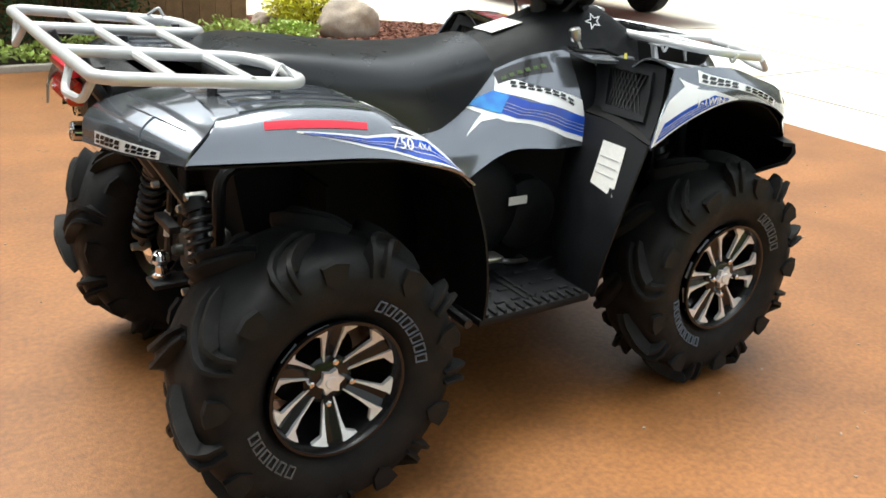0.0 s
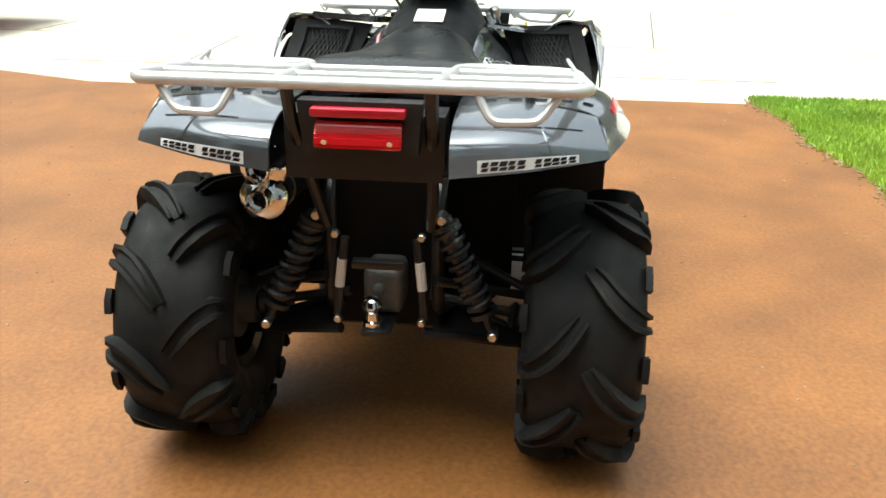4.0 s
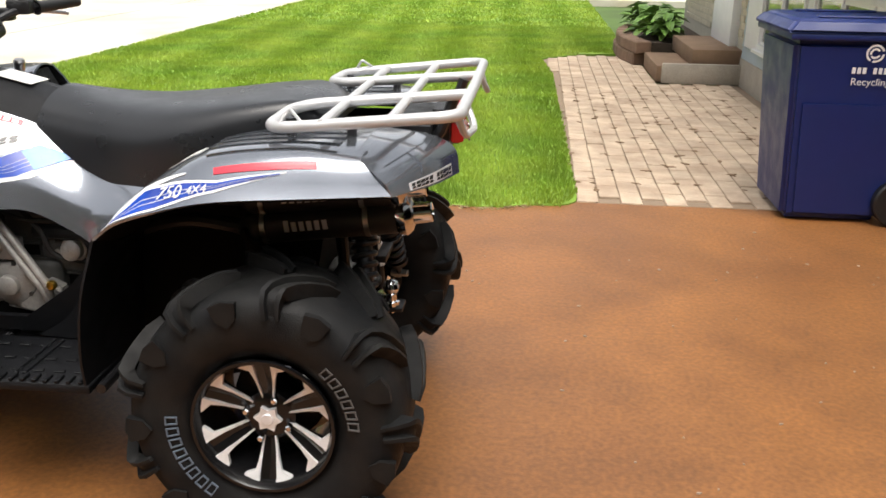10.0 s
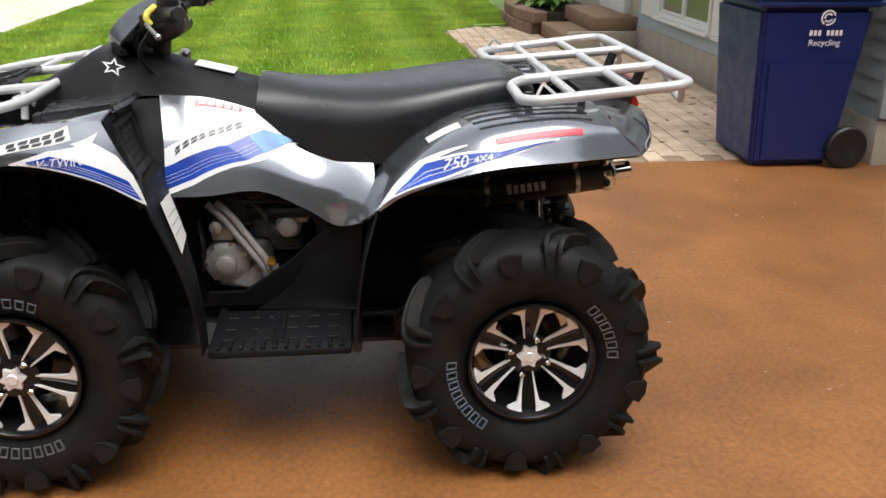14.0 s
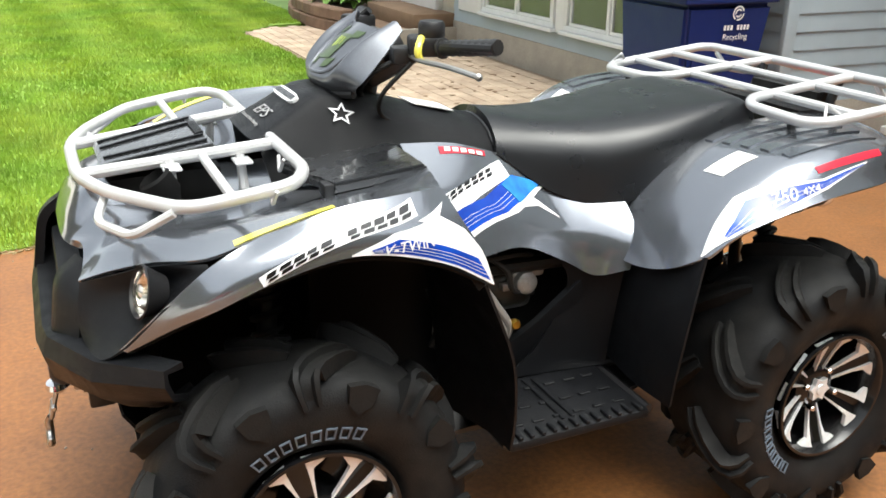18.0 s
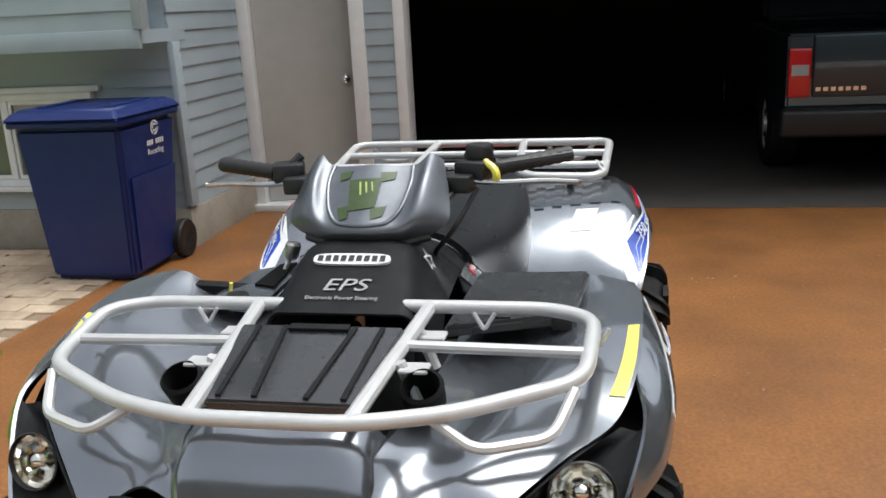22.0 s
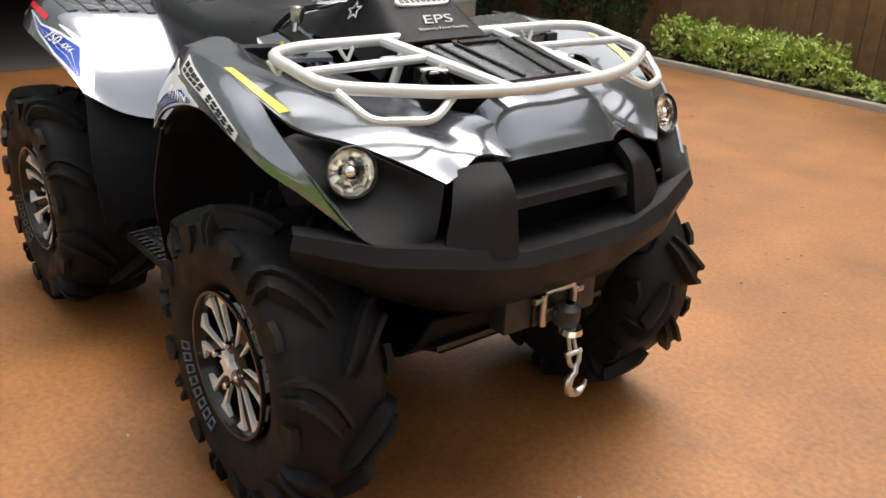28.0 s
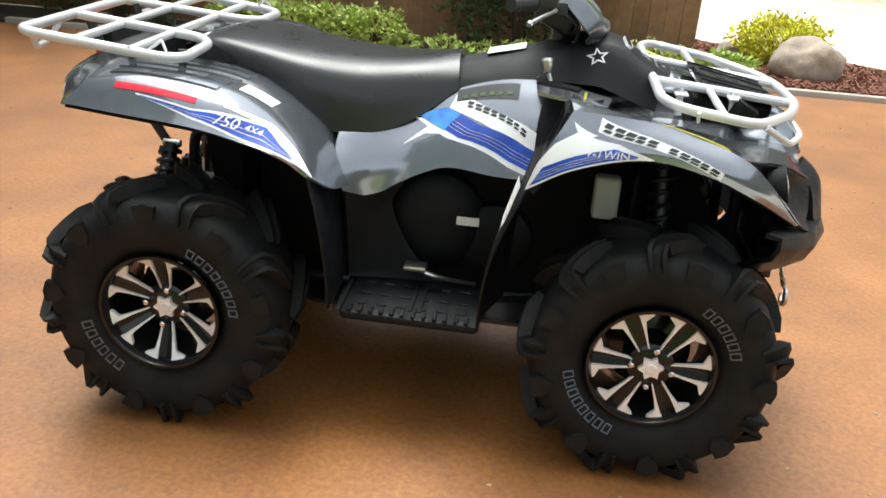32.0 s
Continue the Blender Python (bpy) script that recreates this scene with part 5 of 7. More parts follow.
# ---- quad bike: middle parts ----
CENTRE = [[(0.984, -0.150, 0.806), (1.012, -0.125, 0.822), (1.018, 0.0, 0.824), (1.012, 0.125, 0.822), (0.984, 0.150, 0.806)],
          [(0.952, -0.160, 0.832), (0.992, -0.128, 0.862), (1.000, 0.0, 0.866), (0.992, 0.128, 0.862), (0.952, 0.160, 0.832)],
          [(0.912, -0.165, 0.848), (0.960, -0.118, 0.905), (0.966, 0.0, 0.910), (0.960, 0.118, 0.905), (0.912, 0.165, 0.848)],
          [(0.872, -0.165, 0.852), (0.915, -0.115, 0.925), (0.918, 0.0, 0.928), (0.915, 0.115, 0.925), (0.872, 0.165, 0.852)]]
nose = Surf(CENTRE, 1, out=-1)
P_nose = part("nose_cover", nose.panel(), M["grey"], atv)
b = bmesh.new()
prism(b, [(0.925, -0.112, 0.935), (0.925, 0.112, 0.935), (0.705, 0.138, 0.975), (0.705, -0.138, 0.975)], (0, 0, 0.016))
bmesh.ops.bevel(b, geom=list(b.edges), offset=0.004, segments=2, affect="EDGES")
lid = part("front_lid", b, M["lid"], atv, "flat black service lid under the front rack")
b = bmesh.new()
for s in (-1, 1):
    for y0, y1 in ((0.035, 0.055), (0.09, 0.10)):
        prism(b, [(0.915, s * y0, 0.9535), (0.915, s * (y0 + 0.008), 0.9535), (0.715, s * (y1 + 0.008), 0.990), (0.715, s * y1, 0.990)], (0, 0, 0.0035))
prism(b, [(0.728, -0.05, 0.987), (0.728, 0.05, 0.987), (0.712, 0.05, 0.990), (0.712, -0.05, 0.990)], (0, 0, 0.006))
part("lid_rib", b, M["matt"], lid)
b = bmesh.new()
prism(b, [(0.915, -0.108, 0.84), (0.915, 0.108, 0.84), (0.70, 0.15, 0.86), (0.70, -0.15, 0.86)], (0, 0, 0.085))
part("front_box", b, M["liner"], atv)
b = bmesh.new()
box(b, 0.40, 0.915, -0.265, 0.265, 0.846, 0.851)
part("front_tray", b, M["grey"], atv, "grey tray below the front rack")
for s in (-1, 1):
    b = bmesh.new()
    lathe(b, [(0, 0.012), (0.03, 0.032), (0.07, 0.034), (0.075, 0.028), (0.03, 0.026)], (0.80, 0.19 * s, 0.885), (0.6, 0, 1), 16)
    part("air_duct", b, M["liner"], atv, "black round duct opening")

COVER = [[(0.630, 0.0, 0.985), (0.628, 0.080, 0.984), (0.615, 0.125, 0.972), (0.600, 0.165, 0.900)],
         [(0.560, 0.0, 1.022), (0.558, 0.078, 1.020), (0.545, 0.120, 1.005), (0.540, 0.165, 0.920)],
         [(0.480, 0.0, 1.066), (0.478, 0.072, 1.063), (0.465, 0.108, 1.044), (0.470, 0.160, 0.945)],
         [(0.390, 0.0, 1.066), (0.390, 0.066, 1.060), (0.395, 0.112, 1.030), (0.420, 0.160, 0.955)],
         [(0.250, 0.0, 1.022), (0.250, 0.062, 1.014), (0.250, 0.108, 0.990), (0.250, 0.150, 0.948)],
         [(0.050, 0.0, 0.972), (0.050, 0.066, 0.958), (0.058, 0.112, 0.930), (0.062, 0.135, 0.900)]]
for s in (-1, 1):
    cv = Surf(COVER, s, out=-1)
    P_cv = part("steering_cover", cv.panel(), M["matt"], atv, "black plastic steering and tank cover")
    # star sticker
    c0, cu, cvv = cv.at(0.52, 0.74, 0.002), cv.at(0.62, 0.74, 0.002), cv.at(0.52, 0.88, 0.002)
    ex, ey = (c0 - cu).normalized(), (c0 - cvv).normalized()
    b = bmesh.new()
    outer = [c0 + (ex * math.cos(a) * r * 1.25 + ey * math.sin(a) * r) for k in range(10) for a, r in ((k * math.pi / 5 + 0.3, 0.026 if k % 2 == 0 else 0.012),)]
    inner = [c0 + (ex * math.cos(a) * r * 1.25 + ey * math.sin(a) * r) for k in range(10) for a, r in ((k * math.pi / 5 + 0.3, 0.018 if k % 2 == 0 else 0.0075),)]
    off = (ex.cross(ey)).normalized()
    if off.y * s < 0:
        off = -off
    va, vb = [b.verts.new(p + off * 0.002) for p in outer], [b.verts.new(p + off * 0.002) for p in inner]
    for k in range(10):
        b.faces.new((va[k], va[(k + 1) % 10], vb[(k + 1) % 10], vb[k]))
    part("star_sticker", b, M["decal_white"], P_cv, "white star outline sticker")
q = Vector((0.512, 0, 1.0535))
up = Vector((-0.085, 0, 0.047))
fm = lambda x: facing((x, 0, 0.985 + (0.630 - x) * 0.53 + 0.0025), (0, 1, 0), up)
lettering("EPS", 0.042, fm(0.572), M["print"], P_cv, shear=0.25, width=1.35)
lettering("Electronic Power Steering", 0.0125, fm(0.600), M["print"], P_cv)
b = bmesh.new()
for k in range(9):
    t = -0.058 + k * 0.0145
    mm = fm(0.515) @ Matrix.Translation((0, 0, 0.0065))
    prism(b, [mm @ Vector((t - 0.005, -0.007, 0)), mm @ Vector((t + 0.005, -0.007, 0)), mm @ Vector((t + 0.005, 0.007, 0)), mm @ Vector((t - 0.005, 0.007, 0))], mm.to_3x3() @ Vector((0, 0, 0.001)))
tagged(part("brand_bar", b, M["decal_black"], P_cv), "dark brand sticker bars", "", "", "stuff")
b = bmesh.new()
prism(b, [mm @ Vector((math.copysign(0.072 * abs(math.cos(a)) ** 0.5, math.cos(a)), math.copysign(0.014 * abs(math.sin(a)) ** 0.6, math.sin(a)), -0.001)) for a in [k * math.pi / 12 for k in range(24)]], mm.to_3x3() @ Vector((0, 0, -0.012)))
part("sticker", b, M["decal_white"], P_cv, "white oval brand sticker")
b = bmesh.new()
mm = facing((0.178, 0, 1.004), (0, -1, 0), (0.9, 0, 0.21))
prism(b, [mm @ Vector(p) for p in ((-0.045, -0.055, 0), (0.045, -0.055, 0), (0.045, 0.055, 0), (-0.045, 0.055, 0))], (0, 0, 0.002))
part("paper_label", b, M["paper"], P_cv, "white paper label on the tank cover")

# seat
SEAT = [[(0.052, 0.000, 0.970), (0.052, 0.070, 0.957), (0.056, 0.115, 0.927), (0.062, 0.130, 0.900)],
        [(-0.080, 0.000, 0.948), (-0.080, 0.101, 0.940), (-0.080, 0.151, 0.899), (-0.080, 0.172, 0.805)],
        [(-0.220, 0.000, 0.944), (-0.220, 0.134, 0.935), (-0.220, 0.192, 0.886), (-0.220, 0.206, 0.768)],
        [(-0.360, 0.000, 0.955), (-0.360, 0.157, 0.947), (-0.360, 0.210, 0.906), (-0.360, 0.216, 0.800)],
        [(-0.500, 0.000, 0.972), (-0.500, 0.157, 0.966), (-0.500, 0.197, 0.942), (-0.500, 0.205, 0.870)],
        [(-0.620, 0.000, 0.980), (-0.620, 0.134, 0.975), (-0.620, 0.170, 0.966), (-0.620, 0.178, 0.915)],
        [(-0.695, 0.000, 0.958), (-0.692, 0.100, 0.952), (-0.688, 0.142, 0.940), (-0.680, 0.150, 0.915)],
        [(-0.705, 0.000, 0.930), (-0.702, 0.100, 0.925), (-0.696, 0.140, 0.918), (-0.685, 0.150, 0.905)]]
full = [[(x, -y, z) for x, y, z in r[:0:-1]] + list(r) for r in SEAT]
seat = part("seat", sheet(bmesh.new(), full, 6, 5, 0.02), M["seat"], atv, "long black vinyl seat")
b = bmesh.new()
tube(b, spline([(0.052 + 0.002, y, z + 0.001) for x, y, z in full[0]], 5), 0.004, 6)
part("seat_seam", b, M["seat"], seat)
b = bmesh.new()
prism(b, [(-0.69, -0.035, 0.965), (-0.69, 0.035, 0.965), (-0.735, 0.045, 0.958), (-0.735, -0.045, 0.958)], (0, 0, 0.006))
part("seat_tag", b, M["paper"], atv, "white label behind the seat")

# handlebar, pod and visor
b = bmesh.new()
tube(b, rounded([(0.195, -0.375, 1.180), (0.27, -0.17, 1.165), (0.31, -0.08, 1.125), (0.31, 0.08, 1.125), (0.27, 0.17, 1.170), (0.205, 0.380, 1.190)], 0.05), 0.011, 10)
hb = part("handlebar", b, M["frame"], atv, "black tubular handlebar")
for s, ez in ((-1, 1.178), (1, 1.192)):
    a, e = Vector((0.245, 0.235 * s, 1.168 + (0.004 if s > 0 else 0))), Vector((0.195, 0.378 * s, ez))
    d = (e - a).normalized()
    b = bmesh.new()
    n = 16
    tube(b, [a + (e - a) * k / n for k in range(n + 1)], [0.0175 if k % 2 else 0.0155 for k in range(n + 1)], 12)
    lathe(b, [(0, 0.022), (0.006, 0.022), (0.008, 0.012)], a - d * 0.004, d, 14)
    part("grip", b, M["rubber_wet"], hb, "ribbed black rubber grip")
    b = bmesh.new()
    box(b, -0.03, 0.035, -0.035, 0.03, -0.02, 0.022, 0.008)
    bmesh.ops.transform(b, matrix=pose(0.268, 0.195 * s, 1.172, 0, 0, -18 * s), verts=b.verts)
    tube(b, [(0.262, 0.19 * s, 1.19), (0.25, 0.175 * s, 1.205)], 0.010, 8)
    pod = part("switch_pod", b, M["black"], hb, "black switch housing")
    b = bmesh.new()
    tube(b, rounded([(0.30, 0.19 * s, 1.155), (0.305, 0.24 * s, 1.152), (0.275, 0.33 * s, 1.150), (0.245, 0.395 * s, 1.140)], 0.03), 0.0058, 8)
    lathe(b, [(-0.006, 0.003), (0, 0.008), (0.006, 0.003)], (0.245, 0.396 * s, 1.140), (0, 1, 0), 10)
    part("brake_lever", b, M["steel"], hb, "bright brake lever")
    b = bmesh.new()
    box(b, -0.02, 0.03, -0.025, 0.025, -0.015, 0.02, 0.006)
    bmesh.ops.transform(b, matrix=pose(0.302, 0.17 * s, 1.150, 0, 0, -10 * s), verts=b.verts)
    part("lever_mount", b, M["black"], hb)
b = bmesh.new()
tube(b, rounded([(0.285, 0.215, 1.192), (0.30, 0.235, 1.180), (0.305, 0.240, 1.165), (0.295, 0.235, 1.150)], 0.01), 0.008, 8)
part("choke_lever", b, M["decal_yellow"], hb, "yellow lever guard")
b = bmesh.new()
lathe(b, [(0, 0.026), (0.004, 0.028), (0.028, 0.028), (0.034, 0.024), (0.035, 0.001)], (0.255, 0.20, 1.190), (0, 0, 1), 18)
part("fluid_reservoir", b, M["black"], hb, "black brake fluid reservoir")
b = bmesh.new()
tube(b, spline([(0.30, 0.17, 1.15), (0.36, 0.13, 1.11), (0.37, 0.08, 1.06), (0.34, 0.05, 1.03)], 6), 0.006, 8)
tube(b, spline([(0.30, 0.20, 1.14), (0.35, 0.16, 1.07), (0.34, 0.12, 1.02), (0.30, 0.11, 0.99)], 6), 0.005, 8)
tube(b, spline([(0.30, -0.17, 1.15), (0.36, -0.13, 1.11), (0.37, -0.08, 1.06), (0.34, -0.05, 1.03)], 6), 0.006, 8)
tube(b, [(0.33, 0, 1.02), (0.31, 0, 1.14)], 0.024, 12)
part("cable", b, M["rubber_wet"], hb, "black control cables")
b = bmesh.new()
box(b, -0.075, 0.045, -0.085, 0.085, -0.045, 0.045, 0.02, 3)
bmesh.ops.transform(b, matrix=pose(0.325, 0, 1.118, 0, 24, 0), verts=b.verts)
podc = part("instrument_pod", b, M["black"], atv, "black instrument pod")
b = bmesh.new()
mm = pose(0.325, 0, 1.118, 0, 24, 0)
box(b, -0.078, -0.0752, -0.055, 0.055, -0.02, 0.03, 0.001)
bmesh.ops.transform(b, matrix=mm, verts=b.verts)
part("display", b, M["glass_dark"], podc, "grey display window")
VISOR = [[(0.292, 0.134, 1.198), (0.302, 0.112, 1.215), (0.322, 0.080, 1.194), (0.333, 0.0, 1.198)],
         [(0.340, 0.150, 1.150), (0.376, 0.112, 1.174), (0.372, 0.082, 1.160), (0.384, 0.0, 1.162)],
         [(0.390, 0.158, 1.100), (0.430, 0.106, 1.120), (0.428, 0.070, 1.112), (0.440, 0.0, 1.112)],
         [(0.402, 0.140, 1.080), (0.438, 0.092, 1.086), (0.452, 0.052, 1.088), (0.462, 0.0, 1.090)],
         [(0.396, 0.118, 1.064), (0.428, 0.080, 1.062), (0.440, 0.045, 1.062), (0.446, 0.0, 1.064)]]
vfull = [list(r) + [(x, -y, z) for x, y, z in r[2::-1]] for r in VISOR]
vis = Surf(vfull, 1, out=-1)
P_v = part("visor", vis.panel(0.005), M["grey_worn"], atv, "metallic grey handlebar visor with upturned corners")
rim_line = [(0.02, 0.335), (0.22, 0.335), (0.42, 0.345), (0.56, 0.375), (0.61, 0.43), (0.62, 0.5)]
rim_line += [(u, 1 - v) for u, v in rim_line[-2::-1]]
b = bmesh.new()
tube(b, spline([vis.at(u, v, 0.0005) for u, v in rim_line], 5), 0.0042, 8)
part("visor_rib", b, M["grey_worn"], P_v, "raised rim round the recessed middle")
b = bmesh.new()
for u0, u1, v0, v1 in ((0.16, 0.44, 0.45, 0.57), (0.08, 0.20, 0.40, 0.46), (0.07, 0.19, 0.57, 0.62), (0.40, 0.52, 0.41, 0.47), (0.40, 0.54, 0.56, 0.61)):
    vis.quad(b, [(u0, v0), (u0 + 0.02, v1), (u1, v1 - 0.01), (u1 - 0.03, v0 + 0.005)], 0.002 + 0.0002 * (v0 > 0.42), nu=4, nv=4)
part("sticker", b, M["decal_green"], P_v, "dark green worn sticker")
b = bmesh.new()
for k in range(3):
    v0 = 0.48 + k * 0.022
    vis.quad(b, [(0.21, v0), (0.21, v0 + 0.007), (0.29 + 0.015 * k, v0 - 0.003), (0.29 + 0.015 * k, v0 - 0.008)], 0.0035, nu=3, nv=1)
tagged(part("sticker_mark", b, M["leaf_light"], P_v), "pale green marks on the sticker", "", "", "stuff")
b = bmesh.new()
tube(b, spline([(0.40, -0.12, 1.065), (0.432, -0.06, 1.058), (0.44, 0.0, 1.058), (0.432, 0.06, 1.058), (0.40, 0.12, 1.065)], 5), 0.010, 8)
part("visor_trim", b, M["black"], P_v)

for s in (-1, 1):
    b = bmesh.new()
    sheet(b, [[(0.306, 0.158 * s, 0.950), (0.296, 0.213 * s, 0.898), (0.288, 0.255 * s, 0.840), (0.286, 0.300 * s, 0.718)],
              [(0.380, 0.180 * s, 0.948), (0.365, 0.225 * s, 0.900), (0.350, 0.250 * s, 0.850), (0.298, 0.298 * s, 0.745)]], 3, 4, 0.004)
    part("inner_cover", b, M["matt"], atv)

# left storage lid, right shifter
b = bmesh.new()
prism(b, [(0.590, 0.175, 0.925), (0.545, 0.395, 0.940), (0.362, 0.420, 0.966), (0.345, 0.205, 0.956)], (0, 0, 0.022))
bmesh.ops.bevel(b, geom=list(b.edges), offset=0.006, segments=2, affect="EDGES")
sl = part("storage_lid", b, M["lid"], atv, "black storage lid on the left fender")
b = bmesh.new()
for y in (0.255, 0.36):
    box(b, 0.540, 0.560, y, y + 0.035, 0.935, 0.960, 0.003)
tagged(part("lid_hinge", b, M["black"], sl), "", "", "", "stuff")
b = bmesh.new()
prism(b, [(0.480, -0.210, 0.925), (0.460, -0.330, 0.930), (0.280, -0.290, 0.945), (0.270, -0.175, 0.962)], (0, 0, 0.010))
gate = part("shift_gate", b, M["grey"], atv, "grey shift gate panel")
b = bmesh.new()
prism(b, [(0.395, -0.205, 0.948), (0.385, -0.250, 0.950), (0.275, -0.235, 0.960), (0.280, -0.195, 0.966)], (0, 0, 0.008))
part("gate_slot", b, M["liner"], gate)
b = bmesh.new()
tube(b, [(0.315, -0.215, 0.955), (0.300, -0.198, 1.000)], 0.006, 8)
lathe(b, [(0, 0.009), (0.006, 0.014), (0.034, 0.017), (0.040, 0.013), (0.042, 0.001)], (0.302, -0.200, 0.985), (-0.15, 0.2, 1), 16)
part("shift_lever", b, M["steel"], atv, "shift lever with a bright knob")
b = bmesh.new()
disc(b, (0.43, -0.27, 0.944), (0, 0, 1), 0.024, 0.012, 20, bevel=0.003)
part("ignition_switch", b, M["black"], gate)
b = bmesh.new()
tube(b, [(0.405, -0.292, 0.965), (0.400, -0.300, 0.925)], 0.004, 6)
box(b, 0.392, 0.402, -0.310, -0.292, 0.885, 0.925, 0.002, 1)
part("key_tag", b, M["decal_yellow"], gate, "hanging key with a yellow tag")
spr = Surf(SIDE, -1, out=1)
b = bmesh.new()
spr.quad(b, [(0.88, 0.06), (0.60, 0.04), (0.60, 0.24), (0.88, 0.28)], 0.0014)
part("dark_patch", b, M["decal_black"], atv, "dark sticker patch on the tank side")
b = bmesh.new()
for k in range(6):
    spr.quad(b, [(0.85 - k * 0.04, 0.16), (0.825 - k * 0.04, 0.155), (0.825 - k * 0.04, 0.21), (0.85 - k * 0.04, 0.215)], 0.003, nu=1, nv=1)
tagged(part("sticker_bar", b, M["decal_green"], atv), "green sticker bars", "", "", "stuff")
spl = Surf(SIDE, 1, out=1)
b = bmesh.new()
spl.quad(b, [(0.86, 0.05), (0.66, 0.03), (0.66, 0.10), (0.86, 0.13)], 0.0014)
st_ = part("red_sticker", b, M["decal_red"], atv, "red and white sticker")
b = bmesh.new()
for k in range(5):
    spl.quad(b, [(0.84 - k * 0.035, 0.055), (0.815 - k * 0.035, 0.052), (0.815 - k * 0.035, 0.10), (0.84 - k * 0.035, 0.105)], 0.003, nu=1, nv=1)
tagged(part("sticker_bar", b, M["decal_white"], st_), "", "", "", "stuff")

# racks
b = bmesh.new()
R1 = 0.0125
FR = [(0.585, -0.36, 0.985), (0.585, 0.36, 0.985), (0.625, 0.435, 0.982), (0.815, 0.425, 0.955), (0.930, 0.250, 0.948), (0.972, 0.120, 0.946), (0.972, -0.120, 0.946), (0.930, -0.250, 0.948), (0.815, -0.425, 0.955), (0.625, -0.435, 0.982)]
tube(b, rounded(FR, 0.05, 4, True), R1, 12, closed=True)
rk = part("front_rack", b, M["rack"], atv, "silver tubular front cargo rack")
for s in (-1, 1):
    b = bmesh.new()
    tube(b, [(0.585, 0.155 * s, 0.985), (0.972, 0.118 * s, 0.946)], 0.0125, 10)
    part("rack_bar", b, M["rack"], rk)
    b = bmesh.new()
    tube(b, [(0.735, 0.142 * s, 0.970), (0.735, 0.430 * s, 0.966)], 0.0095, 10)
    part("rack_bar", b, M["rack"], rk)
    b = bmesh.new()
    tube(b, rounded([(0.925, 0.215 * s, 0.942), (0.955, 0.285 * s, 0.905), (0.905, 0.385 * s, 0.905), (0.835, 0.412 * s, 0.948)], 0.025), 0.0085, 8)
    part("tie_loop", b, M["rack"], rk)
    for x, y in ((0.60, 0.25), (0.665, 0.44)):
        b = bmesh.new()
        tube(b, rounded([(x, (y - 0.018) * s, 0.980), (x + 0.005, y * s, 0.950), (x, (y + 0.018) * s, 0.980)], 0.008), 0.004, 6)
        part("tie_hook", b, M["rack"], rk)
    for x in (0.66, 0.80):
        b = bmesh.new()
        tube(b, [(x, 0.150 * s, 0.968), (x, 0.175 * s, 0.90)], 0.010, 8)
        box(b, x - 0.018, x + 0.018, min(0.150 * s, 0.195 * s), max(0.150 * s, 0.195 * s), 0.955, 0.962, 0.002, 1)
        part("rack_mount", b, M["rack"], rk)
b = bmesh.new()
for s in (-1, 1):
    half = [(-1.055, 0.0, 1.020), (-1.052, 0.418, 1.020), (-1.018, 0.442, 1.018), (-0.672, 0.428, 0.982), (-0.628, 0.392, 0.978), (-0.630, 0.215, 0.982), (-0.676, 0.168, 0.988), (-1.055, 0.152, 1.020)]
    tube(b, rounded([(x, y * s, z) for x, y, z in half], 0.045, 5), 0.0135, 12)
rk = part("rear_rack", b, M["rack"], atv, "silver tubular rear cargo rack")
for x, z in ((-0.755, 0.993), (-0.905, 1.006)):
    b = bmesh.new()
    tube(b, [(x, -0.440, z), (x, 0.440, z)], 0.0115, 10)
    part("rack_bar", b, M["rack"], rk)
for s in (-1, 1):
    b = bmesh.new()
    tube(b, rounded([(-1.052, 0.235 * s, 1.010), (-1.075, 0.262 * s, 0.960), (-1.060, 0.350 * s, 0.960), (-1.045, 0.385 * s, 1.008)], 0.02), 0.0085, 8)
    part("tie_loop", b, M["rack"], rk)
    for x in (-0.66, -0.80):
        b = bmesh.new()
        tube(b, [(x, 0.33 * s, 0.985), (x, 0.33 * s, 0.940)], 0.011, 8)
        part("rack_mount", b, M["black"], rk)
    b = bmesh.new()
    tube(b, [(-1.015, 0.143 * s, 1.010), (-0.985, 0.142 * s, 0.93), (-0.86, 0.13 * s, 0.74), (-0.80, 0.12 * s, 0.64)], 0.014, 8)
    part("rack_leg", b, M["frame"], rk)
    b = bmesh.new()
    tube(b, rounded([(-0.66, 0.425 * s, 0.99), (-0.68, 0.405 * s, 1.02), (-0.71, 0.428 * s, 0.995)], 0.008), 0.004, 6)
    part("tie_hook", b, M["rack"], rk)

# tail
b = bmesh.new()
prism(b, [(-0.86, -0.165, 0.80), (-0.86, 0.165, 0.80), (-0.86, 0.165, 0.94), (-0.86, -0.165, 0.94)], (-0.10, 0, 0.0))
prism(b, [(-0.96, -0.115, 0.865), (-0.96, 0.115, 0.865), (-0.96, 0.125, 0.975), (-0.96, -0.125, 0.975)], (-0.042, 0, 0.0))
tl = part("tail_housing", b, M["black"], atv, "black tail lamp housing")
b = bmesh.new()
prism(b, [(x, -0.087, z) for x, z in ((-1.003, 0.884), (-1.028, 0.884), (-1.037, 0.892), (-1.032, 0.909), (-1.026, 0.912), (-1.022, 0.926), (-1.012, 0.936), (-1.003, 0.937))], (0, 0.174, 0))
bmesh.ops.bevel(b, geom=list(b.edges), offset=0.003, segments=2, affect="EDGES", clamp_overlap=True)
lamp = part("tail_lamp", b, M["red_lens"], tl, "red tail lamp lens")
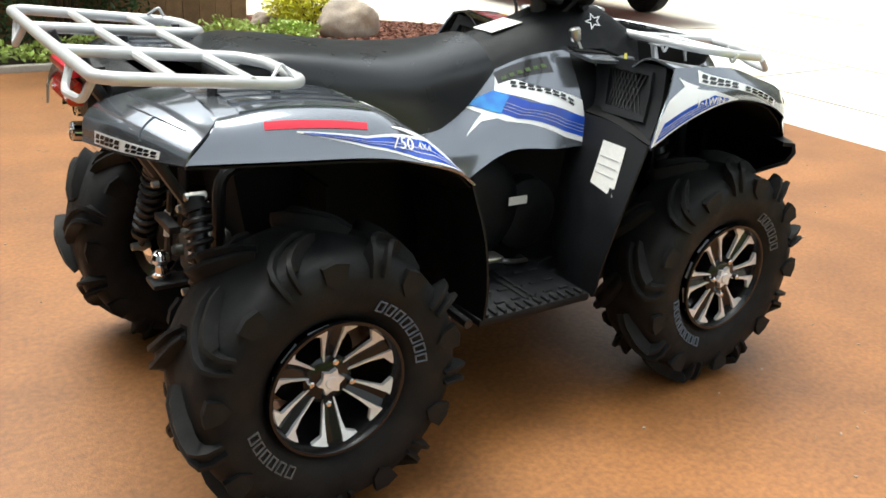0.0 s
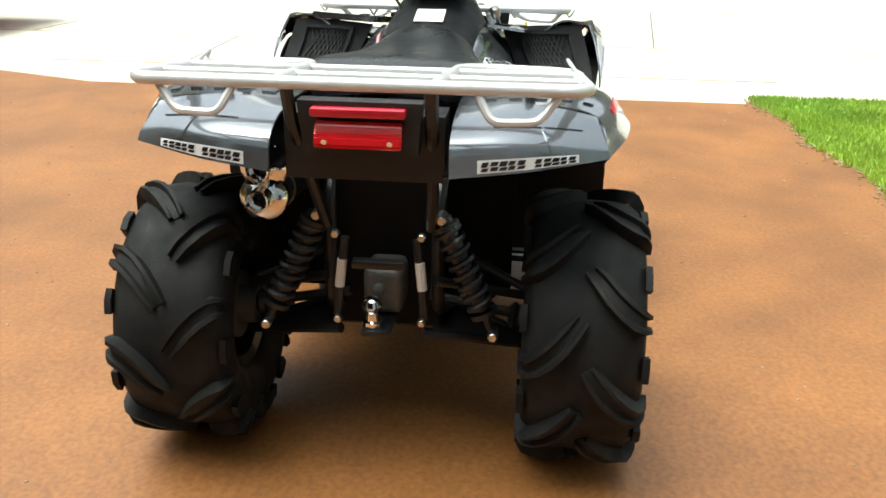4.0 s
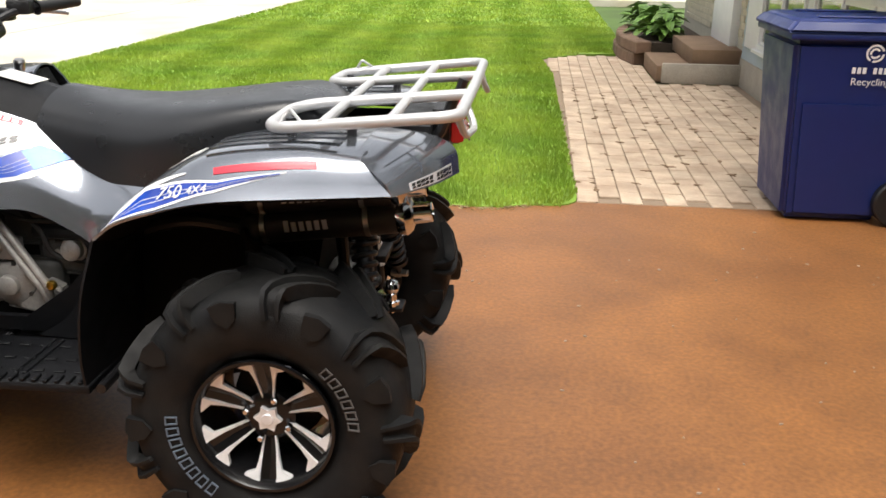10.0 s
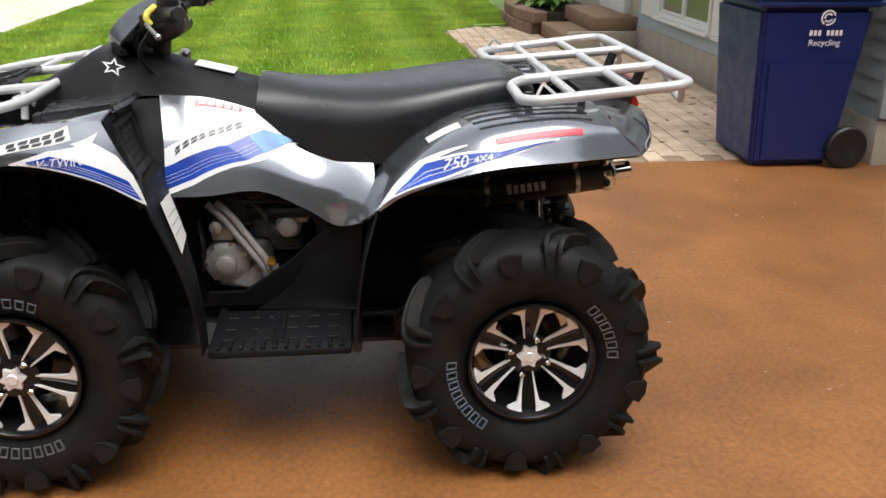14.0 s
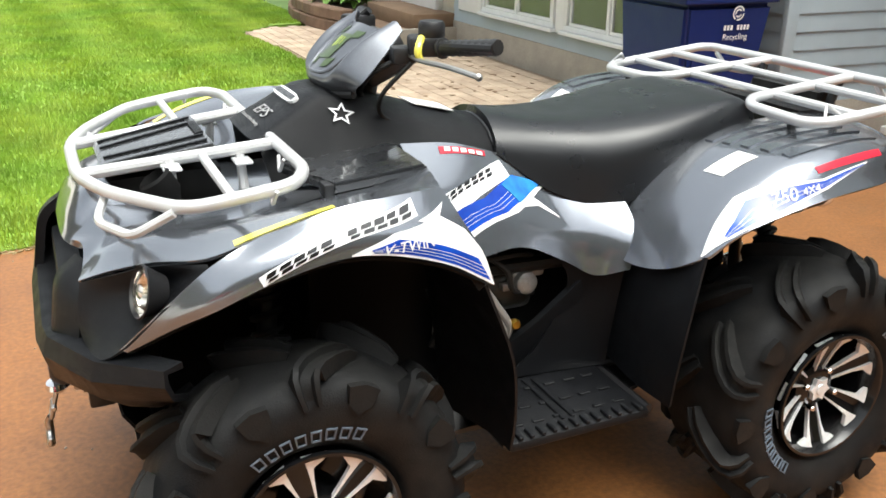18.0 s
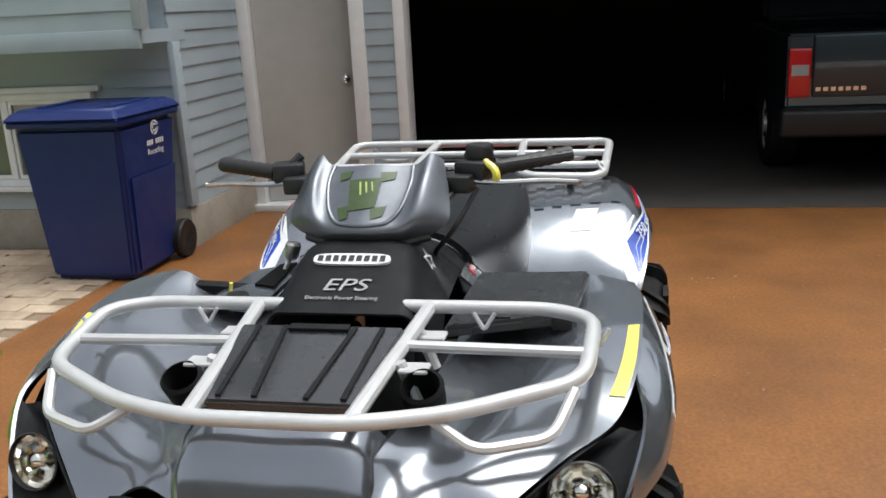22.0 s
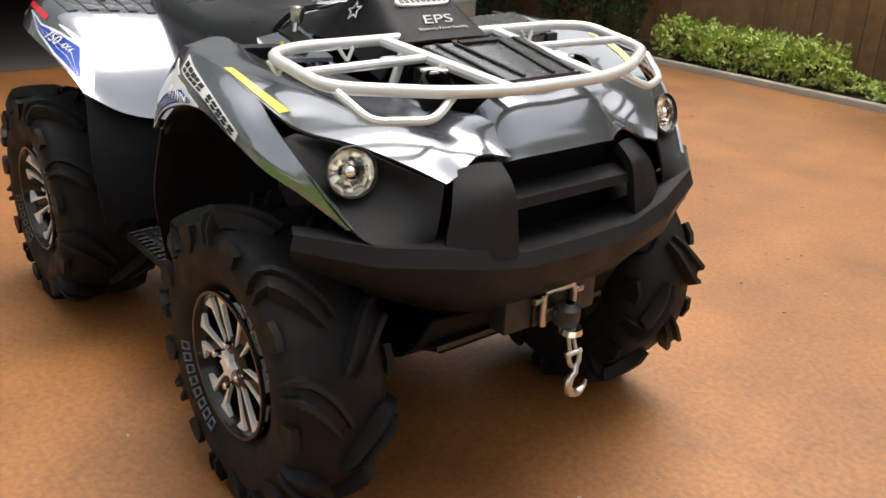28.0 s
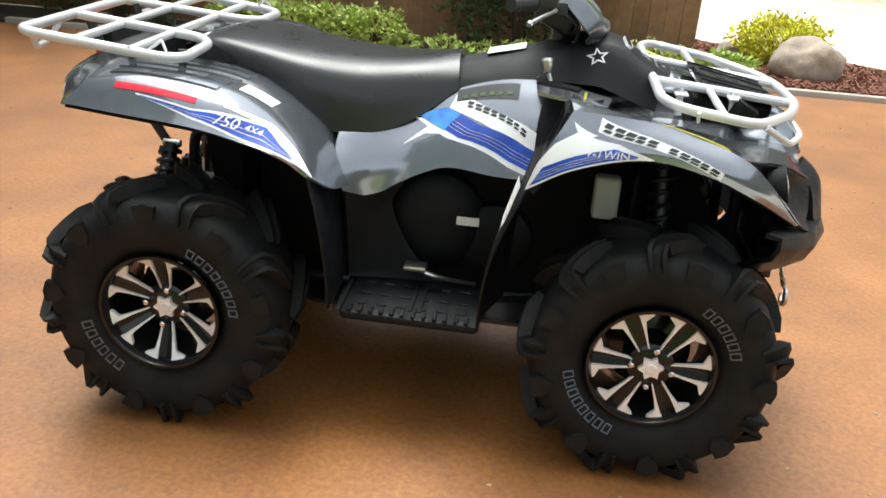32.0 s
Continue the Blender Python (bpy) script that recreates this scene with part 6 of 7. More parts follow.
for s in (-1, 1):
    b = bmesh.new()
    disc(b, (-1.0355, 0.065 * s, 0.900), (1, 0, 0.3), 0.006, 0.004, 10)
    part("screw", b, M["chrome"], lamp)
b = bmesh.new()
box(b, -1.030, -1.003, -0.094, 0.094, 0.948, 0.966, 0.004)
part("reflector_strip", b, M["decal_red"], tl, "red reflective strip over the lamp")

# front bumper, guards and grille
BUMP = [[(0.985, 0.0, 0.655), (0.985, 0.150, 0.658), (0.985, 0.250, 0.682), (0.945, 0.400, 0.704), (0.860, 0.520, 0.722)],
        [(1.075, 0.0, 0.652), (1.075, 0.150, 0.655), (1.066, 0.252, 0.680), (0.995, 0.425, 0.702), (0.893, 0.535, 0.718)],
        [(1.090, 0.0, 0.625), (1.090, 0.152, 0.628), (1.078, 0.262, 0.648), (1.004, 0.432, 0.668), (0.894, 0.543, 0.690)],
        [(1.082, 0.0, 0.580), (1.080, 0.150, 0.582), (1.064, 0.262, 0.598), (0.990, 0.422, 0.625), (0.882, 0.530, 0.655)],
        [(1.040, 0.0, 0.530), (1.035, 0.150, 0.531), (1.010, 0.250, 0.545), (0.945, 0.390, 0.580), (0.865, 0.490, 0.630)],
        [(0.960, 0.0, 0.470), (0.955, 0.140, 0.471), (0.930, 0.230, 0.490), (0.890, 0.340, 0.535), (0.845, 0.440, 0.600)]]
bfull = [[(x, -y, z) for x, y, z in r[:0:-1]] + list(r) for r in BUMP]
bmp = part("front_bumper", sheet(bmesh.new(), bfull, 1, 1, 0.012), M["matt"], atv, "heavy black plastic front bumper")
for s in (-1, 1):
    b = bmesh.new()
    sheet(b, [[(0.995, 0.166 * s, 0.805), (0.985, 0.205 * s, 0.808), (0.968, 0.245 * s, 0.797)],
              [(1.035, 0.168 * s, 0.770), (1.030, 0.215 * s, 0.768), (1.000, 0.272 * s, 0.752)],
              [(1.050, 0.170 * s, 0.710), (1.046, 0.225 * s, 0.705), (1.010, 0.292 * s, 0.695)],
              [(1.060, 0.172 * s, 0.650), (1.056, 0.225 * s, 0.655), (1.020, 0.295 * s, 0.670)]], 4, 4, 0.02)
    part("bumper_guard", b, M["matt"], bmp, "black upright bumper guard")
b = bmesh.new()
box(b, 0.90, 0.93, -0.20, 0.20, 0.62, 0.83)
part("grille_back", b, M["liner"], bmp)
b = bmesh.new()
prism(b, [(0.985, -0.17, 0.760), (1.030, -0.17, 0.748), (1.034, -0.17, 0.728), (0.975, -0.17, 0.722)], (0, 0.34, 0))
part("grille_bar", b, M["matt"], bmp, "black horizontal grille bar")

# added sheet from bumper to belly, keeps light out between the front wheels
b = bmesh.new()
sheet(b, [[(0.955, -0.27, 0.490), (0.962, 0.0, 0.478), (0.955, 0.27, 0.490)], [(0.86, -0.28, 0.37), (0.87, 0.0, 0.37), (0.86, 0.28, 0.37)], [(0.62, -0.26, 0.275), (0.62, 0.0, 0.27), (0.62, 0.26, 0.275)]], 3, 3, 0.006)
part("lower_guard", b, M["liner"], bmp, "black plate added under the bumper to block light")

# winch
b = bmesh.new()
box(b, 0.955, 1.008, -0.13, 0.13, 0.435, 0.535, 0.006)
wn_ = part("winch", b, M["black"], atv, "winch with roller fairlead and hook")
for s in (-1, 1):
    b = bmesh.new()
    disc(b, (1.026, 0.042 * s, 0.480), (0, 0, 1), 0.0085, 0.075, 12, bevel=0.002)
    part("roller", b, M["steel"], wn_)
    b = bmesh.new()
    disc(b, (1.024, 0.060 * s, 0.505), (0, 1, 0), 0.009, 0.018, 8, bevel=0.002)
    part("bolt", b, M["steel"], wn_)
for z in (0.520, 0.470):
    b = bmesh.new()
    disc(b, (1.026, 0, z), (0, 1, 0), 0.0075, 0.085, 12, bevel=0.002)
    part("roller", b, M["steel"], wn_)
b = bmesh.new()
prism(b, [(1.010, -0.06, 0.44), (1.010, 0.06, 0.44), (1.010, 0.06, 0.53), (1.010, -0.06, 0.53)], (0.006, 0, 0))
part("fairlead_plate", b, M["black"], wn_)
b = bmesh.new()
lathe(b, [(0.03, 0.010), (0.02, 0.026), (-0.005, 0.030), (-0.022, 0.026), (-0.03, 0.008)], (1.052, 0, 0.470), (0.2, 0, 1), 18)
part("rubber_stop", b, M["rubber_wet"], wn_)
b = bmesh.new()
lathe(b, [(0.012, 0.010), (0.010, 0.024), (-0.002, 0.028), (-0.010, 0.018), (-0.016, 0.012)], (1.066, 0, 0.438), (0.15, 0, 1), 18)
part("thimble", b, M["chrome"], wn_, "bright cable end collar")
b = bmesh.new()
tube(b, [(1.068, -0.006, 0.432), (1.080, -0.008, 0.395)], 0.0045, 8)
tube(b, [(1.068, 0.006, 0.432), (1.080, 0.008, 0.395)], 0.0045, 8)
disc(b, (1.082, 0, 0.390), (0, 1, 0), 0.0065, 0.046, 10, bevel=0.002)
tube(b, rounded([(1.082, -0.016, 0.395), (1.088, -0.014, 0.368), (1.090, 0.0, 0.358), (1.088, 0.014, 0.368), (1.082, 0.016, 0.395)], 0.01), 0.0055, 8)
part("clevis", b, M["steel"], wn_)
b = bmesh.new()
hook = [(1.092, 0.0 + 0.0, 0.362)] + [(1.098, 0.027 * math.sin(a) + 0.003, 0.326 + 0.027 * math.cos(a)) for a in [radians(-20 - k * 22) for k in range(12)]]
tube(b, hook, [0.007] * 3 + [0.0095] * 7 + [0.007, 0.005, 0.003], 10)
part("hook", b, M["steel"], wn_, "forged steel winch hook")

# engine, frame, exhaust
b = bmesh.new()
prism(b, [(-0.62, -0.13, 0.30), (0.80, -0.13, 0.30), (0.90, -0.13, 0.46), (0.70, -0.13, 0.78), (-0.15, -0.13, 0.72), (-0.70, -0.13, 0.78)], (0, 0.26, 0))
part("chassis_core", b, M["liner"], atv, "dark chassis and drive housing")
# made-up dark sheets behind both axles, standing in for the shade there
for x0, z1 in ((-0.525, 0.70), (0.560, 0.76)):
    b = bmesh.new()
    prism(b, [(x0, -0.30, 0.36), (x0, 0.30, 0.36), (x0, 0.30, z1), (x0, -0.30, z1)], (0.01, 0, 0))
    part("splash_plate", b, M["liner"], atv)
# belly plate added and widened to deepen the shadow under the bike
b = bmesh.new()
prism(b, [(-0.60, -0.18, 0.285), (-0.30, -0.27, 0.255), (0.45, -0.27, 0.255), (0.93, -0.24, 0.40), (0.93, 0.24, 0.40), (0.45, 0.27, 0.255), (-0.30, 0.27, 0.255), (-0.60, 0.18, 0.285)], (0, 0, 0.012))
part("skid_plate", b, M["frame"], atv, "black belly plate added to darken the ground below")
b = bmesh.new()
for s in (-1, 1):
    tube(b, rounded([(0.86, 0.14 * s, 0.74), (0.88, 0.15 * s, 0.36), (0.30, 0.17 * s, 0.30), (-0.40, 0.17 * s, 0.30), (-0.74, 0.13 * s, 0.40), (-0.72, 0.13 * s, 0.72), (-0.30, 0.16 * s, 0.76)], 0.06), 0.016, 10)
    tube(b, [(-0.20, 0.18 * s, 0.34), (-0.20, 0.46 * s, 0.335)], 0.013, 8)
    tube(b, [(0.18, 0.18 * s, 0.34), (0.18, 0.46 * s, 0.335)], 0.013, 8)
part("frame", b, M["frame"], atv, "black tubular frame")
b = bmesh.new()
lathe(b, [(0.03, 0.066), (0.055, 0.063), (0.064, 0.050), (0.068, 0.030), (0.080, 0.028), (0.084, 0.022), (0.084, 0.001)], (0.165, 0.135, 0.482), (0, 1, 0), 28)
eng = part("engine_cover", b, M["cast"], atv, "cast aluminium engine side cover")
b = bmesh.new()
box(b, 0.035, 0.215, 0.13, 0.165, 0.405, 0.545, 0.03, 3)
box(b, -0.05, 0.10, 0.13, 0.150, 0.50, 0.60, 0.02, 3)
box(b, 0.05, 0.20, 0.13, 0.145, 0.58, 0.68, 0.02, 3)
part("crankcase", b, M["cast_dark"], eng, "dirty grey crankcase")
b = bmesh.new()
box(b, 0.140, 0.200, 0.150, 0.205, 0.552, 0.606, 0.008, 2)
lathe(b, [(0, 0.020), (0.012, 0.018), (0.016, 0.010), (0.017, 0.001)], (0.185, 0.20, 0.592), (0, 1, 0.2), 14)
lathe(b, [(0, 0.014), (0.016, 0.012), (0.018, 0.001)], (0.150, 0.20, 0.592), (0, 1, 0.2), 12)
part("valve_block", b, M["cast"], eng, "cast alloy block with round caps")
b = bmesh.new()
prism(b, [(0.20, 0.15, 0.415), (0.10, 0.15, 0.395), (0.035, 0.15, 0.420), (0.020, 0.15, 0.470), (0.075, 0.15, 0.500), (0.11, 0.15, 0.440)], (0, 0.045, 0))
bmesh.ops.bevel(b, geom=list(b.edges), offset=0.010, segments=2, affect="EDGES", clamp_overlap=True)
part("lower_casting", b, M["cast"], eng)
for dx in (0.0, 0.026):
    b = bmesh.new()
    tube(b, rounded([(0.205 - dx, 0.200, 0.660 + dx * 0.2), (0.165 - dx, 0.214, 0.625 + dx * 0.2), (0.060 - dx * 0.6, 0.222, 0.480 + dx * 0.4), (0.058, 0.196, 0.420)], 0.03), 0.0105, 10)
    part("coolant_pipe", b, M["cast"], eng, "bright coolant pipe")
for pts in ([(0.215, 0.15, 0.69), (0.12, 0.19, 0.665), (0.00, 0.185, 0.66), (-0.07, 0.15, 0.62)], [(0.16, 0.15, 0.70), (0.06, 0.20, 0.64), (0.03, 0.20, 0.575), (-0.05, 0.16, 0.54)], [(0.24, 0.16, 0.60), (0.225, 0.20, 0.54), (0.235, 0.17, 0.45)]):
    b = bmesh.new()
    tube(b, spline(pts, 6), 0.0075, 8)
    part("hose", b, M["rubber_wet"], eng, "thin black hose")
b = bmesh.new()
lathe(b, [(0, 0.012), (0.01, 0.014), (0.018, 0.010), (0.019, 0.001)], (0.035, 0.215, 0.495), (0, 1, 0.1), 14)
part("filler_cap", b, M["brass"], eng, "yellow oil filler cap")
b = bmesh.new()
lathe(b, [(-0.02, 0.036), (0.0, 0.036), (0.004, 0.030), (0.02, 0.028), (0.026, 0.020), (0.027, 0.001)], (-0.012, 0.175, 0.582), (0, 1, 0.1), 20)
box(b, -0.070, -0.030, 0.150, 0.178, 0.590, 0.615, 0.006, 2)
box(b, 0.010, 0.045, 0.150, 0.175, 0.560, 0.580, 0.006, 2)
part("water_pump", b, M["cast"], eng)
for k in range(7):
    a = radians(k * 360 / 7)
    b = bmesh.new()
    disc(b, (0.165 + 0.058 * math.cos(a), 0.192, 0.482 + 0.058 * math.sin(a)), (0, 1, 0), 0.006, 0.012, 6)
    part("bolt", b, M["steel"], eng)
b = bmesh.new()
prism(b, [(0.24, 0.20, 0.36), (-0.20, 0.20, 0.36), (-0.20, 0.21, 0.62), (-0.12, 0.24, 0.60), (-0.02, 0.22, 0.50), (0.12, 0.20, 0.40), (0.22, 0.20, 0.40)], (0, 0.02, 0))
part("engine_shroud", b, M["matt"], atv, "black shroud below the engine")
for s in (-1, 1):
    b = bmesh.new()
    sheet(b, [[(-0.060, 0.256 * s, 0.665), (-0.148, 0.270 * s, 0.620), (-0.222, 0.298 * s, 0.640)],
              [(-0.095, 0.245 * s, 0.580), (-0.150, 0.255 * s, 0.540), (-0.215, 0.285 * s, 0.520)],
              [(-0.020, 0.240 * s, 0.430), (-0.120, 0.250 * s, 0.400), (-0.210, 0.270 * s, 0.380)],
              [(0.080, 0.240 * s, 0.357), (-0.060, 0.250 * s, 0.357), (-0.208, 0.270 * s, 0.357)]], 4, 4, 0.006)
    part("leg_panel", b, M["matt"], atv, "black panel behind the rider's foot")
b = bmesh.new()
lathe(b, [(0.02, 0.155), (0.06, 0.150), (0.085, 0.125), (0.095, 0.09), (0.10, 0.04), (0.10, 0.001)], (0.02, -0.11, 0.515), (0, -1, 0), 32)
lathe(b, [(0.02, 0.115), (0.065, 0.110), (0.08, 0.085), (0.085, 0.001)], (0.20, -0.11, 0.475), (0, -1, 0), 28)
cvt = part("belt_drive_cover", b, M["matt"], atv, "round black belt drive cover")
b = bmesh.new()
box(b, 0.09, 0.155, -0.226, -0.2235, 0.535, 0.56)
part("paper_label", b, M["paper"], cvt, "white label on the belt cover")
b = bmesh.new()
tube(b, spline([(0.16, -0.24, 0.36), (0.05, -0.30, 0.40), (-0.03, -0.29, 0.42)], 6), 0.007, 8)
box(b, -0.045, 0.02, -0.31, -0.26, 0.41, 0.425, 0.004)
part("brake_pedal", b, M["steel"], atv, "bright foot brake pedal")
b = bmesh.new()
box(b, 0.46, 0.53, -0.29, -0.24, 0.62, 0.74, 0.012, 3)
part("coolant_bottle", b, M["curtain"], atv, "pale translucent coolant bottle")
# twin silencers on the left
for (x0, z0), (x1, z1) in (((-0.50, 0.690), (-0.895, 0.735)), ((-0.50, 0.765), (-0.880, 0.800))):
    a, e = Vector((x0, 0.245, z0)), Vector((x1, 0.232, z1))
    d = (e - a).normalized()
    b = bmesh.new()
    lathe(b, [(0, 0.020), (0.03, 0.044), (0.05, 0.046), ((e - a).length, 0.046)], a, d, 24)
    mf = part("silencer", b, M["black"], atv, "black round exhaust silencer")
    b = bmesh.new()
    L = (e - a).length
    lathe(b, [(L - 0.006, 0.0475), (L + 0.004, 0.053), (L + 0.016, 0.053), (L + 0.030, 0.042), (L + 0.036, 0.027), (L + 0.078, 0.025), (L + 0.081, 0.022), (L + 0.072, 0.020), (L + 0.040, 0.019), (L + 0.040, 0.001)], a, d, 24)
    part("end_cap", b, M["chrome"], mf, "polished round end cap with a short outlet")
    for t in (0.16, 0.80):
        b = bmesh.new()
        lathe(b, [(L * t - 0.006, 0.0465), (L * t - 0.006, 0.0485), (L * t + 0.006, 0.0485), (L * t + 0.006, 0.0465)], a, d, 24)
        part("clamp", b, M["steel"], mf)
    b = bmesh.new()
    for k in range(6):
        x = a + d * (L * 0.30 + k * 0.019) + Vector((0, 0.0463, 0.004))
        prism(b, [x + d * 0.002 + Vector((0, 0, -0.013)), x + d * 0.014 + Vector((0, 0, -0.013)), x + d * 0.010 + Vector((0, 0, 0.011 if k else 0.016)), x - d * 0.002 + Vector((0, 0, 0.011 if k else 0.016))], (0, 0.0015, 0))
    tagged(part("brand_bar", b, M["rack"], mf), "pale brand bars", "", "", "stuff")
b = bmesh.new()
tube(b, spline([(0.10, 0.15, 0.62), (-0.15, 0.20, 0.64), (-0.35, 0.24, 0.70), (-0.50, 0.245, 0.69)], 6), 0.02, 10)
tube(b, spline([(-0.15, 0.18, 0.66), (-0.35, 0.22, 0.75), (-0.50, 0.245, 0.765)], 6), 0.02, 10)
part("exhaust_pipe", b, M["frame"], atv)
# rear differential, hitch, labels
b = bmesh.new()
box(b, -0.78, -0.66, -0.05, 0.045, 0.40, 0.52, 0.02, 3)
lathe(b, [(0, 0.016), (0.02, 0.015), (0.026, 0.010), (0.027, 0.001)], (-0.78, 0.005, 0.47), (-1, 0, 0), 12)
part("rear_differential", b, M["cast_dark"], atv, "grey cast rear differential")
b = bmesh.new()
box(b, -0.87, -0.72, -0.035, 0.035, 0.385, 0.398, 0.003)
part("hitch_plate", b, M["frame"], atv)
b = bmesh.new()
box(b, -0.83, -0.80, -0.06, 0.06, 0.54, 0.56, 0.003)
part("cross_plate", b, M["frame"], atv)
b = bmesh.new()
lathe(b, [(-0.022, 0.001), (-0.022, 0.012), (-0.002, 0.012), (0.0, 0.024), (0.012, 0.024), (0.014, 0.016), (0.032, 0.014), (0.040, 0.020), (0.052, 0.0245), (0.066, 0.020), (0.073, 0.010), (0.074, 0.001)], (-0.835, 0.012, 0.400), (0, 0, 1), 20)
part("tow_ball", b, M["chrome"], atv, "chrome tow ball")
for s in (-1, 1):
    b = bmesh.new()
    tube(b, [(-0.775, 0.085 * s, 0.60), (-0.790, 0.105 * s, 0.40)], 0.011, 8)
    lk = part("stabiliser_link", b, M["frame"], atv)
    b = bmesh.new()
    tube(b, [(-0.782, 0.092 * s, 0.545), (-0.787, 0.099 * s, 0.475)], 0.0118, 8)
    part("paper_label", b, M["paper"], lk, "white wrapped label")
    for z, y in ((0.40, 0.10), (0.38, 0.27), (0.62, 0.10)):
        b = bmesh.new()
        disc(b, (-0.81, y * s, z), (1, 0, 0), 0.010, 0.02, 6, bevel=0.002)
        part("bolt", b, M["steel"], lk)

# the body grows broader from tail to nose
for ob in atv.children_recursive:
    if ob.name.split(".")[0] != "wheel" and ob.parent.name.split(".")[0] != "wheel":
        for v in ob.data.vertices:
            v.co.y *= 1.034 + 0.014 * v.co.x


# ---- recycling bin ----
rb = thing("recycling_bin", "blue wheeled recycling bin with a hinged lid", "bin")


def frustum(bm, x0, x1, y0, y1, z0, X0, X1, Y0, Y1, z1, bevel=0.02):
    a = [bm.verts.new(p) for p in ((x0, y0, z0), (x1, y0, z0), (x1, y1, z0), (x0, y1, z0))]
    b = [bm.verts.new(p) for p in ((X0, Y0, z1), (X1, Y0, z1), (X1, Y1, z1), (X0, Y1, z1))]
    fs = [bm.faces.new(a[::-1]), bm.faces.new(b)] + [bm.faces.new((a[i], a[(i + 1) % 4], b[(i + 1) % 4], b[i])) for i in range(4)]
    bmesh.ops.bevel(bm, geom=list({e for f in fs for e in f.edges}), offset=bevel, segments=3, affect="EDGES")
    return bm


b = frustum(bmesh.new(), -3.00, -2.50, -2.99, -2.44, 0.012, -3.10, -2.44, -3.05, -2.38, 0.93, 0.03)
body = part("body", b, M["bin"], rb)
b = boxed(-3.12, -2.41, -3.07, -2.36, 0.93, 0.965, 0.012, 2)
part("rim_band", b, M["bin"], rb)
b = frustum(bmesh.new(), -3.16, -2.38, -3.09, -2.34, 0.966, -3.10, -2.44, -3.03, -2.40, 1.03, 0.018)
lid_ = part("lid", b, M["bin"], rb, "domed blue lid")
b = bmesh.new()
for y0, y1 in ((-2.96, -2.90), (-2.53, -2.47)):
    box(b, -2.98, -2.56, y0, y1, 1.0285, 1.040, 0.005, 1)
tagged(part("lid_rib", b, M["bin"], lid_), "", "", "", "stuff")
b = bmesh.new()
tube(b, rounded([(-3.14, -3.00, 0.94), (-3.21, -3.00, 0.96), (-3.21, -2.43, 0.96), (-3.14, -2.43, 0.94)], 0.03), 0.015, 10)
part("handle", b, M["bin"], rb)
for y in (-3.03, -2.40):
    b = bmesh.new()
    lathe(b, [(-0.03, 0.05), (-0.03, 0.115), (-0.02, 0.125), (0.02, 0.125), (0.03, 0.115), (0.03, 0.05), (0.02, 0.03), (0.022, 0.001)], (-3.06, y, 0.125), (0, 1, 0), 24)
    part("wheel", b, M["black"], rb, "black plastic wheel")
b = bmesh.new()
tube(b, [(-3.06, -3.03, 0.125), (-3.06, -2.40, 0.125)], 0.012, 8)
part("axle", b, M["steel"], rb)
b = bmesh.new()
prism(b, [(-2.98, -2.435, 0.05), (-2.56, -2.435, 0.05), (-2.52, -2.395, 0.62), (-3.04, -2.395, 0.62)], (0, 0.008, 0))
part("side_panel", b, M["bin"], rb)
# mark and writing on the side and the front
fs_ = lambda x, z: facing((x, -2.434 + (z - 0.012) / 0.918 * 0.06 + 0.0035, z), (-1, 0, 0), (0, 0.065, 1))
lettering("Recycling", 0.050, fs_(-2.82, 0.735), M["ink"], rb)
b = bmesh.new()
m_ = fs_(-2.82, 0.790)
for k in range(8):
    x = -0.095 + k * 0.025
    if k == 3:
        continue
    prism(b, [m_ @ Vector(p) for p in ((x, -0.014, 0), (x + 0.017, -0.014, 0), (x + 0.017, 0.016, 0), (x, 0.016, 0))], m_.to_3x3() @ Vector((0, 0, 0.001)))
tagged(part("name_bar", b, M["ink"], rb), "white name bars", "", "", "stuff")
b = bmesh.new()
m_ = fs_(-2.82, 0.875)
for a0, a1, r0, r1 in ((0.3, 4.2, 0.034, 0.044), (4.5, 6.2, 0.034, 0.044), (0.6, 3.4, 0.016, 0.026), (3.8, 5.9, 0.016, 0.026)):
    for k in range(10):
        p, q = a0 + (a1 - a0) * k / 10, a0 + (a1 - a0) * (k + 1) / 10
        prism(b, [m_ @ Vector((math.cos(t) * r, math.sin(t) * r, 0)) for t, r in ((p, r0), (p, r1), (q, r1), (q, r0))], m_.to_3x3() @ Vector((0, 0, 0.001)))
part("round_mark", b, M["ink"], rb, "white round recycling mark")
b = bmesh.new()
for k in range(9):
    y = -2.82 + k * 0.020
    prism(b, [(-2.4795, y, 0.66), (-2.4795, y + 0.013, 0.66), (-2.4762, y + 0.013, 0.69), (-2.4762, y, 0.69)], (0.004, 0, 0))
tagged(part("serial_bar", b, M["ink"], rb), "white serial bars", "", "", "stuff")
b = bmesh.new()
prism(b, [(-2.4955, -2.83, 0.425), (-2.4955, -2.67, 0.425), (-2.4940, -2.67, 0.44), (-2.4940, -2.83, 0.44)], (0.004, 0, 0))
tagged(part("serial_bar", b, M["ink"], rb), "", "", "", "stuff")
rb.location = (-0.02, 0.11, 0)


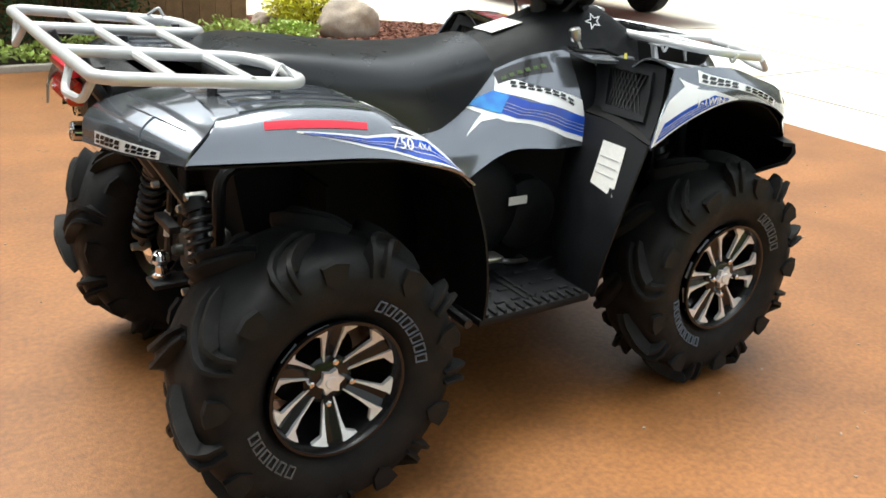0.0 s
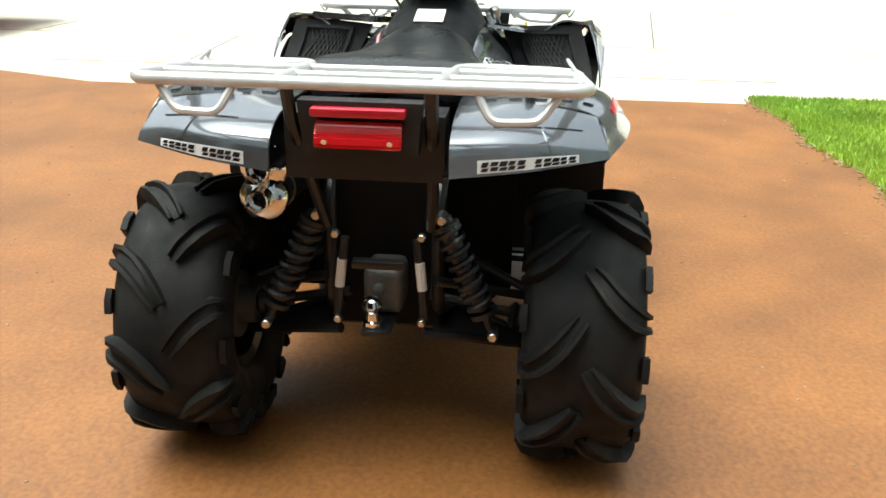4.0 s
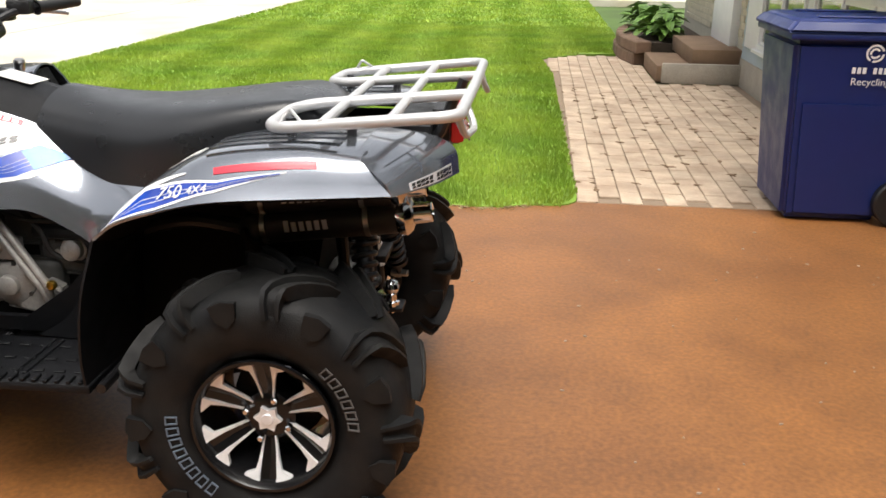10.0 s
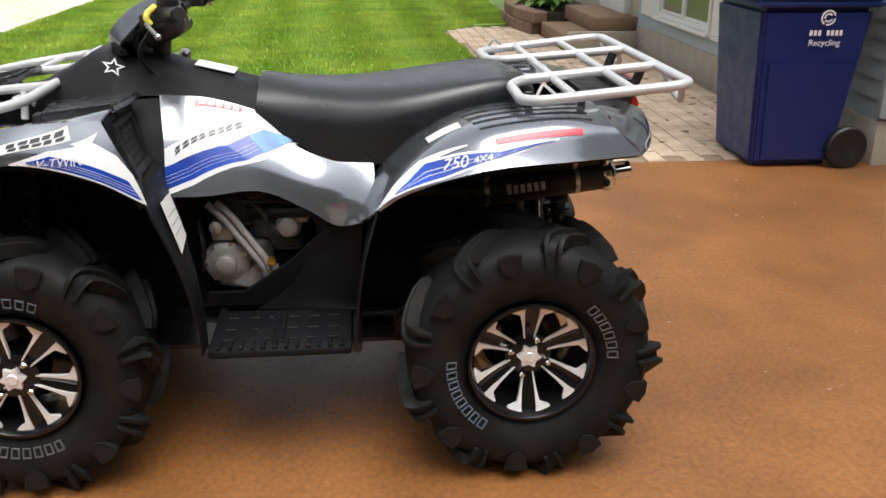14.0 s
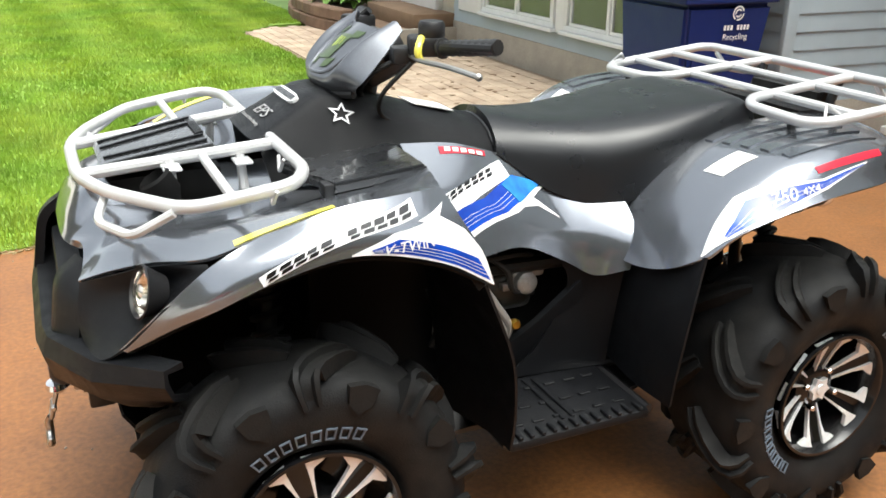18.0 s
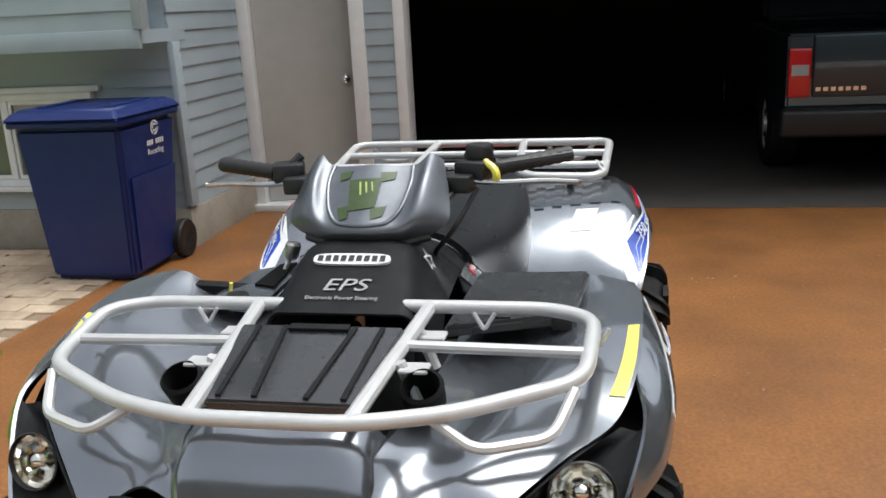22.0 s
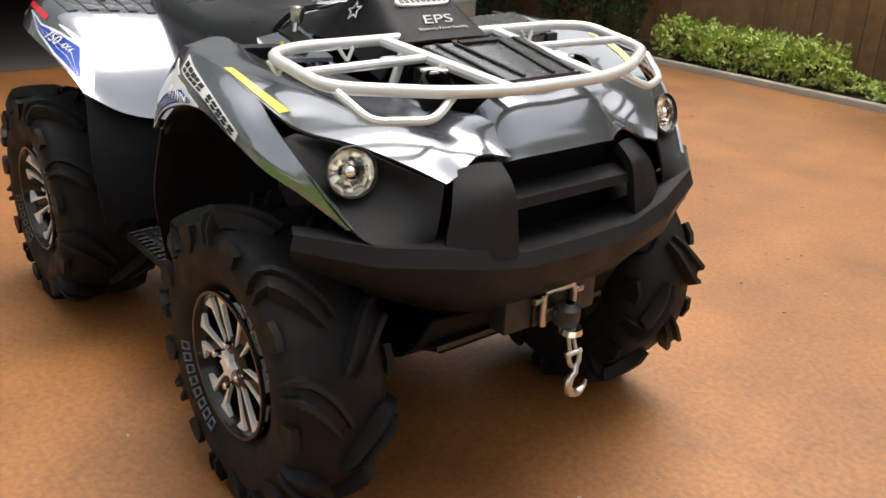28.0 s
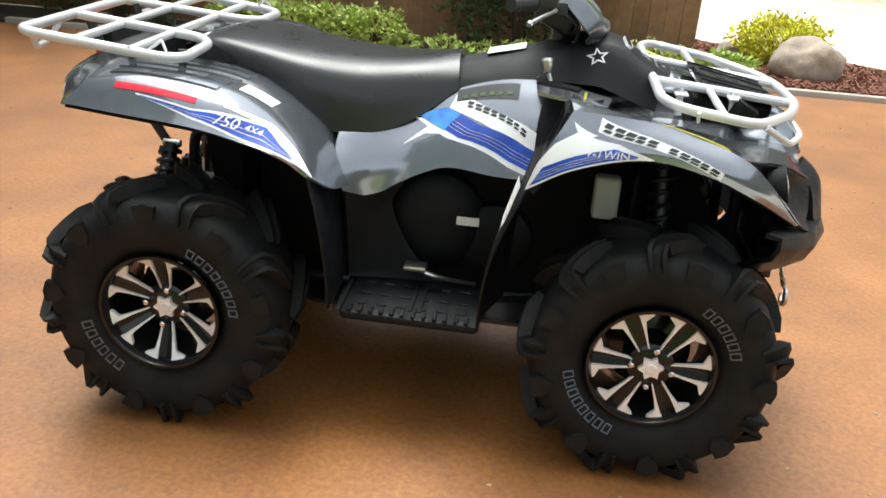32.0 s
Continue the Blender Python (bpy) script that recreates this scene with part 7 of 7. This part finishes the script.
# ---- vehicles ----
def vehicle_wheel(parent, c, r, w, axis, rim):
    b = bmesh.new()
    lathe(b, [(-w / 2, r * 0.62), (-w / 2, r * 0.90), (-w / 2 + 0.02, r), (w / 2 - 0.02, r), (w / 2, r * 0.90), (w / 2, r * 0.62)], c, axis, 32, closed=True)
    t = part("wheel", b, M["tyre"], parent, "road wheel with a pale rim")
    b = bmesh.new()
    a = Vector(axis)
    lathe(b, [(-w / 2 + 0.02, r * 0.63), (-w / 2 + 0.05, r * 0.52), (-w / 2 + 0.04, r * 0.22), (-w / 2, r * 0.18), (-w / 2 - 0.004, 0.001)], c, axis, 28)
    part("rim", b, rim, t)
    s = a.cross(Vector((0, 0, 1))).normalized()
    for k in range(8):
        an = k * math.pi / 4
        p = Vector(c) + a * (-w / 2 + 0.028) + (s * math.cos(an) + Vector((0, 0, math.sin(an)))) * r * 0.36
        b = bmesh.new()
        disc(b, p, a, r * 0.075, 0.012, 10)
        part("rim_slot", b, M["black"], t)


def section_body(name, prof, x0, x1, mat, parent, label="", bevel=0.03):
    """A body pressed from a side outline given as (y, z), between x0 and x1."""
    b = bmesh.new()
    prism(b, [(x0, y, z) for y, z in prof], (x1 - x0, 0, 0))
    bmesh.ops.bevel(b, geom=list(b.edges), offset=bevel, segments=3, affect="EDGES", clamp_overlap=True)
    return part(name, b, mat, parent, label)


def arch(yc, r, n=10):
    return [(yc + r * math.cos(math.pi * k / n), 0.30 + r * math.sin(math.pi * k / n)) for k in range(n + 1)]


red = thing("red_pickup_truck", "red pickup truck with chrome bumper parked on the street", "pickup truck")
prof = [(5.05, 0.42), (5.02, 0.78), (5.10, 0.98), (6.55, 1.06), (10.20, 1.06), (10.22, 0.45)] + [(y, z) for y, z in [(9.62, 0.42)] + arch(9.22, 0.40)[1:-1] + [(8.82, 0.42)]] + [(6.30, 0.36)] + arch(5.90, 0.40)[1:-1] + [(5.50, 0.36)]
section_body("body", prof, 5.62, 7.30, M["red_truck"], red, "", 0.025)
section_body("cab", [(6.60, 1.05), (7.20, 1.62), (8.55, 1.62), (8.65, 1.05)], 5.72, 7.20, M["red_truck"], red, "", 0.04)
part("side_window", boxed(5.700, 5.716, 7.30, 8.45, 1.12, 1.54, 0.004), M["glass_dark"], red)
part("side_trim", boxed(5.600, 5.618, 6.35, 8.78, 0.60, 0.66, 0.006), M["black"], red)
part("sill", boxed(5.64, 5.70, 6.34, 8.78, 0.28, 0.36, 0.01), M["black"], red)
b = boxed(5.55, 7.36, 4.86, 5.02, 0.42, 0.62, 0.03, 3)
part("bumper", b, M["chrome"], red, "chrome front bumper")
b = boxed(5.56, 5.68, 5.02, 5.20, 0.42, 0.62, 0.02, 2)
part("bumper_end", b, M["chrome"], red)
part("marker_lamp", boxed(5.535, 5.549, 4.90, 5.0, 0.49, 0.55, 0.004), M["decal_yellow"], red, "amber side marker")
part("headlamp", boxed(5.70, 6.05, 5.005, 5.03, 0.72, 0.88, 0.01), M["reflector"], red)
part("headlamp", boxed(6.87, 7.22, 5.005, 5.03, 0.72, 0.88, 0.01), M["reflector"], red)
part("grille", boxed(6.06, 6.86, 5.01, 5.03, 0.72, 0.88, 0.01), M["black"], red)
for y in (5.90, 9.22):
    vehicle_wheel(red, (5.74, y, 0.335), 0.335, 0.22, (1, 0, 0), M["rack"])
    vehicle_wheel(red, (7.18, y, 0.335), 0.335, 0.22, (-1, 0, 0), M["rack"])
red.location = (0, 0.3, 0)

pk_ = thing("grey_pickup_truck", "dark blue-grey pickup truck parked inside the garage", "pickup truck")
TX = -5.0


def xsection(name, prof, y0, y1, mat, parent, label="", bevel=0.03):
    b = bmesh.new()
    prism(b, [(x, y0, z) for x, z in prof], (0, y1 - y0, 0))
    bmesh.ops.bevel(b, geom=list(b.edges), offset=bevel, segments=3, affect="EDGES", clamp_overlap=True)
    return part(name, b, mat, parent, label)


archx = lambda xc, r: [(xc + r * math.cos(math.pi * (1 - k / 8)), 0.32 + r * math.sin(math.pi * (1 - k / 8))) for k in range(9)]
xsection("body", [(TX, 0.62), (TX - 0.02, 1.16), (TX - 1.75, 1.16), (TX - 1.8, 1.20), (TX - 4.0, 1.20), (TX - 5.1, 1.08), (TX - 5.2, 0.5), (TX - 4.75, 0.45)] + archx(TX - 4.35, 0.40)[1:-1] + [(TX - 3.9, 0.42), (TX - 1.5, 0.42)] + archx(TX - 1.05, 0.40)[1:-1] + [(TX - 0.55, 0.45)], 1.68, 3.52, M["truck"], pk_, "", 0.03)
xsection("cab", [(TX - 1.82, 1.19), (TX - 2.0, 1.78), (TX - 3.3, 1.80), (TX - 4.0, 1.19)], 1.76, 3.44, M["truck"], pk_, "", 0.05)
part("rear_window", boxed(TX - 1.955, TX - 1.90, 1.95, 3.25, 1.30, 1.68, 0.005), M["glass_dark"], pk_)
tg = part("tailgate", boxed(TX - 0.01, TX + 0.022, 1.86, 3.38, 0.70, 1.15, 0.012), M["truck"], pk_, "dark blue-grey tailgate")
part("tailgate_handle", boxed(TX + 0.0225, TX + 0.032, 2.52, 2.74, 0.98, 1.06, 0.004), M["black"], tg)
b = bmesh.new()
for k in range(7):
    box(b, TX + 0.0225, TX + 0.028, 1.88 + k * 0.052, 1.915 + k * 0.052, 0.745, 0.775)
tagged(part("brand_bar", b, M["chrome"], tg), "bright brand bars", "", "", "stuff")
for y0, y1 in ((1.685, 1.845), (3.395, 3.515)):
    b = boxed(TX - 0.03, TX + 0.03, y0, y1, 0.70, 1.06, 0.015, 2)
    tlp = part("tail_lamp", b, M["red_lens"], pk_, "red and white tail lamp")
    part("reverse_lens", boxed(TX + 0.0305, TX + 0.034, y0 + 0.02, y1 - 0.02, 0.86, 0.94, 0.001, 1), M["print"], tlp)
b = boxed(TX - 0.05, TX + 0.16, 1.63, 3.56, 0.42, 0.62, 0.03, 3)
bp_ = part("rear_bumper", b, M["black"], pk_, "dark rear step bumper")
pt = part("number_plate", boxed(TX + 0.161, TX + 0.166, 2.50, 2.80, 0.47, 0.60, 0.002, 1), M["paper"], bp_, "pale number plate with dark bars")
b = bmesh.new()
for k in range(6):
    box(b, TX + 0.1665, TX + 0.168, 2.53 + k * 0.042, 2.555 + k * 0.042, 0.50, 0.56)
tagged(part("plate_bar", b, M["print"], bp_), "", "", "", "stuff")
part("hitch", boxed(TX + 0.05, TX + 0.19, 2.60, 2.68, 0.34, 0.40, 0.008), M["black"], pk_)
for x in (TX - 1.05, TX - 4.35):
    vehicle_wheel(pk_, (x, 1.80, 0.36), 0.36, 0.24, (0, 1, 0), M["rack"])
    vehicle_wheel(pk_, (x, 3.40, 0.36), 0.36, 0.24, (0, -1, 0), M["rack"])

# ---- planted bed, fence, hedge ----
structure("bed_soil", prism(bmesh.new(), [(-7.2, 4.70, -0.1), (1.45, 4.70, -0.1), (1.45, 6.6, -0.1), (-7.2, 6.6, -0.1)], (0, 0, 0.115)), M["soil"], "dark soil bed along the driveway", "soil")
structure("mulch_bed", prism(bmesh.new(), [(1.452, 4.74, -0.1), (3.9, 4.74, -0.1), (4.1, 5.1, -0.1), (3.6, 5.9, -0.1), (2.6, 6.7, -0.1), (1.452, 6.9, -0.1)], (0, 0, 0.125)), M["mulch"], "reddish bark mulch bed", "mulch")
structure("neighbour_paving", prism(bmesh.new(), [(4.42, 4.70, -0.12), (5.29, 8.0, -0.12), (5.29, 40, -0.12), (-1.0, 40, -0.12), (-1.0, 7.2, -0.12), (2.6, 6.72, -0.12), (3.62, 5.92, -0.12), (4.12, 5.1, -0.12), (3.92, 4.70, -0.12)], (0, 0, 0.112)), M["street"], "pale concrete paving next door", "paving")
ed = structure("bed_edging", boxed(-4.38, 3.9, 4.665, 4.735, -0.1, 0.045, 0.012), M["found"], "low concrete edging along the bed", "edging")


def chips(n, area, seed):
    r = np.random.default_rng(seed)
    V, Fc = [], []
    for _ in range(n):
        x, y = r.uniform(area[0], area[1]), r.uniform(area[2], area[3])
        if y > 6.9 - max(x - 1.5, 0) * 0.75 + (0.35 if x > 3 else 0):
            continue
        a, t = r.uniform(0, 6.28), r.uniform(-0.5, 0.5)
        l, w = r.uniform(0.018, 0.045), r.uniform(0.006, 0.014)
        u = Vector((math.cos(a) * l, math.sin(a) * l, t * l))
        s = Vector((-math.sin(a) * w, math.cos(a) * w, r.uniform(-0.5, 0.5) * w))
        c = Vector((x, y, 0.028 + r.uniform(0, 0.02)))
        k = len(V)
        up = Vector((0, 0, 0.006))
        V += [tuple(p) for p in (c - u - s, c + u - s * 0.6, c + u + s * 0.8, c - u + s, c - u * 0.9 - s + up, c + u * 0.9 - s * 0.6 + up, c + u * 0.9 + s * 0.8 + up, c - u * 0.9 + s + up)]
        Fc += [(k + 4, k + 5, k + 6, k + 7), (k, k + 1, k + 5, k + 4), (k + 1, k + 2, k + 6, k + 5), (k + 2, k + 3, k + 7, k + 6), (k + 3, k, k + 4, k + 7)]
    return raw("mulch_chips", V, Fc, M["mulch"])


tagged(new("mulch_chips", chips(7000, (1.46, 4.0, 4.78, 6.8), 5)), "red-brown shredded bark chips", "mulch", "", "stuff")


def boulder(name, c, s, seed, label):
    r = random.Random(seed)
    b = bmesh.new()
    bmesh.ops.create_icosphere(b, subdivisions=4, radius=1.0)
    for v in b.verts:
        n = noise.noise(v.co * 1.3 + Vector((seed, 0, 0))) * 0.28 + noise.noise(v.co * 3.5 + Vector((0, seed, 0))) * 0.09
        v.co *= 1 + n
        v.co = Vector((v.co.x * s[0], v.co.y * s[1], max(v.co.z, -0.5) * s[2])) + Vector(c)
    ob = part(name, b, M["rock"], None, "", 60)
    return tagged(ob, label, "rock")


boulder("boulder", (2.45, 5.28, 0.14), (0.30, 0.20, 0.22), 4, "rounded tan boulder on the mulch")
boulder("boulder", (1.95, 6.05, 0.06), (0.14, 0.10, 0.10), 9, "small tan stone on the mulch")


def shrub(name, label, c, rx, ry, h, n, size, mat, seed, grp="", z0=0.02):
    """A bush: stems and an uneven crown of many small leaves."""
    r = np.random.default_rng(seed)
    th = thing(name, label, "shrub", grp, (c[0], c[1], z0))
    b = bmesh.new()
    for k in range(7):
        a = k * 0.9 + seed
        q = Vector((c[0] + math.cos(a) * rx * 0.45, c[1] + math.sin(a) * ry * 0.45, z0 + h * 0.7))
        tube(b, spline([(c[0] + math.cos(a) * 0.03, c[1] + math.sin(a) * 0.03, z0), (c[0] + math.cos(a) * rx * 0.2, c[1] + math.sin(a) * ry * 0.2, z0 + h * 0.35), q], 3), [0.018, 0.016, 0.014, 0.011, 0.009, 0.007, 0.004], 6)
    tagged(part("branchwork", b, M["bark"], th), "", "", "", "stuff")
    u = r.uniform(0, 2 * np.pi, n)
    cz = r.uniform(-0.95, 1, n)
    rad = r.uniform(0.35, 1.0, n) ** 0.45
    lump = 1 + 0.20 * np.sin(u * 3 + seed) * np.cos(cz * 4) + 0.12 * np.sin(u * 7 + cz * 9 + seed)
    sxy = np.sqrt(1 - cz ** 2)
    p = np.stack([c[0] + np.cos(u) * sxy * rx * rad * lump, c[1] + np.sin(u) * sxy * ry * rad * lump, z0 + h * 0.5 + cz * h * 0.5 * rad * lump], 1)
    p[:, 2] = np.maximum(p[:, 2], z0 + 0.02)
    d = r.normal(0, 1, (n, 3)) + np.stack([np.cos(u) * sxy, np.sin(u) * sxy, cz * 0.6 + 0.3], 1) * 1.2
    d /= np.linalg.norm(d, axis=1)[:, None]
    s = np.cross(d, r.normal(0, 1, (n, 3)))
    s /= np.linalg.norm(s, axis=1)[:, None]
    l = (size * r.uniform(0.6, 1.3, n))[:, None]
    nn = np.cross(d, s)
    v = np.stack([p - d * l * 0.5, p + s * l * 0.22 + nn * l * 0.05, p + d * l * 0.5, p - s * l * 0.22 + nn * l * 0.05], 1).reshape(-1, 3)
    k = np.arange(n) * 4
    f = np.stack([k, k + 1, k + 2, k + 3], 1)
    lv = new("foliage", raw("foliage", v.tolist(), f.tolist(), mat))
    lv.parent = th
    lv.matrix_parent_inverse = th.matrix_world.inverted()
    tagged(lv, "", "", "", "stuff")
    return th


shrub("golden_shrub", "rounded golden-yellow shrub on the mulch", (2.35, 5.85), 0.42, 0.36, 0.44, 4200, 0.05, M["leaf_gold"], 11)
shrub("golden_shrub", "small yellow-green shrub by the edging", (1.75, 5.0), 0.26, 0.2, 0.22, 1200, 0.05, M["leaf_light"], 12)
# crowns carried up out of view to shade this side of the driveway
shrub("evergreen_hedge", "tall dark evergreen shrub before the fence", (0.02, 5.28), 0.84, 0.40, 2.9, 21000, 0.06, M["leaf_dark"], 13, "evergreens")
shrub("evergreen_hedge", "broad dark evergreen shrub by the garage", (-3.65, 5.30), 1.22, 0.5, 3.2, 26000, 0.06, M["leaf_dark"], 14, "evergreens")
shrub("evergreen_hedge", "dark evergreen shrub at the garage corner", (-4.95, 5.02), 0.52, 0.34, 2.6, 10000, 0.06, M["leaf_dark"], 15, "evergreens")
for i in range(15):
    # lush clump by the big evergreen, thin ivy before the middle one, loose clumps past it
    if i < 6:
        x, rx, h, n = -2.42 + i * 0.25, 0.24, 0.34, 900
    elif i < 10:
        x, rx, h, n = -0.92 + (i - 6) * 0.33, 0.17, 0.15, 260
    else:
        x, rx, h, n = 0.42 + (i - 10) * 0.24, 0.18, 0.25, 480
    kind = "lush light green" if i < 6 else "sparse trailing light green" if i < 10 else "low light green"
    shrub("ground_cover_plant", kind + " leafy plant in the bed", (x, 4.93 + 0.05 * math.sin(i * 2.3)), rx + 0.03 * math.sin(i * 1.7), 0.18, h + 0.05 * math.sin(i * 3.1), n, 0.055, M["leaf_light"], 30 + i, "plants along the bed")
FY = 5.42
fn = thing("board_fence", "brown cedar board fence behind the bed", "fence", "", (-4.4, FY, 0))
for k in range(62):
    x = -7.15 + k * 0.14
    b = bmesh.new()
    hgt = 1.80 + 0.012 * math.sin(k * 2.7)
    box(b, x + 0.0007, x + 0.1393, FY - 0.012 + 0.003 * math.sin(k * 1.9), FY + 0.010, 0.03, hgt, 0.003, 1)
    part("board", b, M["fence"], fn)
for z in (0.35, 1.0, 1.55):
    part("rail", boxed(-7.15, 1.52, FY + 0.011, FY + 0.05, z, z + 0.09, 0.004), M["fence"], fn)
for x in (-4.3, -2.2, -0.3, 1.45):
    part("post", boxed(x, x + 0.09, FY + 0.051, FY + 0.14, 0.0, 1.85, 0.006), M["fence"], fn)

# ---- paver path (nearest pieces as objects of their own) ----
pm = structure("paver_path", prism(bmesh.new(), [(-3.27, -7.05, -0.1), (-1.40, -7.05, -0.1), (-1.468, -2.505, -0.1), (-3.27, -2.505, -0.1)], (0, 0, 0.092)), M["sand"], "sand bed of the paver path", "path")
pme = mesh_of("paver", boxed(-0.058, 0.058, -0.113, 0.113, -0.05, 0.0, 0.004, 1), M["paver"], 0)
rp = random.Random(8)
cnt = 0
rest = bmesh.new()
for c in range(-1, 15):
    x = -1.535 - c * 0.1215
    if x < -3.22:
        continue
    for r in range(30):
        y = -2.62 - r * 0.232 - (0.116 if c % 2 else 0.0)
        if y < -9.15 or (y < -7.0 and x < -2.42):
            continue
        if x + 0.058 > PAVE_EDGE(y) + 0.004:
            continue
        m = pose(x + rp.uniform(-0.002, 0.002), y + rp.uniform(-0.002, 0.002), 0.006 + rp.uniform(-0.003, 0.002), rp.uniform(-0.6, 0.6), rp.uniform(-0.6, 0.6), rp.uniform(-0.8, 0.8))
        if cnt < 296:
            piece("paver", pme, pm, m)
        else:
            o = m.translation
            box(rest, o.x - 0.058, o.x + 0.058, o.y - 0.113, o.y + 0.113, -0.05, o.z)
        cnt += 1
far_p = part("pavers_far", rest, M["paver"], pm, "farther tan pavers", 0)
tagged(far_p, "", "", "", "stuff")
structure("path_end_soil", prism(bmesh.new(), [(-2.43, -9.3, -0.1), (-1.72, -9.26, -0.1), (-1.27, -8.78, -0.1), (-1.39, -7.05, -0.1), (-2.43, -7.05, -0.1)], (0, 0, 0.090)), M["sand"], "sandy end of the paver path", "path")

# leaf bits and small stones on the driveway
rs = random.Random(4)
b = bmesh.new()
for k in range(480):
    x, y = rs.uniform(-4.0, 3.6), rs.uniform(-2.1, 4.4)
    if abs(x) < 1.0 and abs(y) < 0.6:
        continue
    s = rs.uniform(0.003, 0.009)
    a = rs.uniform(0, 6.28)
    prism(b, [(x + math.cos(a + q) * s * w, y + math.sin(a + q) * s * w, 0.0) for q, w in ((0, 1.2), (1.7, 0.7), (3.1, 1.0), (4.6, 0.6))], (0, 0, 0.004))
tagged(part("driveway_debris", b, M["rock"], None, "", 0), "scattered pale grit and leaf bits", "debris", "", "stuff")

# ---- distance past the lawn ----
structure("far_road", boxed(-40, 4.05, -24.5, -20.0, -0.12, 0.03), M["street"], "pale road beyond the lawn", "road")
fh = thing("far_house", "distant brick house with a dark porch", "house", "", (-10, -44, 0))
part("wall", boxed(-16, -2.0, -46, -44, 0, 3.2), M["step"], fh)
for x in (-15.5, -12.6, -9.6, -6.6):
    part("porch_column", boxed(x, x + 0.7, -43.9, -43.2, 0, 3.0, 0.02), M["fence"], fh)
part("porch_floor", boxed(-16, -2, -43.95, -42.8, 0, 0.25, 0.02), M["found"], fh)
part("roof", prism(bmesh.new(), [(-17, -42.5, 3.2), (-17, -47.5, 3.2), (-17, -45, 5.2)], (16, 0, 0)), M["garage"], fh)
for x in (-14.4, -11.2, -8.3):
    wq = part("window", boxed(x, x + 1.2, -44.04, -43.98, 1.0, 2.3), M["glass_dark"], fh)
for i, x in enumerate((-16.5, -13.8, -11.0, -5.5, -3.0)):
    shrub("far_bush", "distant round green bush", (x, -42.3), 0.9, 0.7, 1.3, 900, 0.22, M["leaf_dark"], 60 + i, "far bushes")

# dry clippings along the lawn's edge, dirt in the paver joints
def flakes(name, n, place, size, mat, seed, z):
    r = random.Random(seed)
    b = bmesh.new()
    for k in range(n):
        x, y = place(r)
        s_, a = size * r.uniform(0.5, 1.4), r.uniform(0, 6.28)
        prism(b, [(x + math.cos(a + q) * s_ * w, y + math.sin(a + q) * s_ * w, z) for q, w in ((0, 1.3), (1.5, 0.5), (3.1, 1.1), (4.4, 0.6))], (r.uniform(-0.004, 0.004), r.uniform(-0.004, 0.004), r.uniform(0.003, 0.008)))
    return part(name, b, mat, None, "", 0)


def edge_place(r):
    x = r.uniform(-1.3, 4.0)
    return x, float(LAWN_EDGE(x)) + abs(r.gauss(0, 0.035)) - 0.01


def joint_place(r):
    c, k = r.randrange(14), r.randrange(19)
    return -1.535 - c * 0.1215 + 0.061 + r.gauss(0, 0.012), -2.73 - k * 0.232 + r.uniform(-0.1, 0.1)


tagged(flakes("dry_clippings", 700, edge_place, 0.010, M["dry"], 21, 0.0), "dry tan grass clippings along the lawn edge", "debris", "", "stuff")
tagged(flakes("joint_dirt", 170, joint_place, 0.024, M["joint_dirt"], 22, 0.003), "brown dirt clumps in the paver joints", "dirt", "", "stuff")

# plain walls that close the place, past the street and the neighbour's side, added to block low sky light
structure("closing_wall_street", boxed(30, 30.5, -62, 62, -0.1, 14), M["closing"], "plain dark unseen wall added across the street to block low sky", "wall")
structure("closing_wall_neighbour", boxed(-30, 14.0, 16, 16.5, -0.1, 11), M["closing"], "plain dark unseen wall added past the fence to block low sky", "wall")
structure("closing_wall_lawn", boxed(-60, 30, -62, -61.5, -0.1, 9), M["closing"], "plain dark wall added past the lawn to block low sky", "wall")
